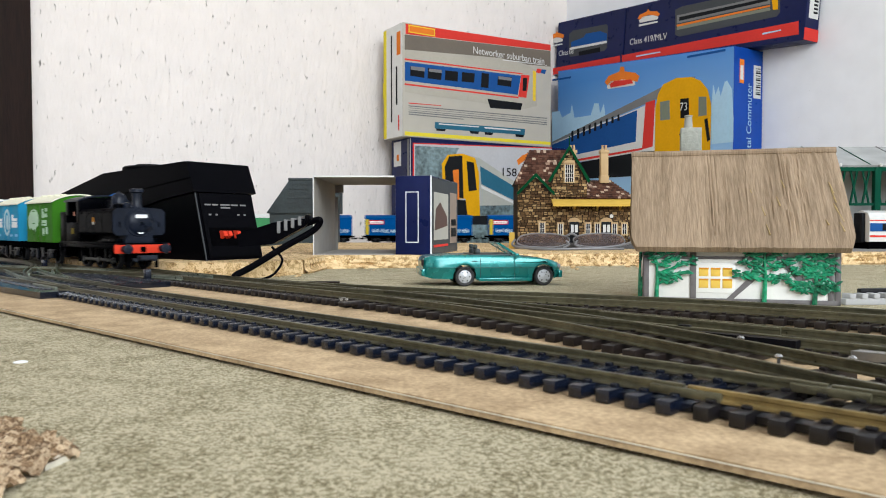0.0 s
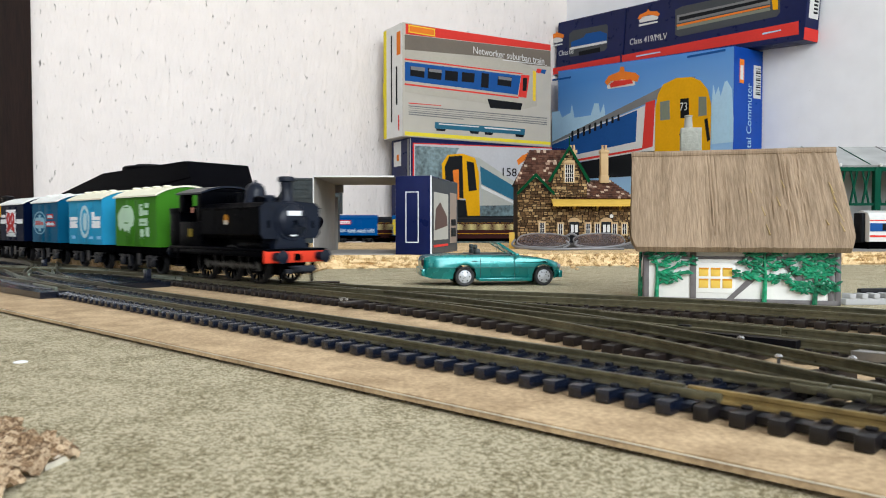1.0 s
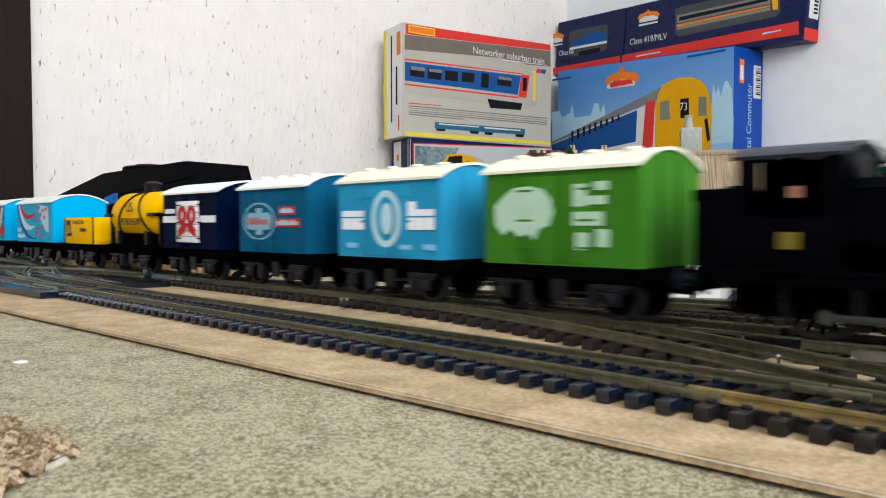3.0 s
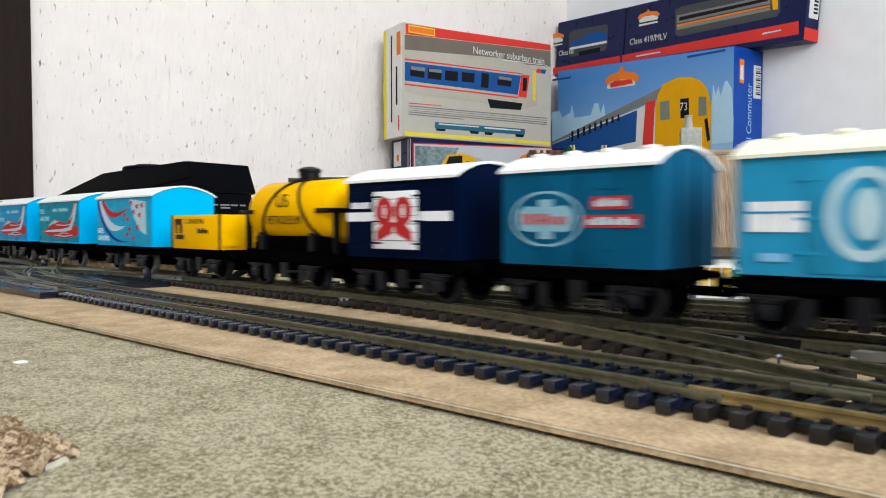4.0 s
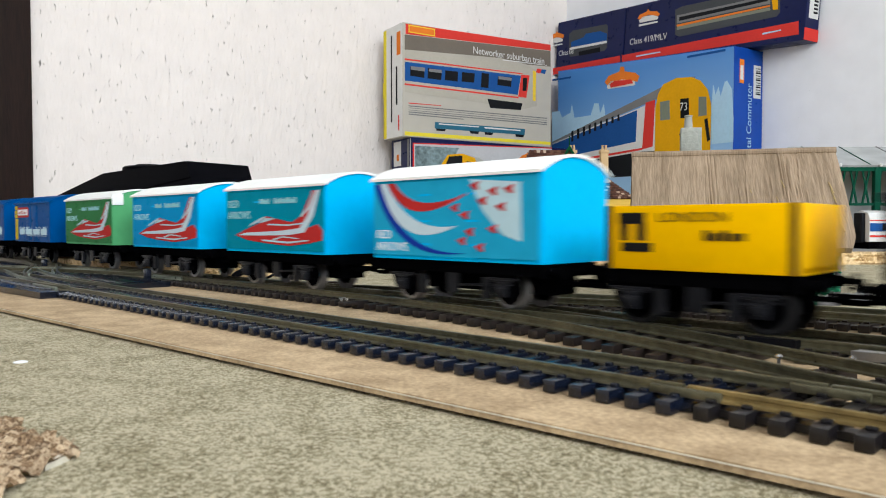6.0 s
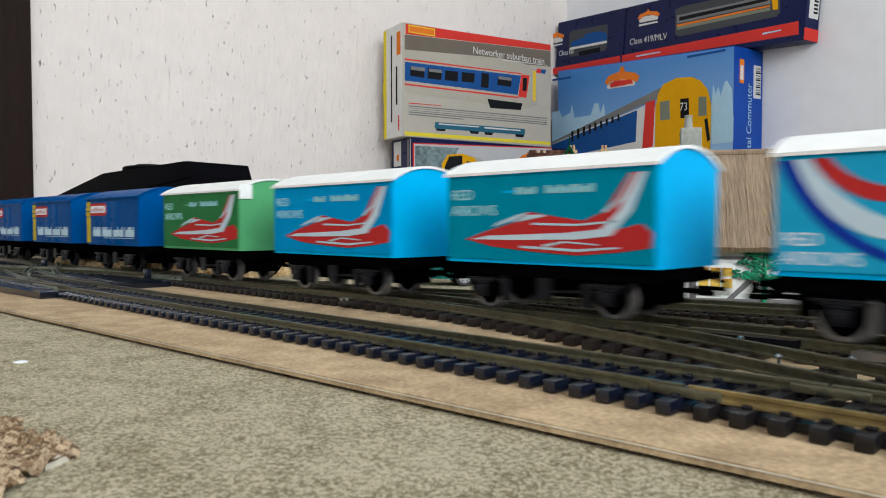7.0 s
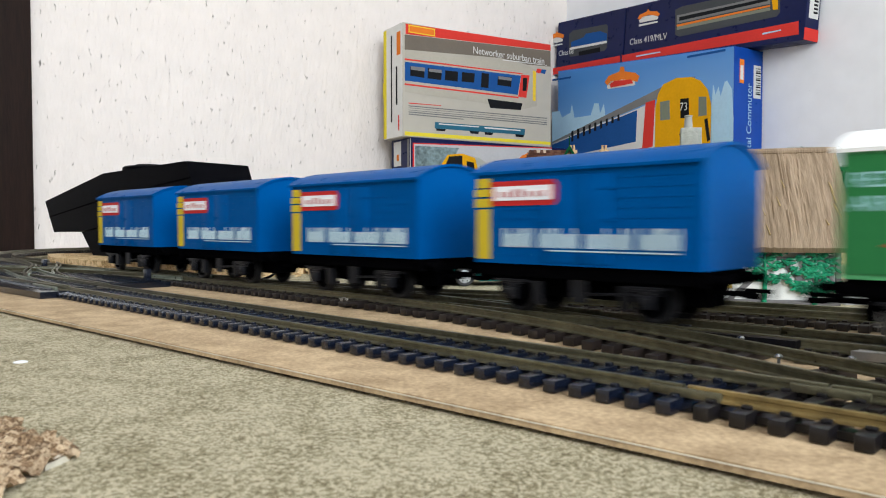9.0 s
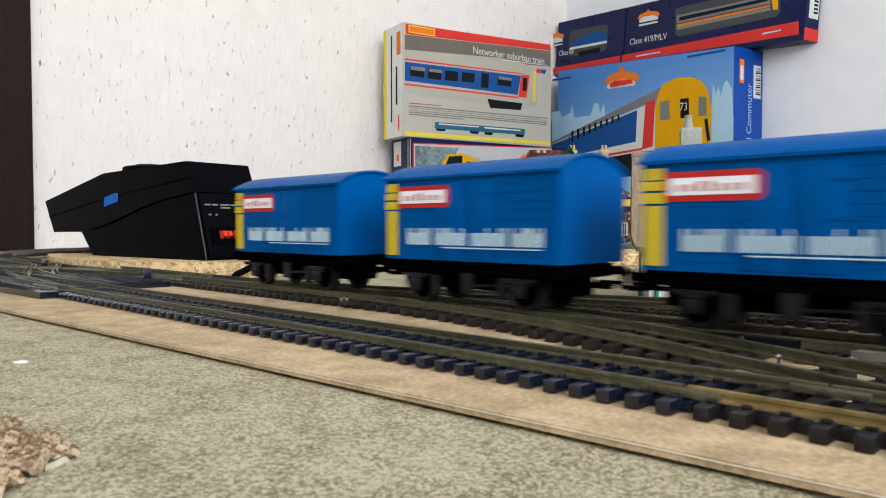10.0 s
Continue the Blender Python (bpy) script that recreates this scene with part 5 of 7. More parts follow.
part("train_print", flat([(-18, 138), (241, 170), (241, 166), (-18, 133)], -0.95), INK_RED, commuter)
part("train_print", flat([(-18, 130), (241, 163), (273, 164), (274, 119), (-18, 101)], -0.95), INK_DARK, commuter)
part("train_print", flat([(272, 163), (273, 244), (279, 269), (291, 286), (321, 295), (353, 294), (373, 286), (388, 270), (396, 244), (395, 162)], -1.20), INK_YELLOW2, commuter)
part("train_print", flat([(284, 254), (306, 256), (307, 221), (285, 220)], -1.45), INK_GREYGREEN, commuter)
part("train_print", flat([(370, 258), (386, 257), (387, 225), (370, 224)], -1.45), INK_GREYGREEN, commuter)
part("train_print", flat([(330, 257), (349, 257), (350, 223), (331, 222)], -1.45), INK_DARK, commuter)
part("train_print", flat([(328, 194), (355, 197), (343, 170)], -1.45), INK_DARK, commuter)
part("train_print", flat([(382, 218), (389, 220), (395, 183), (389, 179)], -1.45), INK_DARK, commuter)
part("brand_patch", flat([(141, 303), (152, 314), (181, 320), (184, 329), (193, 328), (195, 319), (221, 314), (233, 306), (228, 296), (187, 304), (149, 295)], -0.70), INK_ORANGE, commuter)
part("brand_patch", flat([(147, 294), (158, 303), (191, 304), (221, 298), (222, 290), (150, 288)], -0.70), INK_WHITE, commuter)
part("brand_patch", flat([(155, 296), (168, 303), (212, 302), (217, 294), (159, 290)], -0.95), INK_RED, commuter)
part("lettering_bar", flat([(344, 332), (423, 335), (423, 331), (344, 328)], -0.70), INK_BLUE, commuter)
part("lettering_bar", flat([(-18, 322), (42, 323), (42, 319), (-18, 318)], -0.70), INK_BLUE, commuter)
part("train_window", flat([(44, 206), (51, 209), (51, 187), (45, 184)], -1.20), INK_DARK, commuter)
part("train_window", flat([(62, 211), (69, 212), (69, 191), (62, 190)], -1.20), INK_DARK, commuter)
part("train_window", flat([(79, 214), (86, 216), (86, 197), (80, 195)], -1.20), INK_DARK, commuter)
part("train_window", flat([(96, 217), (103, 220), (103, 202), (97, 199)], -1.20), INK_DARK, commuter)
part("train_window", flat([(113, 222), (119, 223), (119, 206), (113, 205)], -1.20), INK_DARK, commuter)
part("train_window", flat([(129, 225), (135, 226), (136, 212), (130, 209)], -1.20), INK_DARK, commuter)
part("train_window", flat([(145, 228), (151, 230), (151, 216), (146, 214)], -1.20), INK_DARK, commuter)
part("train_window", flat([(161, 232), (167, 233), (167, 220), (161, 219)], -1.20), INK_DARK, commuter)
part("train_window", flat([(177, 235), (182, 237), (183, 224), (177, 223)], -1.20), INK_DARK, commuter)
part("red_band", flat([(-5, 20), (375, 31), (377, 10), (-4, 6)], -0.20), INK_RED, coach_box)
part("window", flat([(124, 89), (139, 93), (334, 93), (338, 81), (341, 50), (335, 44), (138, 38), (128, 43)], -0.20), INK_SMOKE, coach_box)
part("coach_model", flat([(129, 78), (320, 81), (322, 67), (130, 63)], -0.45), INK_GREY, coach_box)
part("coach_model", flat([(135, 74), (317, 77), (317, 72), (135, 67)], -0.70), INK_DARK, coach_box)
part("coach_model", flat([(130, 61), (322, 65), (322, 62), (131, 57)], -0.45), INK_ORANGE, coach_box)
part("coach_model", flat([(131, 57), (322, 61), (323, 56), (131, 51)], -0.45), INK_GREYGREEN, coach_box)
part("coach_model", flat([(321, 88), (334, 86), (337, 55), (328, 56)], -0.70), INK_YELLOW2, coach_box)
part("brand_patch", flat([(31, 87), (36, 94), (54, 97), (57, 102), (62, 96), (79, 94), (88, 87), (84, 84), (58, 90), (37, 84)], -0.45), INK_ORANGE, coach_box)
part("brand_patch", flat([(35, 83), (46, 89), (70, 88), (84, 83), (83, 78), (38, 78)], -0.45), INK_WHITE, coach_box)
part("lettering_bar", flat([(36, 75), (83, 75), (84, 72), (36, 71)], -0.45), INK_WHITE, coach_box)
part("lettering_bar", flat([(312, 21), (345, 22), (346, 20), (312, 18)], -0.45), INK_PALE, coach_box)
part("lettering_bar", flat([(34, 15), (95, 16), (95, 14), (34, 12)], -0.45), INK_PALE, coach_box)
part("red_band", flat([(-44, 14), (197, 20), (198, 7), (-43, -1)], -0.20), INK_RED, shunter_box)
part("window", flat([(39, 85), (50, 90), (152, 89), (157, 84), (158, 40), (150, 35), (47, 34), (40, 41)], -0.20), INK_SMOKE, shunter_box)
part("loco_model", flat([(47, 66), (86, 71), (92, 78), (136, 77), (156, 69), (156, 54), (48, 55)], -0.45), INK_BLUE, shunter_box)
part("loco_model", flat([(43, 54), (157, 55), (157, 50), (44, 49)], -0.70), INK_WHITE, shunter_box)
part("loco_model", flat([(73, 42), (138, 44), (139, 34), (74, 33)], -0.45), INK_DARK, shunter_box)
part("brand_patch", flat([(-33, 80), (-22, 91), (-6, 92), (-4, 97), (2, 92), (23, 85), (20, 78), (-5, 83), (-25, 78)], -0.45), INK_ORANGE, shunter_box)
part("brand_patch", flat([(-26, 75), (-17, 82), (8, 81), (19, 76), (18, 71), (-24, 70)], -0.45), INK_WHITE, shunter_box)
part("lettering_bar", flat([(-25, 67), (18, 67), (19, 64), (-25, 64)], -0.45), INK_WHITE, shunter_box)
lettering(suburban, "Networker suburban train", 154, 169, -0.8, 19, 0.88, INK_WHITE)
lettering(diesel, "158", 203, 137, -1.6, 23, 1.2, INK_DARK)
lettering(coach_box, "Class 419/MLV", 14, 38, -0.8, 17, 0.92, INK_WHITE)
lettering(shunter_box, "Class 08", 8, 40, -0.8, 16, 0.9, INK_WHITE)
lettering(commuter, "73", 329, 236, -1.8, 20, 0.9, INK_WHITE)


def end_art(parent, x, k, d, rows):
    """Print on an end sheet; rows of y0, y1, z0, z1, material."""
    for i, (y0, y1, z0, z1, mat) in enumerate(rows):
        part("end_print", boxes((x - 0.1, y0, z0, x + k * (0.4 + 0.1 * i), y1, z1)), mat, parent)


end_art(suburban, 0, -1, 74, [(8, 22, 150, 192, INK_ORANGE), (62, 73, 2, 204, INK_LEMON), (40, 44, 30, 190, INK_DARK), (20, 25, 60, 130, INK_DARK), (13, 16, 12, 40, INK_RED), (70, 75, 78, 108, INK_LEMON)])
end_art(diesel, 0, -1, 76, [(38, 66, 150, 196, INK_WHITE), (8, 14, 20, 198, INK_GREY), (2, 4, 4, 198, INK_WHITE), (46, 54, 160, 172, INK_ORANGE)])
end_art(commuter, 440, 1, 78, [(14, 26, 278, 318, INK_ORANGE), (16, 24, 284, 308, INK_WHITE), (52, 72, 256, 312, INK_WHITE)])
for i in range(12):
    part("barcode", boxes((440.2, 58, 262 + i * 4, 441.2, 70, 262 + i * 4 + (1.2 if i % 3 else 2.6))), INK_DARK, commuter)
word = lettering(commuter, "tal Commuter", 0, 0, 0, 19, 0.95, INK_PALE)
word.matrix_local = mm(441, 46, 170, 0, 0, 90) @ mm(0, 0, 0, 90, 0, 0) @ mm(0, 0, 0, 0, 0, 90)
end_art(coach_box, 386, 1, 38, [(8, 34, 36, 112, INK_WHITE), (0, 38, 1, 20, INK_RED)])
for i in range(10):
    part("barcode", boxes((386.4, 20, 44 + i * 6, 387.2, 30, 47 + i * 6)), INK_DARK, coach_box)


def squash(t, width, k):
    """A carton pushed out of square: its top and base slope while the ends stay upright."""
    seen = set()
    for o in t.children_recursive:
        if o.type == "MESH" and o.data.name not in seen:
            seen.add(o.data.name)
            m = o.matrix_basis
            for v in o.data.vertices:
                p = m @ v.co
                p.z += (width / 1000 - p.x) * k
                v.co = m.inverted() @ p


squash(commuter, 440, 0.0805)

# ---- open card sleeve and small upright box ----
sleeve = thing("card_sleeve", "empty open grey card box sleeve on the shelf edge", "box", mm(-106, 600, 14))
part("side_panel", boxes((0, 0, 0, 0.7, 118, 64.5)), GREYCARD, sleeve)
part("top_panel", boxes((0.7, 0, 63.8, 66, 118, 64.5)), GREYCARD, sleeve)
part("base_panel", boxes((0.7, 0, 0, 66, 118, 0.7)), GREYCARD, sleeve)
part("end_flap", boxes((0.7, 117, 0.7, 3.5, 117.7, 52), (0.7, 117, 56, 9, 117.7, 63.8)), GREYCARD, sleeve)
part("rim", boxes((-0.2, -0.3, 63.6, 66, 0.3, 64.9), (-0.3, -0.3, 0, 0.4, 0.3, 64.6)), CARD, sleeve, "pale torn card rim")
upright = thing("loco_box", "upright dark blue locomotive box with white outlined panel", "box", mm(-39.8, 607, 14, 0, 0, -13), "model train boxes")
part("carton", boxes((0.4, 0, 0, 31, 104, 65), bev=0.6), NAVYCARD, upright)
part("outline", boxes((9.2, -0.3, 10, 9.9, 0, 52), (19.6, -0.3, 10, 20.3, 0, 52), (9.9, -0.3, 51.3, 19.6, 0, 52), (9.9, -0.3, 10, 19.6, 0, 10.7)), PRINT_W, upright, "thin white outline")
part("end_sheet", boxes((31, 1, 1, 31.2, 103, 64)), INK_SMOKE, upright)
part("photo", boxes((31.2, 8, 12, 31.4, 62, 52)), INK_SILVER, upright)
part("photo", slab([(10, 20), (58, 24), (56, 32), (30, 44), (14, 38)], "x", 31.2, 31.6), paint(0.12, 0.08, 0.07), upright)
part("photo", boxes((31.2, 70, 8, 31.4, 98, 54)), paint(0.3, 0.24, 0.2), upright)
part("photo", boxes((31.2, 8, 6, 31.4, 62, 8)), INK_RED, upright)
part("barcode", boxes((31.2, 74, 14, 31.6, 94, 22), (31.2, 74, 24, 31.6, 94, 30)), INK_DARK, upright)
part("edge_strip", boxes((30.2, -0.3, 0, 31.4, 0.4, 65)), PRINT_W, upright)

# ---- power controller with cable ----
SATIN = material("satin_black_case", (0.002, 0.002, 0.003), 0.36, 0, 0.15, 200, 0.00004, 3000, None, 0.018)
ctrl = thing("power_controller", "black wedge-shaped model railway power controller with red terminals", "controller", mm(-162, 500, 14, 0, 0, -37))
case = part("lower_case", slab([(0, 0), (-152, 0), (-170, 19), (-150, 20.6), (-130, 24), (-105, 30.2), (-80, 36.6), (-50, 42.4), (-13, 47)], "y", 1, 49), SATIN, ctrl)
lid = part("upper_case", slab([(-213, 18.5), (-228, 45), (-131, 65), (-20, 69), (-11, 47.6), (-50, 43), (-80, 37.2), (-105, 30.8), (-130, 24.6), (-150, 21.2), (-170, 19.6)], "y", -1, 52), SATIN, ctrl)
part("seam", slab([(-221, 31), (-120, 46), (-15, 57), (-15, 57.8), (-120, 46.8), (-221, 31.8)], "y", -1.2, -0.7), CHASSIS, lid)
part("edge_highlight", slab([(0.2, 0), (-0.8, 0), (-13.6, 46.6), (-12.6, 46.8)], "y", 0.8, 1.4), INK_SMOKE, case)
part("knob", lathe([(21, 64), (21, 69.4), (19.4, 70.6), (12, 71), (11, 72.2), (0.5, 72.4)], (-108, 26, 0), "z", 32), SATIN, lid)
part("rocker_switch", slab([(-128, 38.6), (-110, 42.2), (-109, 48.6), (-112, 49), (-127, 46)], "y", -2.4, -0.4), paint(0.02, 0.14, 0.5, 0.3), lid, "blue rocker switch")
panel = part("back_panel", slab([(0.5, 2), (-12.4, 46.4), (-11.6, 46.6), (1.3, 2)], "y", 3, 47), SATIN, ctrl)
part("terminal_recess", slab([(-1.6, 10), (-5.2, 22.5), (-4.4, 22.7), (-0.8, 10)], "y", 6, 44), CHASSIS, panel)
for y in (14, 18.4, 25.6):
    part("terminal", slab([(-3.2, 14.5), (-5.0, 20.6), (0.9, 20.2), (2.2, 17)], "y", y, y + 2.8), RED, panel, "red push terminal")
for y0, y1, z in ((6, 11, 38), (12, 17, 38), (19, 27, 38), (28, 34, 38), (36, 41, 38), (8, 10, 31), (13.5, 15.5, 31), (32, 34, 31), (37.5, 39.5, 31), (19, 27, 36)):
    x = -0.29 * z + 1.5
    part("marking", boxes((x - 0.2, y0, z, x + 0.35, y1, z + 1.3)), INK_GREY, panel)


plug = thing("plug_lead", "black moulded plug and cable running from the controller", "cable", mm(0, 0, 0))
pl = part("plug", slab([(-136, 32), (-134, 24), (-112, 26), (-90, 38), (-88, 43), (-112, 40)], "y", 482, 494), SATIN, plug)
for i in range(5):
    x = -109 + i * 4.6
    part("grip_rib", boxes((x, 481, 33 + i * 1.7, x + 2.2, 495, 41 + i * 1.0), bev=0.3), INK_GREY if i < 4 else SATIN, plug)
part("cable", tube([(-92, 488, 39), (-82, 488, 42), (-86, 488, 35), (-104, 480, 24), (-122, 470, 12), (-132, 464, 6), (-128, 458, 3)], 2.2), SATIN, plug)
part("thin_wire", tube([(-112, 480, 24), (-104, 474, 16), (-108, 466, 7), (-118, 462, 3)], 0.8), SATIN, plug)

# ---- toy car ----
TEALPAINT = material("metallic_teal_lacquer", (0.0, 0.20, 0.19), 0.28, 0.4, 0.06, 120, 0, 0, None, 0.6, coat=0.6)
RUBBER = material("black_rubber", (0.012, 0.012, 0.013), 0.6, 0, 0.2, 500)
TRIM = material("dark_interior_plastic", (0.02, 0.03, 0.03), 0.5)
car = thing("toy_car", "metallic teal open-top toy sports car parked on the board", "toy car", mm(-11.1, 411.8, GZ, 0, 0, 8) @ Matrix.Scale(0.908, 4))


def arch(cx, r, a0, a1, n=10):
    return [(cx + r * math.cos(radians(a0 + (a1 - a0) * i / n)), 6 + r * math.sin(radians(a0 + (a1 - a0) * i / n))) for i in range(n + 1)]


prof = [(1.5, 6), (0.4, 9.5), (0, 15.5), (1.2, 18), (5, 19.2), (20, 19.8), (34, 19.6), (52, 19.2), (62, 18.6), (74, 17.8), (82, 16.4), (87, 14.4), (88.8, 12), (89, 9), (88.2, 5.6), (85.2, 4.6),
        *arch(77.2, 7.4, -10, 190), (68.5, 3.6), (35, 3.6), *arch(26.3, 7.4, -10, 190), (17.5, 4.4), (6, 5)]
bm = slab(prof, "y", 0, 37)
bmesh.ops.bevel(bm, geom=[e for e in bm.edges if e.verts[0].co.y == e.verts[1].co.y and min(e.verts[0].co.z, e.verts[1].co.z) > 8], offset=2.2, segments=3, profile=0.6, affect="EDGES")
for at, no in (((0, 0, 8), (0, 0, 1)), ((0, 0, 11.6), (0, 0, 1)), ((0, 0, 14), (0, 0, 1)), ((0, 0, 16.4), (0, 0, 1)), ((4, 0, 0), (1, 0, 0)), ((9, 0, 0), (1, 0, 0)), ((80, 0, 0), (1, 0, 0)), ((85, 0, 0), (1, 0, 0))):
    bmesh.ops.bisect_plane(bm, geom=[*bm.verts, *bm.edges, *bm.faces], plane_co=at, plane_no=no)
for v in bm.verts:  # sides lean in above and below the belt line, and the plan narrows at both ends
    z, x = v.co.z, v.co.x
    lean = 0.07 * (z - 11.6) + 0.022 * (z - 11.6) ** 2 if z > 11.6 else 0.32 * (11.6 - z)
    lean += 0.05 * max(0, 9 - x) ** 2 + 0.055 * max(0, x - 80) ** 2
    v.co.y = 18.5 + (v.co.y - 18.5) * (1 - lean / 18.5)
shell = part("body", bm, TEALPAINT, car, "", 24)
part("side_line", boxes((3, -0.12, 11.7, 86, 0.2, 11.95)), TRIM, shell)
part("sill", boxes((35, -0.4, 3.2, 69, 0.5, 5.2), bev=0.2), TEALPAINT, shell)
part("door_gap", boxes((36, -0.12, 5, 36.2, 0.3, 18), (58, -0.12, 5, 58.2, 0.3, 17.4), (31, -0.3, 15.6, 34, 0.2, 16.2)), TRIM, shell)
part("bumper", boxes((-0.9, 2, 6.5, 1.5, 35, 11), bev=0.7), TEALPAINT, shell)
part("bumper", boxes((87, 2, 5, 89.8, 35, 9.6), bev=0.7), TEALPAINT, shell)
part("headlamp", boxes((85.6, 2.5, 11.2, 88.6, 8, 13.6), bev=0.4), paint(0.3, 0.32, 0.34, 0.2), shell)
part("rear_lamp", boxes((-0.3, 2.5, 13, 0.6, 10, 16.8), bev=0.2), paint(0.03, 0.02, 0.02, 0.3), shell)
part("cockpit", boxes((30, 4, 18.6, 57, 33, 20.2), bev=0.8), TRIM, shell)
for y in (9.5, 24.5):
    st = boxes((33.5, y - 4, 19, 37.2, y + 4, 23.4), bev=1.2)
    box(st, 33.2, y - 2.2, 23.2, 35.6, y + 2.2, 26, bev=0.8)
    part("seat", st, TRIM, car)
part("steering_wheel", ring(0, 0, 3.2, 3.2, 0.6, 0), TRIM, car).matrix_local = mm(49, 10, 21.8, 0, 0, 60)
GLASS = bpy.data.materials.new("tinted_clear_plastic")
GLASS.use_nodes = True
gb = GLASS.node_tree.nodes["Principled BSDF"]
gb.inputs["Base Color"].default_value = (0.55, 0.75, 0.74, 1)
gb.inputs["Roughness"].default_value, gb.inputs["Transmission Weight"].default_value, gb.inputs["IOR"].default_value = 0.08, 0.9, 1.3
ws = part("windscreen", slab([(62, 18.4), (61, 18.4), (48, 26.6), (48.8, 27)], "y", 5, 32), GLASS, car)
part("pillar", slab([(63.5, 18.3), (61, 18.3), (47.6, 26.6), (48.6, 27.4)], "y", 3.6, 5.2), TEALPAINT, ws)
part("pillar", slab([(63.5, 18.3), (61, 18.3), (47.6, 26.6), (48.6, 27.4)], "y", 31.8, 33.4), TEALPAINT, ws)
part("header_rail", boxes((47.4, 5, 26.2, 49, 32, 27.3), bev=0.3), TEALPAINT, ws)
part("mirror", boxes((58, -2.2, 18.6, 60.5, 0.8, 20.6), bev=0.6), TEALPAINT, car)
for cx in (26.3, 77.2):
    for y, k in ((1.2, -1), (35.8, 1)):
        w = part("wheel", lathe([(2, y + k * 0.2), (4.2, y + k * 0.3), (5.6, y + k * 0.4), (6.1, y - k * 0.2), (6.1, y - k * 4), (5, y - k * 4.4)], (cx, 0, 6.1), "y", 28), RUBBER, car)
        hub = lathe([(0.4, y + k * 1.0), (1.2, y + k * 0.9), (3.9, y + k * 0.6), (4.2, y + k * 0.25)], (cx, 0, 6.1), "y", 24)
        part("hubcap", hub, paint(0.55, 0.57, 0.6, 0.3, 0.05, 0.6), w, "silver hubcap")
        for i in range(6):
            a = i * math.pi / 3
            px, pz = cx + 2.9 * math.cos(a), 6.1 + 2.9 * math.sin(a)
            part("hub_slot", rods(((px, y + k * 0.6, pz), (px, y + k * 0.95, pz), 0.45), seg=8), TRIM, w)

# ---- thatched cottage ----
THATCH = material("moulded_thatch", (0.225, 0.158, 0.098), 0.7, 0, 0.16, 340, 0.0005, 520, (0.30, 0.22, 0.145), 0.25, (3.0, 0.35, 0.35))
THATCH_Y = material("worn_yellow_patch", (0.36, 0.26, 0.11), 0.7, 0, 0.2, 300)
COTTAGE_W = material("cottage_white", (0.80, 0.80, 0.76), 0.5, 0, 0.05, 150, 0.0001, 700)
TIMBER = material("grey_moulded_timber", (0.13, 0.12, 0.12), 0.6, 0, 0.2, 400, 0.00008, 900)
LEAF = material("painted_green_leaves", (0.003, 0.085, 0.04), 0.25, 0, 0.35, 500, 0.0001, 900, (0.012, 0.26, 0.125))
cottage = thing("cottage", "white half-timbered toy cottage with brown thatched roof", "model house", mm(91.3, 333.2, GZ, 0, 0, -13.5) @ Matrix.Scale(0.908, 4))
CW, CD = 90.0, 52.0
wall = part("wall", boxes((0, 0, 0, CW, CD, 34), bev=0.3), COTTAGE_W, cottage)
part("gable", slab([(0, 34), (CD, 34), (CD / 2, 72)], "x", 0.6, CW - 0.6), COTTAGE_W, cottage)
# thatch: a bent sheet with combed grooves, thick rounded eaves
def thatch(y_e, z_e, y_r, z_r, sign):
    rng = random.Random(5)
    bm = bmesh.new()
    NX, NS = 150, 26
    W0, W1 = -6.0, CW + 4.0
    groove = [rng.uniform(-0.42, 0.42) for _ in range(NX + 1)]
    top, low = [], []
    for j in range(NS + 1):
        v = j / NS
        rt, rl = [], []
        for i in range(NX + 1):
            u = i / NX
            x = W0 + (W1 - W0) * u
            x += (0.5 - u) * 2.0 * 2.5 * max(0, 1 - v * 7) ** 2 + 1.6 * (v - 0.5) * (1 if u > 0.5 else -0.4) * -abs(u - 0.5) * 2
            y = y_e + (y_r - y_e) * v
            z = z_e + (z_r - z_e) * v + 1.4 * math.sin(math.pi * min(1, v * 1.1)) 
            lump = 0.55 * noise.noise((x * 0.10, v * 2.2, 3)) + groove[min(NX, max(0, i + round(2.2 * noise.noise((x * 0.06, v * 3.4, 6)))))] * max(0.12, (0.15 + 1.1 * u + 0.7 * noise.noise((x * 0.05, v * 1.5, 9))) * min(1, 0.2 + v * 5)) + 0.3 * noise.noise((x * 0.5, v * 9, 1))
            if j == 0:
                z += 0.15 * noise.noise((x * 0.3, 0, 0))
            rt.append(bm.verts.new((x, y - sign * 0.55 * lump, z + 0.75 * lump)))
            rl.append(bm.verts.new((x, y + sign * 1.9, z - 2.3)))
        top.append(rt), low.append(rl)
    for j in range(NS):
        for i in range(NX):
            bm.faces.new((top[j][i], top[j][i + 1], top[j + 1][i + 1], top[j + 1][i]))
            bm.faces.new((low[j][i], low[j + 1][i], low[j + 1][i + 1], low[j][i + 1]))
    for i in range(NX):
        bm.faces.new((top[0][i], low[0][i], low[0][i + 1], top[0][i + 1]))
        bm.faces.new((top[NS][i], top[NS][i + 1], low[NS][i + 1], low[NS][i]))
    for j in range(NS):
        bm.faces.new((top[j][0], top[j + 1][0], low[j + 1][0], low[j][0]))
        bm.faces.new((top[j][NX], low[j][NX], low[j + 1][NX], top[j + 1][NX]))
    bmesh.ops.recalc_face_normals(bm, faces=bm.faces)
    return bm


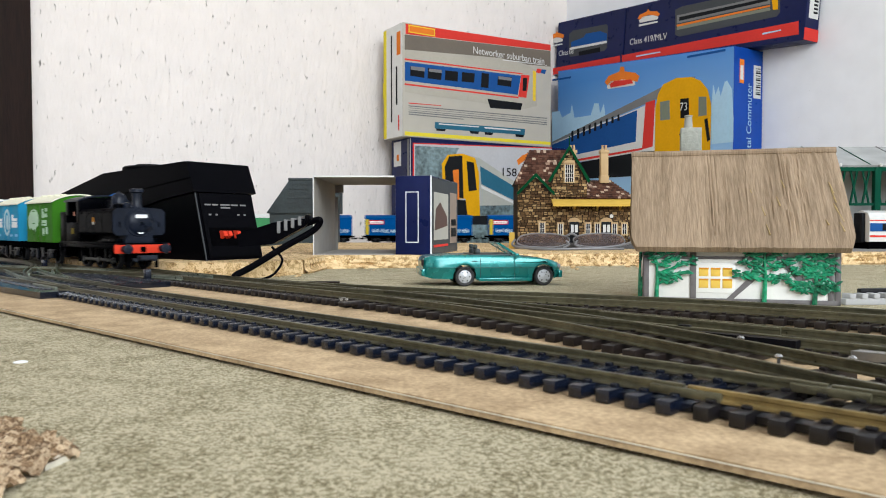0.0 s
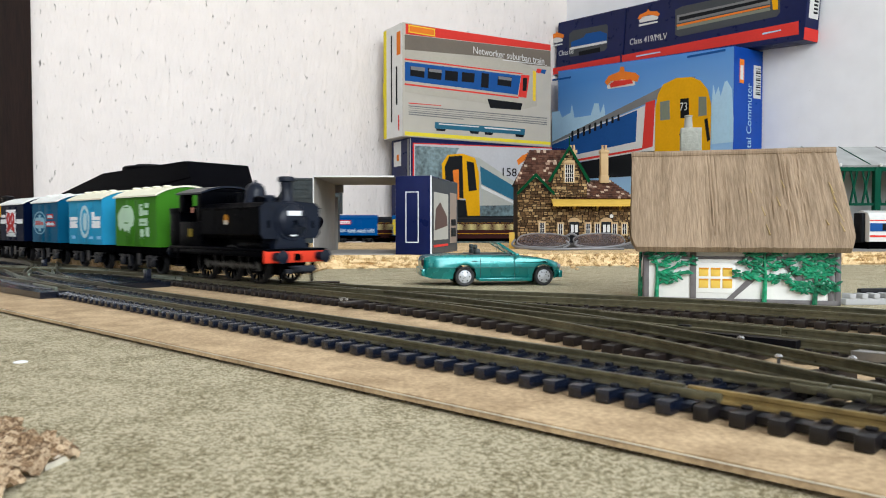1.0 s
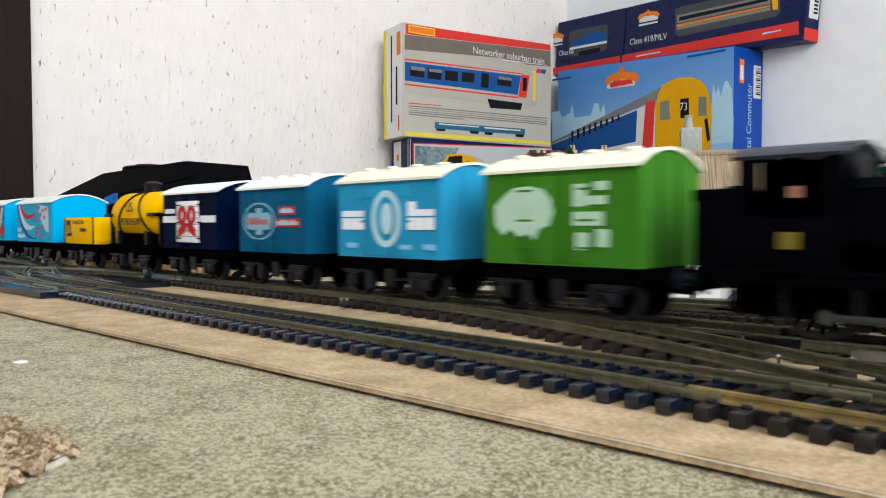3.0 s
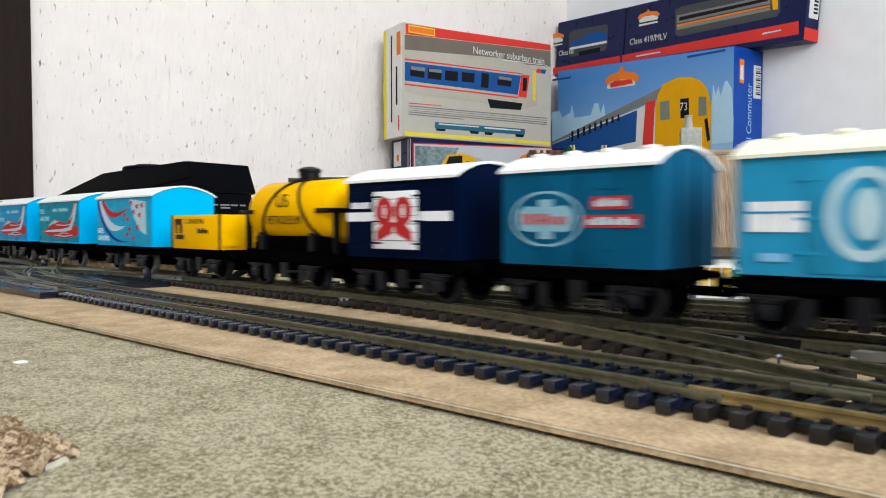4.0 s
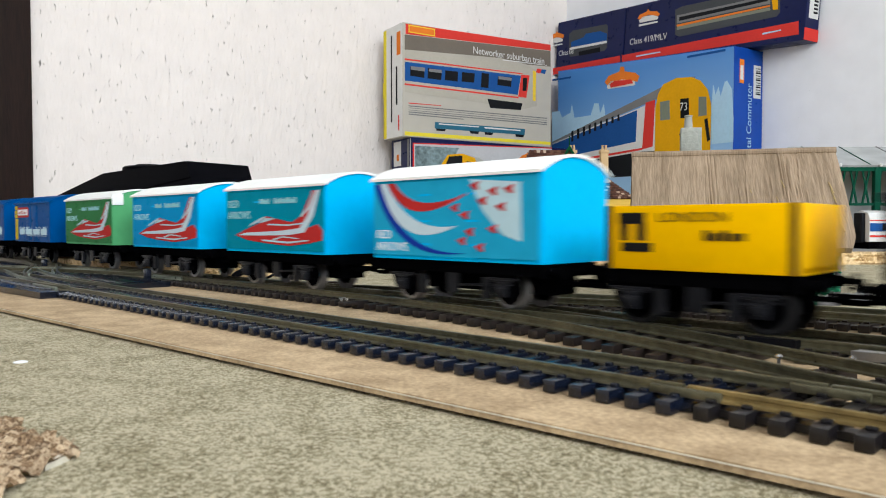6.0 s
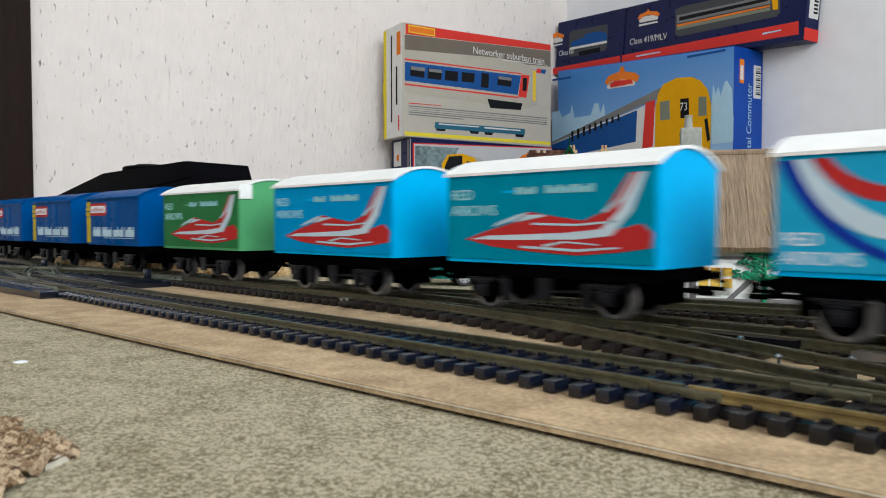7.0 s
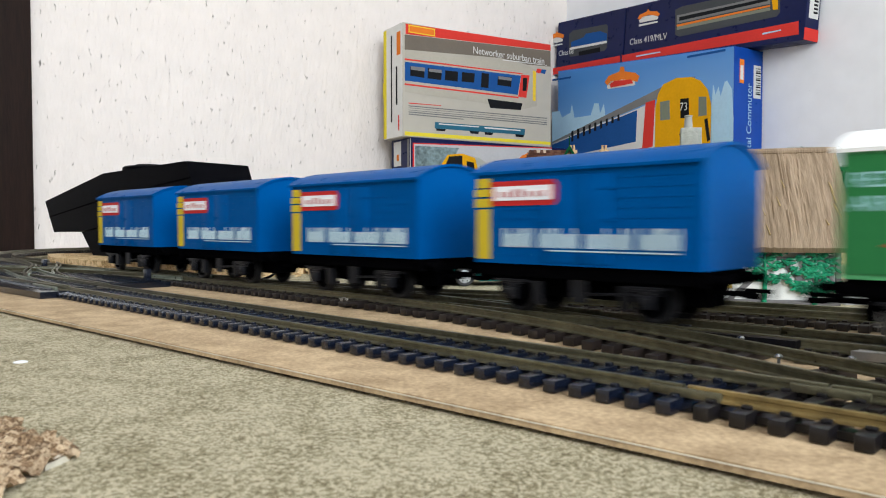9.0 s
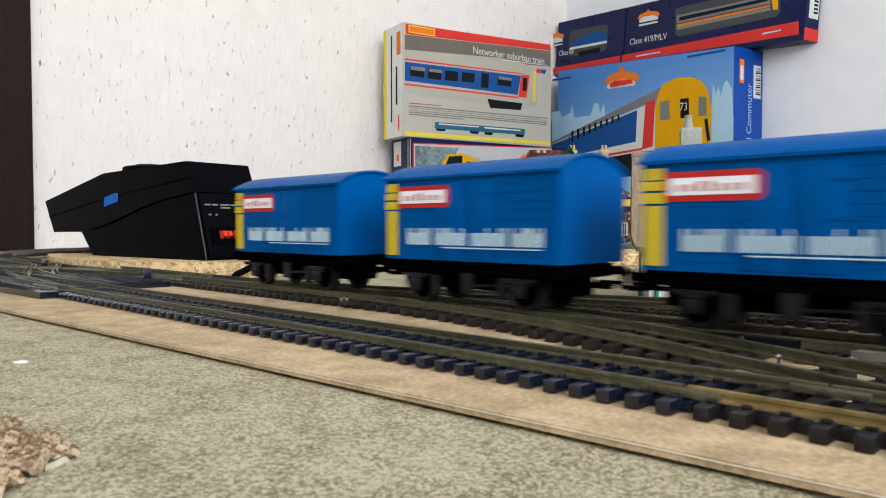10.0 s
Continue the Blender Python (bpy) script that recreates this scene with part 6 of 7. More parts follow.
roof = part("thatched_roof", thatch(-9, 27.6, CD / 2, 76.5, 1), THATCH, cottage, "brown combed thatch roof with yellowed patches", 50)
part("thatched_roof", thatch(CD + 9, 27.6, CD / 2 + 0.2, 76.3, -1), THATCH, cottage, "", 50)
part("ridge", rods(((-6, CD / 2, 75.4), (CW + 3.5, CD / 2, 75.8), 1.9), seg=10), THATCH, roof)
rng = random.Random(8)
for i in range(16):
    v = 0.1 + 0.5 * i / 16
    x = CW + 1.6 - 5.5 * v + rng.uniform(-1, 1) if i % 3 else rng.uniform(50, 84)
    l = rng.uniform(0.04, 0.10)
    p0, p1 = (x, -9 + 35 * v, 27.6 + 49 * v + 1.2), (x - 1.2, -9 + 35 * (v + l), 27.6 + 49 * (v + l) + 1.35)
    part("worn_streak", rods((p0, p1, 0.4, 0.15), seg=6), THATCH_Y, roof)
part("chimney", boxes((19.5, CD / 2 + 4, 70, 30, CD / 2 + 12, 90), bev=0.4), material("grey_stone_block", (0.3, 0.31, 0.27), 0.8, 0, 0.25, 300, 0.0004, 500), cottage, "pale grey stone chimney")
part("chimney_pot", lathe([(2.6, 90), (2.2, 91), (1.9, 96), (2.3, 96.6), (1.6, 97)], (23.5, CD / 2 + 8, 0), "z", 14), paint(0.3, 0.3, 0.27, 0.7), cottage)
for q in ((0, -0.6, 21.6, CW, 0.2, 23.0), (0, -0.6, 0, CW, 0.2, 2.4), (0, -0.6, 0, 2.6, 0.2, 27), (CW - 2.6, -0.6, 0, CW, 0.2, 27), (22, -0.6, 2, 25, 0.2, 25), (84.5, -0.6, 2, 87, 0.2, 24)):
    part("timber", boxes(q, bev=0.25), TIMBER, wall)
part("timber", slab([(39, 2), (42, 2), (52, 11.5), (50, 13.4)], "y", -0.5, 0.1), TIMBER, wall)
part("timber", slab([(62.6, 20.6), (64.6, 22), (74.4, 11.6), (72.6, 9.8)], "y", -0.5, 0.1), TIMBER, wall)
for q in ((-0.4, 0, 0, 0.4, 3, 33), (-0.4, CD - 3, 0, 0.4, CD, 33), (-0.4, 0, 22, 0.4, CD, 25), (-0.4, 0, 0, 0.4, CD, 2.4), (-0.4, 24, 2, 0.4, 27, 22)):
    part("timber", boxes(q, bev=0.2), TIMBER, wall)
win = part("window", boxes((24.8, -0.4, 5.0, 43.0, 0.2, 19.6), bev=0.3), COTTAGE_W, wall)
PANE = paint(0.75, 0.50, 0.10, 0.3)
for i in range(3):
    for z0, z1 in ((7.4, 12.0), (13.2, 17.4)):
        part("pane", boxes((26.2 + 5.5 * i, -0.55, z0, 30.7 + 5.5 * i, -0.2, z1), bev=0.12), PANE, win, "pale yellow window pane")
        part("pane_shade", boxes((26.2 + 5.5 * i, -0.6, z1 - 0.9, 30.7 + 5.5 * i, -0.3, z1)), paint(0.6, 0.27, 0.03, 0.3), win)


def relief_tree(x0, height, limbs, seed):
    """A moulded tree against the cottage wall: trunk, limbs and leaf sprays."""
    rng = random.Random(seed)
    t = part("moulded_tree", rods(((x0, -1.2, 0), (x0 + 0.6, -1.3, height * 0.55), 1.25, 0.9), ((x0 + 0.6, -1.3, height * 0.5), (x0, -1.3, height), 0.9, 0.5), seg=8), LEAF, cottage, "glossy green moulded tree")
    sp = bmesh.new()
    for z0, dx, dz in limbs:
        rod(sp, (x0 + 0.4, -1.3, z0), (x0 + dx, -1.6, z0 + dz), 0.75, 0.4, seg=6)
        for k in range(9):
            q = 0.25 + 0.85 * k / 8
            cx, cz = x0 + dx * q, z0 + dz * q
            for m_ in range(1 + k % 2):
                a = rng.uniform(-0.8, 0.8) + (math.pi if dx < 0 else 0)
                l = rng.uniform(2.6, 4.4)
                m4 = Matrix.Translation((cx + rng.uniform(-1, 1), -1.5 - rng.uniform(0, 0.9), cz + rng.uniform(-1.6, 1.6))) @ pose(0, 0, 0, 0, -math.degrees(a), 0) @ Matrix.Diagonal((l, 1.0, 1.25, 1))
                bmesh.ops.create_icosphere(sp, subdivisions=1, radius=0.62, matrix=m4)
    part("leaf_spray", sp, LEAF, t)


relief_tree(6, 22, [(9, 14, 6), (14, 17, 7), (18, 12, 6), (18, -3, 7), (22, 8, 4), (12, 9, 2)], 1)
relief_tree(56, 25, [(12, 10, 1), (12, -12, 3), (17, -10, 4), (17, 11, 4), (21, -10, 4), (21, 9, 5), (24, -6, 4), (25, 6, 3), (14, 6, -1), (15, -7, 0)], 2)
relief_tree(78.4, 25, [(6, 8, 2), (6, -10, 3), (15, 4, 3), (15, -4, 3), (8, 9, 2), (8, -11, 3), (13, -9, 4), (13, 8, 4), (18, -7, 5), (18, 8, 4), (22, -4, 5), (22, 6, 4), (11, 5, 0), (10, -6, -1), (26, 3, 2)], 3)
part("moulded_tree", rods(((-1.2, 10, 0), (-1.2, 12, 26), 1.4, 0.7), seg=8), LEAF, cottage)
part("shutter", boxes((-0.8, 8, 12, -0.4, 14, 20)), COTTAGE_W, wall)

# ---- stone station building ----
def piece_material(name, stops, rough, grain=900.0):
    """Colour that changes from piece to piece of a joined mesh, with fine grain over it."""
    m = material(name, (0.5, 0.5, 0.5), rough, 0, 0.35, grain, 0.0002, grain, None, 0.15)
    nt = m.node_tree
    b = nt.nodes["Principled BSDF"]
    grey = b.inputs["Base Color"].links[0].from_socket
    geo, ramp, mix = nt.nodes.new("ShaderNodeNewGeometry"), nt.nodes.new("ShaderNodeValToRGB"), nt.nodes.new("ShaderNodeMixRGB")
    e = ramp.color_ramp.elements
    e[0].position, e[0].color = stops[0][0], (*stops[0][1], 1)
    e[1].position, e[1].color = stops[-1][0], (*stops[-1][1], 1)
    for at, colour in stops[1:-1]:
        e.new(at).color = (*colour, 1)
    mix.blend_type, mix.inputs[0].default_value = "OVERLAY", 0.8
    nt.links.new(geo.outputs["Random Per Island"], ramp.inputs[0])
    nt.links.new(ramp.outputs[0], mix.inputs[1])
    nt.links.new(grey, mix.inputs[2])
    nt.links.new(mix.outputs[0], b.inputs["Base Color"])
    return m


MORTAR = material("dark_mortar", (0.018, 0.011, 0.007), 0.85, 0, 0.3, 500, 0.0001, 900, None, 0.1)
STONE = piece_material("brown_rubble_stone", [(0, (0.05, 0.026, 0.01)), (0.35, (0.13, 0.072, 0.028)), (0.7, (0.26, 0.16, 0.066)), (1, (0.42, 0.29, 0.14))], 0.7)
SLATES = piece_material("brown_slates", [(0, (0.045, 0.018, 0.012)), (0.5, (0.085, 0.036, 0.022)), (0.88, (0.13, 0.062, 0.04)), (0.93, (0.42, 0.30, 0.22)), (1, (0.5, 0.4, 0.3))], 0.6)
GREENTRIM, CREAMTRIM, CANOPY = paint(0.004, 0.055, 0.02), paint(0.5, 0.35, 0.19), paint(0.62, 0.40, 0.08)
station = thing("station_building", "card model station in brown rubble stone with slate roof", "model building", mm(78.6, 776, 14))
sw = part("wall", boxes((0, 0, 0, 122, 44, 54), (0, 0, 54, 57, 44, 68)), MORTAR, station)
GABLES = ([(35, 54), (73, 54), (73, 72), (54, 104), (35, 72)], [(2, 54), (37, 54), (37, 58), (19, 75), (2, 58)])
part("gable_wall", slab(GABLES[0], "y", -3, 4), MORTAR, station)
part("gable_wall", slab(GABLES[1], "y", -2.4, 3), MORTAR, station)


def rubble(x0, x1, z0, z1, y, seed, inside=None):
    """Uneven squared stones of a wall facing -y, each with its own size and depth."""
    rng = random.Random(seed)
    bm = bmesh.new()
    z = z0
    while z < z1 - 1:
        h = min(rng.uniform(2.1, 3.7), z1 - z)
        x = x0 - rng.uniform(0, 2)
        while x < x1:
            w = rng.uniform(2.4, 6.4)
            a, b = max(x, x0) + 0.25, min(x + w, x1) - 0.25
            halves = ((z, z + h),) if rng.random() < 0.75 else ((z, z + h * 0.5), (z + h * 0.5, z + h))
            for c, d in halves:
                if b - a > 0.7 and (inside is None or inside((a + b) / 2, (c + d) / 2)):
                    out = y - rng.uniform(0.25, 0.75)
                    q = [(a + rng.uniform(0, 0.4), c + 0.2 + rng.uniform(0, 0.25)), (b - rng.uniform(0, 0.4), c + 0.2 + rng.uniform(0, 0.25)),
                         (b - rng.uniform(0, 0.4), d - 0.15 - rng.uniform(0, 0.25)), (a + rng.uniform(0, 0.4), d - 0.15 - rng.uniform(0, 0.25))]
                    prism(bm, q, "y", out, y + 0.1)
            x += w
        z += h
    return bm


def under(peak_x, peak_z, foot, foot_z):
    return lambda x, z: z < peak_z - 1.5 - abs(x - peak_x) * (peak_z - foot_z) / foot


for name_args in ((0, 122, 6, 54, 0.0, 3, None), (0, 36, 54, 68, 0.0, 5, None), (35, 73, 54, 104, -3.0, 7, under(54, 104, 19, 70)), (2, 37, 54, 75, -2.4, 9, under(19, 75, 17, 57))):
    tagged(part("stonework", rubble(*name_args), STONE, sw, smooth=0), kind="stuff")


def slated(x0, x1, r0, r1, y0, z0, y1, z1, seed):
    """Courses of small slates on a slope from the eaves (x0..x1) to the ridge (r0..r1)."""
    rng = random.Random(seed)
    bm = bmesh.new()
    n = int(math.hypot(y1 - y0, z1 - z0) / 3.0)
    for k in range(n):
        v0, v1 = k / n, (k + 1.25) / n
        a, b = x0 + (r0 - x0) * v0, x1 + (r1 - x1) * v0
        x = a - rng.uniform(0, 3)
        while x < b:
            w = rng.uniform(2.6, 4.4)
            p, q = max(x, a), min(x + w, b) - 0.15
            if q - p > 0.5:
                lift = rng.uniform(0.2, 0.5)
                fr = [(y0 + (y1 - y0) * v0 - lift - 0.3, z0 + (z1 - z0) * v0 + lift), (y0 + (y1 - y0) * v1, z0 + (z1 - z0) * v1 + 0.15),
                      (y0 + (y1 - y0) * v1, z0 + (z1 - z0) * v1 - 0.4), (y0 + (y1 - y0) * v0, z0 + (z1 - z0) * v0 - 0.4)]
                prism(bm, fr, "x", p, q)
            x += w
    return bm


def hipped(x0, x1, r0, r1, y0, y1, z0, z1):
    """A roof body whose ridge is shorter than its eaves."""
    bm = bmesh.new()
    ym = (y0 + y1) / 2
    e = [bm.verts.new(p) for p in ((x0, y0, z0), (x1, y0, z0), (x1, y1, z0), (x0, y1, z0), (r0, ym, z1), (r1, ym, z1))]
    for f in ((0, 1, 5, 4), (1, 2, 5), (2, 3, 4, 5), (3, 0, 4), (3, 2, 1, 0)):
        bm.faces.new([e[i] for i in f])
    return bm


high_roof = part("roof", hipped(-2, 58, 16, 58, -2, 46, 67.5, 105), MORTAR, station)
low_roof = part("roof", hipped(56, 123, 57, 102, -2, 46, 52.5, 72.5), MORTAR, station)
tagged(part("slating", slated(-2.5, 58, 15.5, 58, -2, 67.8, 22, 105.3, 4), SLATES, high_roof, smooth=0), kind="stuff")
tagged(part("slating", slated(57, 123.5, 57, 102.5, -2, 52.8, 22, 72.8, 6), SLATES, low_roof, smooth=0), kind="stuff")
for side in (-1, 1):
    part("bargeboard", slab([(54, 108.5), (54, 104), (54 + side * 20, 69), (54 + side * 22.5, 71)], "y", -4.6, -2.6), GREENTRIM, station)
    part("bargeboard", slab([(19, 79.5), (19, 75.5), (19 + side * 19, 56), (19 + side * 20.5, 58.5)], "y", -4, -2.2), GREENTRIM, station)
part("finial", rods(((54, -3.6, 104), (54, -3.6, 118), 0.5), seg=8), GREENTRIM, station)
for x in (61, 95.5):
    ch = part("chimney", boxes((x - 4, 16, 70, x + 4, 24, 104), (x - 4.8, 15.2, 102, x + 4.8, 24.8, 105.5), (x - 4.6, 15.4, 70, x + 4.6, 24.6, 78), bev=0.3), CREAMTRIM, station, "cream stone chimney stack")
    for k in (-1.8, 1.8):
        part("chimney_pot", lathe([(1.5, 105), (1.2, 110), (1.5, 110.6), (1, 111)], (x + k, 20, 0), "z", 10), CREAMTRIM, ch)


def station_window(x, z, w, h, y=-1.0):
    wf = part("window", boxes((x - w / 2 - 1.4, y - 0.5, z - 1.2, x + w / 2 + 1.4, y + 0.3, z + h + 1.6), bev=0.2), CREAMTRIM, station, "cream window surround")
    part("pane", boxes((x - w / 2, y - 0.7, z, x + w / 2, y, z + h)), INK_DARK, wf)
    part("glazing_bar", boxes((x - 0.25, y - 0.95, z, x + 0.25, y - 0.6, z + h)), INK_WHITE, wf)
    part("glazing_bar", boxes((x - w / 2, y - 0.95, z + h * 0.5 - 0.25, x + w / 2, y - 0.6, z + h * 0.5 + 0.25)), INK_WHITE, wf)
    part("window_frame", boxes((x - w / 2, y - 0.9, z, x - w / 2 + 0.5, y - 0.6, z + h), (x + w / 2 - 0.5, y - 0.9, z, x + w / 2, y - 0.6, z + h)), INK_WHITE, wf)


station_window(54, 70, 9, 18, -4.0)
for k in (-1, 1):
    part("glazing_bar", boxes((54 + k * 2.2 - 0.2, -5, 70, 54 + k * 2.2 + 0.2, -4.6, 88), (49.5, -5, 79 + k * 4.5 - 0.2, 58.5, -4.6, 79 + k * 4.5 + 0.2)), INK_WHITE, station)
part("window_arch", slab(oval(54, 88.5, 6.2, 4.6, 14, 0, math.pi), "y", -4.5, -3.6), CREAMTRIM, station)
station_window(26, 15, 5, 12)
for x in (45.5, 74.5, 84.5, 102.5, 113):
    station_window(x, 15, 4.6, 11)
for x in (60, 94):
    dr = part("door", boxes((x - 5, -1.5, 6, x + 5, 0.1, 28), bev=0.2), INK_DARK, station, "dark arched station door")
    part("door_arch", slab(oval(x, 27.5, 6.6, 5, 14, 0, math.pi), "y", -1.3, 0), CREAMTRIM, dr)
    part("door_light", boxes((x - 3.6, -1.8, 17, x - 0.6, -1.4, 25), (x + 0.6, -1.8, 17, x + 3.6, -1.4, 25)), INK_WHITE, dr)
cn = part("canopy", slab([(-14, 44), (-14, 46.6), (1, 52.5), (1, 49)], "x", 36, 122), CANOPY, station, "yellow platform canopy")
for x in (60, 84, 108):
    part("bracket", slab([(0, 40), (0, 47), (-11, 45)], "x", x - 0.6, x + 0.6), CANOPY, cn)
part("platform", boxes((-3, -16, 0, 124, 0, 6), bev=0.3), material("grey_platform", (0.07, 0.07, 0.075), 0.7, 0, 0.2, 300, 0.0002, 600), station, "grey platform edge")
part("clock", lathe([(2.6, -2.6), (2.6, -1.6), (2, -1.5)], (99, 0, 34), "y", 18), INK_DARK, station)
part("clock_face", lathe([(2.0, -2.9), (2.0, -2.6), (0.2, -2.6)], (99, 0, 34), "y", 18), INK_WHITE, station)
part("fence", boxes((-9, -6, 0, -3.5, -5, 17), (-9, -7, 8, -3.5, -6, 10)), CANOPY, station)

# ---- sunglasses lying before the station ----
SMOKE = bpy.data.materials.new("smoked_lens")
SMOKE.use_nodes = True
sb = SMOKE.node_tree.nodes["Principled BSDF"]
sb.inputs["Base Color"].default_value = (0.42, 0.34, 0.35, 1)
sb.inputs["Roughness"].default_value, sb.inputs["Transmission Weight"].default_value = 0.06, 0.9
GREYPL = material("grey_metal_frame", (0.18, 0.18, 0.19), 0.35, 0.4, 0.15, 300)
specs = thing("sunglasses", "grey-framed sunglasses with smoked lenses lying on the shelf", "sunglasses", mm(72, 735, 14, 0, 0, 6))


def lens_outline(cx, k):
    return [(cx + k * x, z) for x, z in ((-26, 8), (-22, 13.5), (-10, 16), (8, 16), (22, 14), (28, 10), (24, 5), (12, 2.6), (-6, 2.6), (-20, 4))]


for cx, k in ((28, 1), (88, -1)):
    o = lens_outline(cx, k)
    part("lens", slab(o, "y", -0.5, 0.5), SMOKE, specs)
    part("lens_rim", tube([(x, 0, z) for x, z in (*o, o[0], o[1])], 0.7, 8, 3), GREYPL, specs)
part("bridge", tube([(52, 0, 13), (58, -2, 16), (64, 0, 13)], 1.2, 8, 6), GREYPL, specs)
part("nose_pad", tube([(52, -1, 9), (55, -3, 5), (49, -3, 2)], 1.0, 8, 6), GREYPL, specs)
part("nose_pad", tube([(64, -1, 9), (61, -3, 5), (67, -3, 2)], 1.0, 8, 6), GREYPL, specs)
part("temple", tube([(0, 0, 10), (-3, -10, 4), (20, -26, 1.2), (60, -30, 1.4), (104, -24, 1.2)], 1.2, 8, 8), GREYPL, specs)
part("temple", tube([(118, 0, 12), (120, -8, 9), (100, -20, 4), (62, -16, 1.3), (16, -16, 1.2)], 1.2, 8, 8), GREYPL, specs)

# ---- slate-roofed building on the far board ----
GREYSLATE = material("grey_green_slates", (0.02, 0.03, 0.032), 0.6, 0, 0.35, 200, 0.0004, 330)
hut = thing("slate_building", "dark grey slate-roofed model engine shed", "model building", mm(-243, 1010, 0, 0, 0, 4))
part("wall", boxes((4, 2, 0, 96, 60, 56)), GREYSLATE, hut)
hr = part("roof", slab([(0, 55), (32, 101), (100, 102), (100, 55)], "y", -2, 62), GREYSLATE, hut)
for k in range(7):
    z = 57 + 6.2 * k
    part("slate_course", boxes((2 + 4.4 * k, -2.8, z, 100, -2, z + 0.9)), GREYSLATE, hr)
part("ridge", boxes((30, -3, 100, 101, 64, 103.5), bev=0.5), GREYSLATE, hut)

# ---- canopy station and coach at the far end of the shelf ----
GREENIRON = paint(0.005, 0.06, 0.035)
GLAZE = material("grey_glazed_roof", (0.27, 0.28, 0.27), 0.35, 0, 0.25, 40, 0.0002, 200, (0.36, 0.37, 0.36), 0.5, (1, 1, 1))
shed = thing("station_canopy", "grey glazed station canopy on green lattice columns", "model building", mm(378, 730, 14))
rf = part("roof", slab([(0, 82), (60, 106), (60, 108.5), (-1, 84)], "x", -8, 260), GLAZE, shed)
for k in range(7):
    part("glazing_bar", slab([(0, 84.2), (60, 108.4), (60, 109.2), (0, 85)], "x", 6 + 40 * k, 7 + 40 * k), GREENIRON if k % 2 else INK_GREY, rf)
for x in (13, 53, 110, 167):
    cl = part("column", boxes((x - 3, -2, 0, x + 3, 4, 82), (x - 5, -3, 28, x + 9, 3, 31), bev=0.4), GREENIRON, shed)
    part("finial", ball(bmesh.new(), (x + 2, -3, 84), 1.6, 1, 1, 1.3, 8), INK_WHITE, cl)
part("girder", boxes((-6, -1, 78, 260, 2, 82), (-6, -1, 44, 260, 2, 46.5)), GREENIRON, shed)
for k in range(18):
    x = 2 + 12 * k
    part("lattice_bar", slab([(x, 46), (x + 1.6, 46), (x + 8, 78), (x + 6.4, 78)], "y", -0.6, 1.2), GREENIRON, shed)
    part("lattice_bar", slab([(x + 6.4, 46), (x + 8, 46), (x + 1.6, 78), (x, 78)], "y", -0.4, 1.0), GREENIRON, shed)
part("back_wall", boxes((-6, 58, 0, 260, 60, 106)), GLAZE, shed)
coach = thing("parked_coach", "white parked coach with blue window band and red stripes", "coach", mm(398, 688, 14))
part("platform", boxes((-30, -6, 0, 240, 34, 2.2)), INK_GREY, coach)
cb = part("body", slab([(0, 9), (0, 31), (3, 36), (14, 38.5), (25, 36), (28, 31), (28, 9)], "x", 2, 240), INK_WHITE, coach)
part("window_band", boxes((2.5, -0.3, 18.6, 240, 0.2, 26.4)), INK_BLUE, cb)
for x in range(14, 230, 26):
    part("window", boxes((x, -0.5, 19.4, x + 9, 0, 25.8), bev=0.1), INK_DARK, cb)
    part("door_line", boxes((x + 13, -0.45, 10, x + 13.5, 0, 30), (x + 20, -0.45, 10, x + 20.5, 0, 30)), INK_DARK, cb)
part("stripe", boxes((2.5, -0.3, 13.2, 240, 0.2, 15), (2.5, -0.3, 28.4, 240, 0.2, 29.4)), INK_RED, cb)
part("gangway", boxes((-1.5, 7, 8, 2.2, 21, 36), bev=0.6), INK_DARK, coach)
part("underframe", boxes((2, 1, 2.2, 240, 27, 9)), CHASSIS, coach)

# ---- passing coaches on the outer loop ----
MAROON, COACHWIN = paint(0.045, 0.014, 0.012), paint(0.55, 0.45, 0.2, 0.3)
COACHES = []


def passing_coach():
    c = thing("passenger_coach", "dark maroon coach with lit cream windows", "coach", None, "passing train")
    b = part("body", slab([(-14, 9), (-14, 36), (-10, 43), (0, 46.5), (10, 43), (14, 36), (14, 9)], "x", -232, 0), MAROON, c)
    part("roof", slab([(-14.5, 36.5), (-10.4, 43.6), (0, 47.2), (10.4, 43.6), (14.5, 36.5), (10, 43), (0, 46.4), (-10, 43)], "x", -233, 1), INK_DARK, c)
    for k in range(9):
        x = -14 - 24 * k
        for y in (-14.3, 14.1):
            part("window", boxes((x - 13, y, 24, x, y + 0.2, 34), bev=0.05), COACHWIN, b, "cream lit window")
    part("lining", boxes((-231, -14.2, 17, -1, -13.8, 17.8), (-231, -14.2, 36, -1, -13.8, 36.8)), INK_YELLOW2, b)
    part("underframe", boxes((-228, -10, 4, -4, 10, 9)), CHASSIS, c)
    for x in (-35, -197):
        bg = part("bogie", boxes((x - 18, -12, 2.5, x + 18, -10, 8), (x - 18, 10, 2.5, x + 18, 12, 8), (x - 4, -12, 3, x + 4, 12, 8)), CHASSIS, c)
        for dx in (-12, 12):
            part("wheelset", rods(((x + dx, -9, 6), (x + dx, -7, 6), 6.0), ((x + dx, 7, 6), (x + dx, 9, 6), 6.0), seg=18), CHASSIS, bg)
    return c


COACHES = [(passing_coach(), 0.0)]
COACHES.append((copy_thing(COACHES[0][0], Matrix.Identity(4)), 240.0))


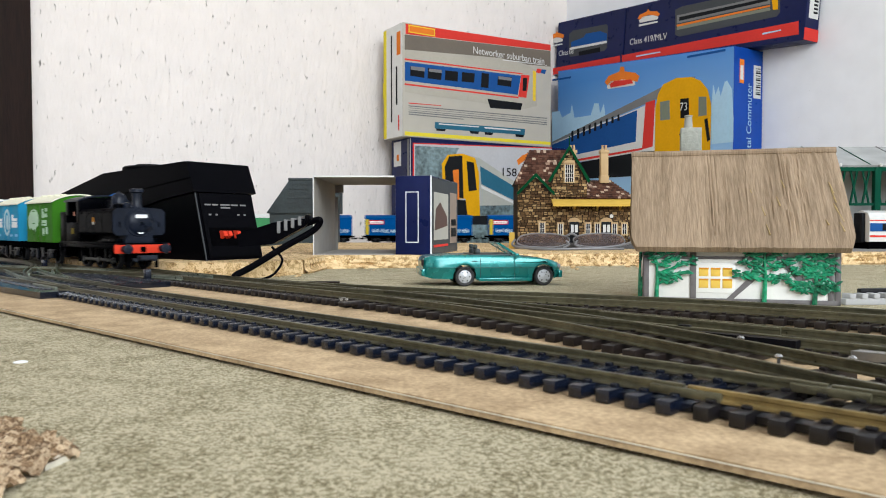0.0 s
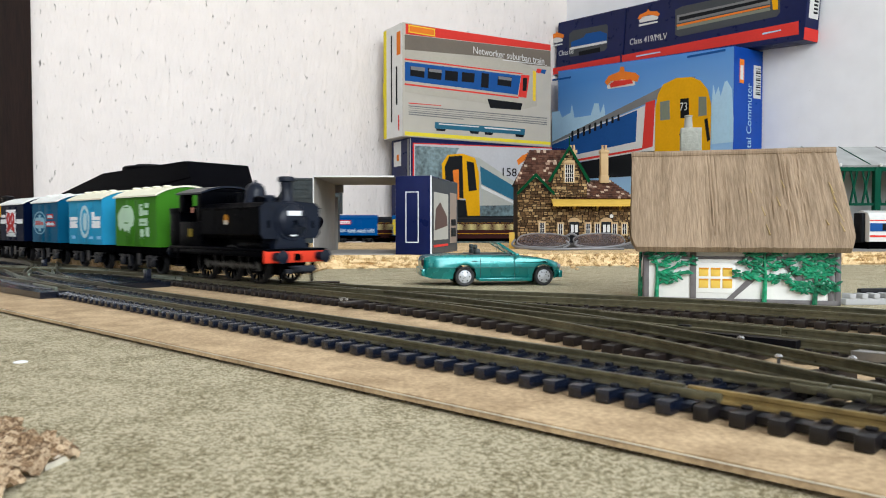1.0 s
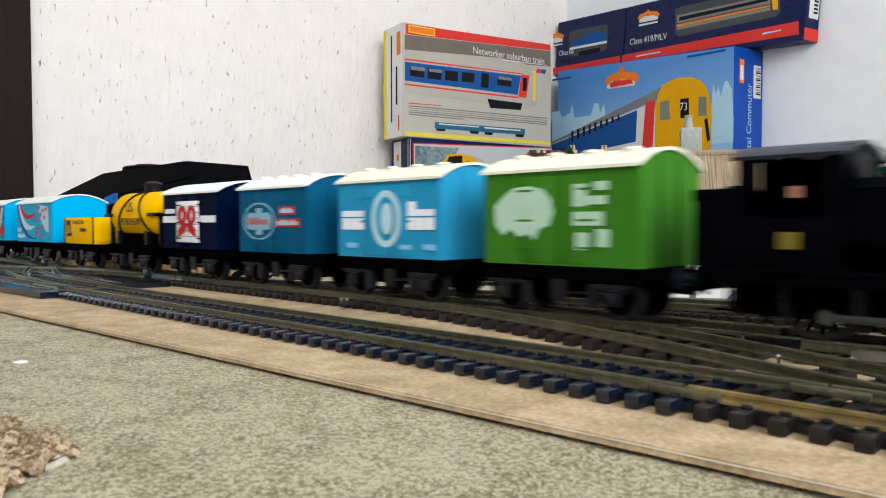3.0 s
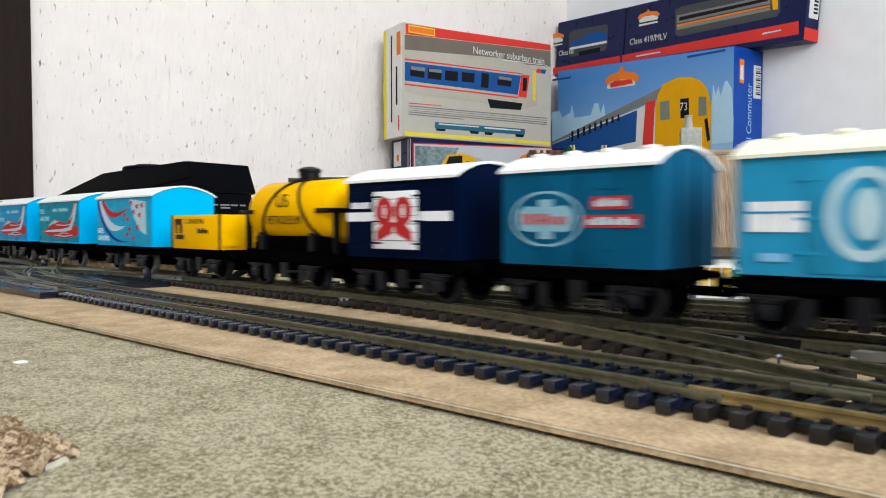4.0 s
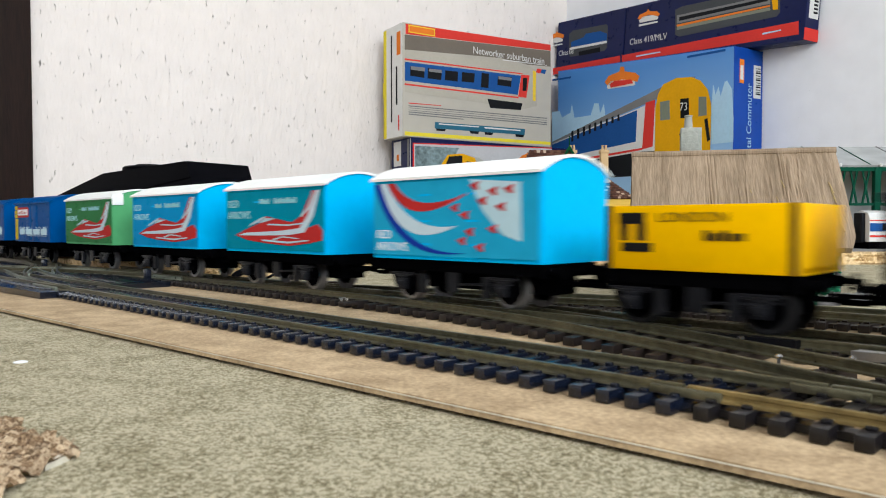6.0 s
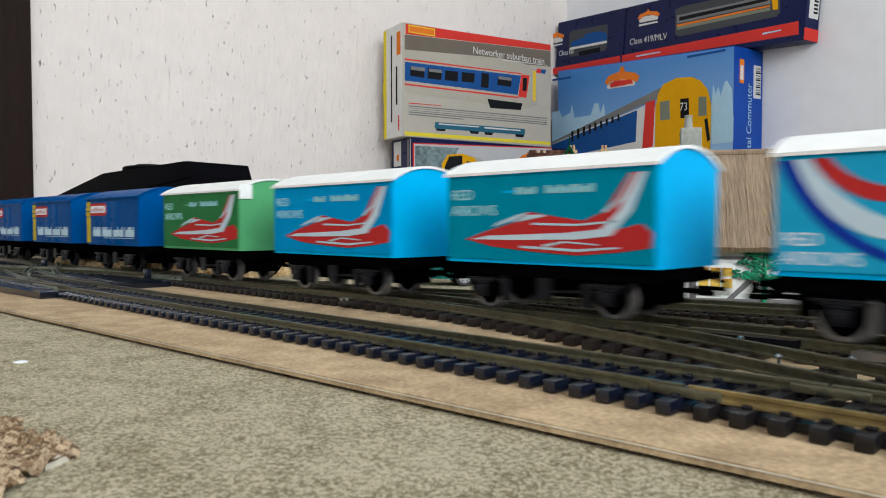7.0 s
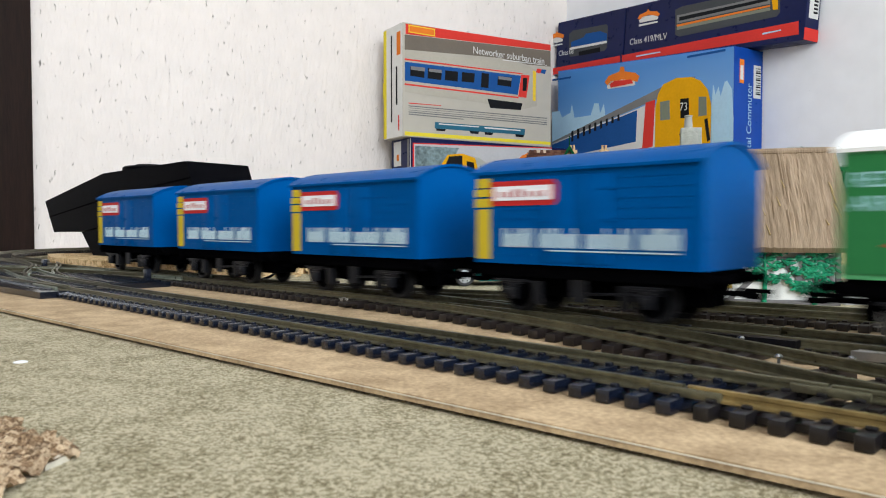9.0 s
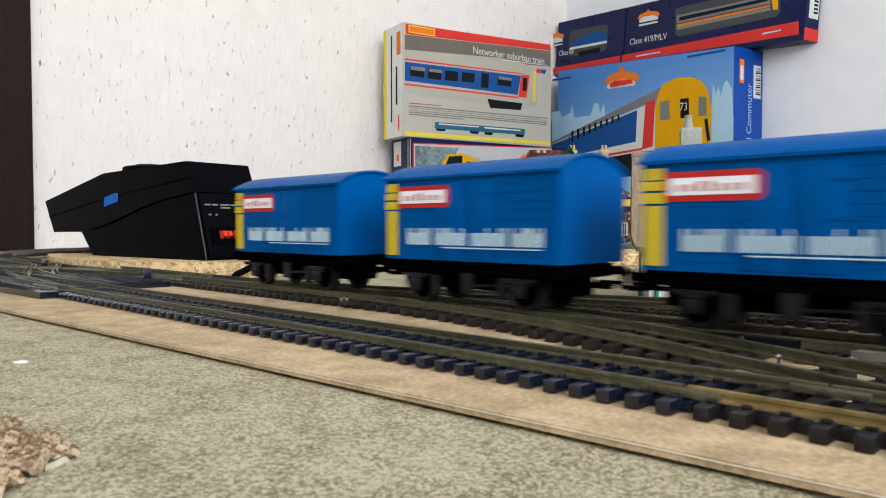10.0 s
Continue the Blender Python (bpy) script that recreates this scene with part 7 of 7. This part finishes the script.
def outer_point(v):
    """Place and heading on the outer loop in world millimetres; v falls as the coaches go on."""
    if v < 0:
        a = -v / 380.0
        return 150 + 380 * math.sin(a), 920 + 380 * math.cos(a), -math.degrees(a)
    if v <= 248.5:
        return 150 - v, 1300.0, 0.0
    a = (v - 248.5) / 418.0
    return -98.5 - 418 * math.sin(a), 882 + 418 * math.cos(a), math.degrees(a)


outer = thing("outer_track", "rails of the outer loop on brown sleepers", "railway track", None, "tracks")
line = [outer_point(v)[:2] for v in range(-600, 1320, 24)]
for side in (-G, G):
    rail_mesh(offset([(p[0], p[1], 6.4) for p in line], side), "rail", RAIL, outer)
bm = bmesh.new()
for i in range(300):
    x, y, h = outer_point(-600 + 6.4 * i)
    bmesh.ops.create_cube(bm, size=1, matrix=Matrix.Translation((x, y, 2.4)) @ pose(0, 0, 0, 0, 0, h) @ Matrix.Diagonal((3.3, 31, 2.6, 1)))
tagged(part("sleepers", bm, SLEEPER_OLD, outer, smooth=0), kind="stuff")

# ---- loose bits on the boards ----
gantry = thing("spare_track_piece", "pale grey strip of spare platform fencing on the board", "model part", mm(174.5, 320, GZ, 0, 0, 6) @ Matrix.Scale(0.908, 4))
part("strip", boxes((0, -3, 0, 90, 3, 3), bev=0.3), paint(0.4, 0.4, 0.4), gantry)
for k in range(14):
    part("tooth", boxes((2 + 6.2 * k, -3.4, 3, 5 + 6.2 * k, 3, 5.4), bev=0.2), paint(0.4, 0.4, 0.4), gantry)
part("lever", boxes((14, 6, 0, 40, 9, 7), bev=0.4), BLACK, gantry)
point_lever = thing("wood_offcut", "small dark wooden offcut lying by the track", "offcut", mm(-94.5, 411, GZ, 0, 0, 8) @ Matrix.Scale(0.908, 4))
part("block", boxes((0, 0, 0, 40, 6, 3), (34, 0, 0, 44, 6, 1.6), bev=0.4), DARKWOOD, point_lever)
rng = random.Random(12)
for i in range(46):
    x, y = rng.uniform(-100, 330), rng.uniform(560, 612)
    if i < 12:
        x, y = rng.uniform(-140, -96), rng.uniform(478, 590)
    y = min(y, 585 + 0.11 * (x + 100)) if x > -95 else y
    z = rng.uniform(0.8, 9)
    s = rng.uniform(1.2, 4)
    if i % 2 and x > -95:
        y = 592 + 0.15 * (x + 95) - rng.uniform(0, 6)
    chip = part("wood_chip", ball(bmesh.new(), (0, 0, 0), 1, s, s * 0.6, s * 0.35, 6), CHIPS, None, smooth=0)
    tagged(chip, "splintered chip of pale chipboard by the shelf", "wood chip", "wood chips")
    chip.matrix_world = mm(x, y, GZ + s * 0.3, rng.uniform(-15, 15), rng.uniform(-15, 15), rng.uniform(0, 180))
spot = part("paint_spot", lathe([(1.7, 0.02), (1.6, 0.2), (0.8, 0.4), (0.1, 0.45)], (0, 0, 0), "z", 14), PRINT_W, None)
tagged(spot, "small white blob of dried paint on the board", "paint spot")
spot.matrix_world = mm(-106.7, 184.3, GZ)


# ---- what moves ----
WAY = [(0, -443), (0.5, -362.5), (1, -281), (1.5, -212.5), (2, -138), (2.5, -64), (2.7, -36.5), (3.8, 132.5), (4, 166), (4.5, 239.5), (5, 297), (5.5, 358.5), (7, 573.5), (7.5, 648.5), (8, 732), (8.5, 816.6),
       (9, 904.2), (9.5, 987), (10, 1067.3)]


def way(t):
    """How far the locomotive has come at t seconds, smoothly between the known places."""
    n = len(WAY)
    slope = [(WAY[min(i + 1, n - 1)][1] - WAY[max(i - 1, 0)][1]) / (WAY[min(i + 1, n - 1)][0] - WAY[max(i - 1, 0)][0]) for i in range(n)]
    for i in range(n - 1):
        (t0, s0), (t1, s1) = WAY[i], WAY[i + 1]
        if t <= t1:
            h, u = t1 - t0, (t - t0) / (t1 - t0)
            return (2 * u ** 3 - 3 * u ** 2 + 1) * s0 + (u ** 3 - 2 * u ** 2 + u) * h * slope[i] + (3 * u ** 2 - 2 * u ** 3) * s1 + (u ** 3 - u ** 2) * h * slope[i + 1]
    return WAY[-1][1]


def on_track(front, length):
    """Pose of a vehicle whose front end is at front along the way: both ends follow the track."""
    a, b = loop_point(front - length * 0.2), loop_point(front - length * 0.8)
    pa, pb = Vector(a[:2]), Vector(b[:2])
    d = (pa - pb).normalized()
    f = pa + d * length * 0.2
    return TRACKS @ mm(f.x, f.y, a[3] + (a[3] - b[3]) / 3, 0, 0, math.degrees(math.atan2(d.y, d.x)))


def motions():
    for ob, back in TRAIN:
        walk(ob, [(k * 0.25, on_track(way(k * 0.25) - back, 70)) for k in range(41)])
    for ob, back in COACHES:
        rows = []
        for k in range(57):
            t = k * 0.05 if k < 56 else 10.0
            v = np.interp(t, [0, 0.75, 1.3, 1.8, 2.3, 2.75], [412, 90, -146, -350, -480, -530]) + back
            a, b = Vector(outer_point(v + 35)[:2]), Vector(outer_point(v + 197)[:2])
            d = (a - b).normalized()
            f = a + d * 35
            rows.append((t, mm(f.x, f.y, 6.6, 0, 0, math.degrees(math.atan2(d.y, d.x)))))
        walk(ob, rows)
    for ob, x, r in ROLLING:
        walk(ob, [(k / 15, mm(x, 0, r) @ Matrix.Rotation(way(k / 15) / r, 4, "Y")) for k in range(151)])
    for ob, crank in RODS:
        rows = []
        for k in range(151):
            a = way(k / 15) / 9.0
            rows.append((k / 15, mm(crank * math.cos(a), 0, 9.0 - crank * math.sin(a))))
        walk(ob, rows)


motions()
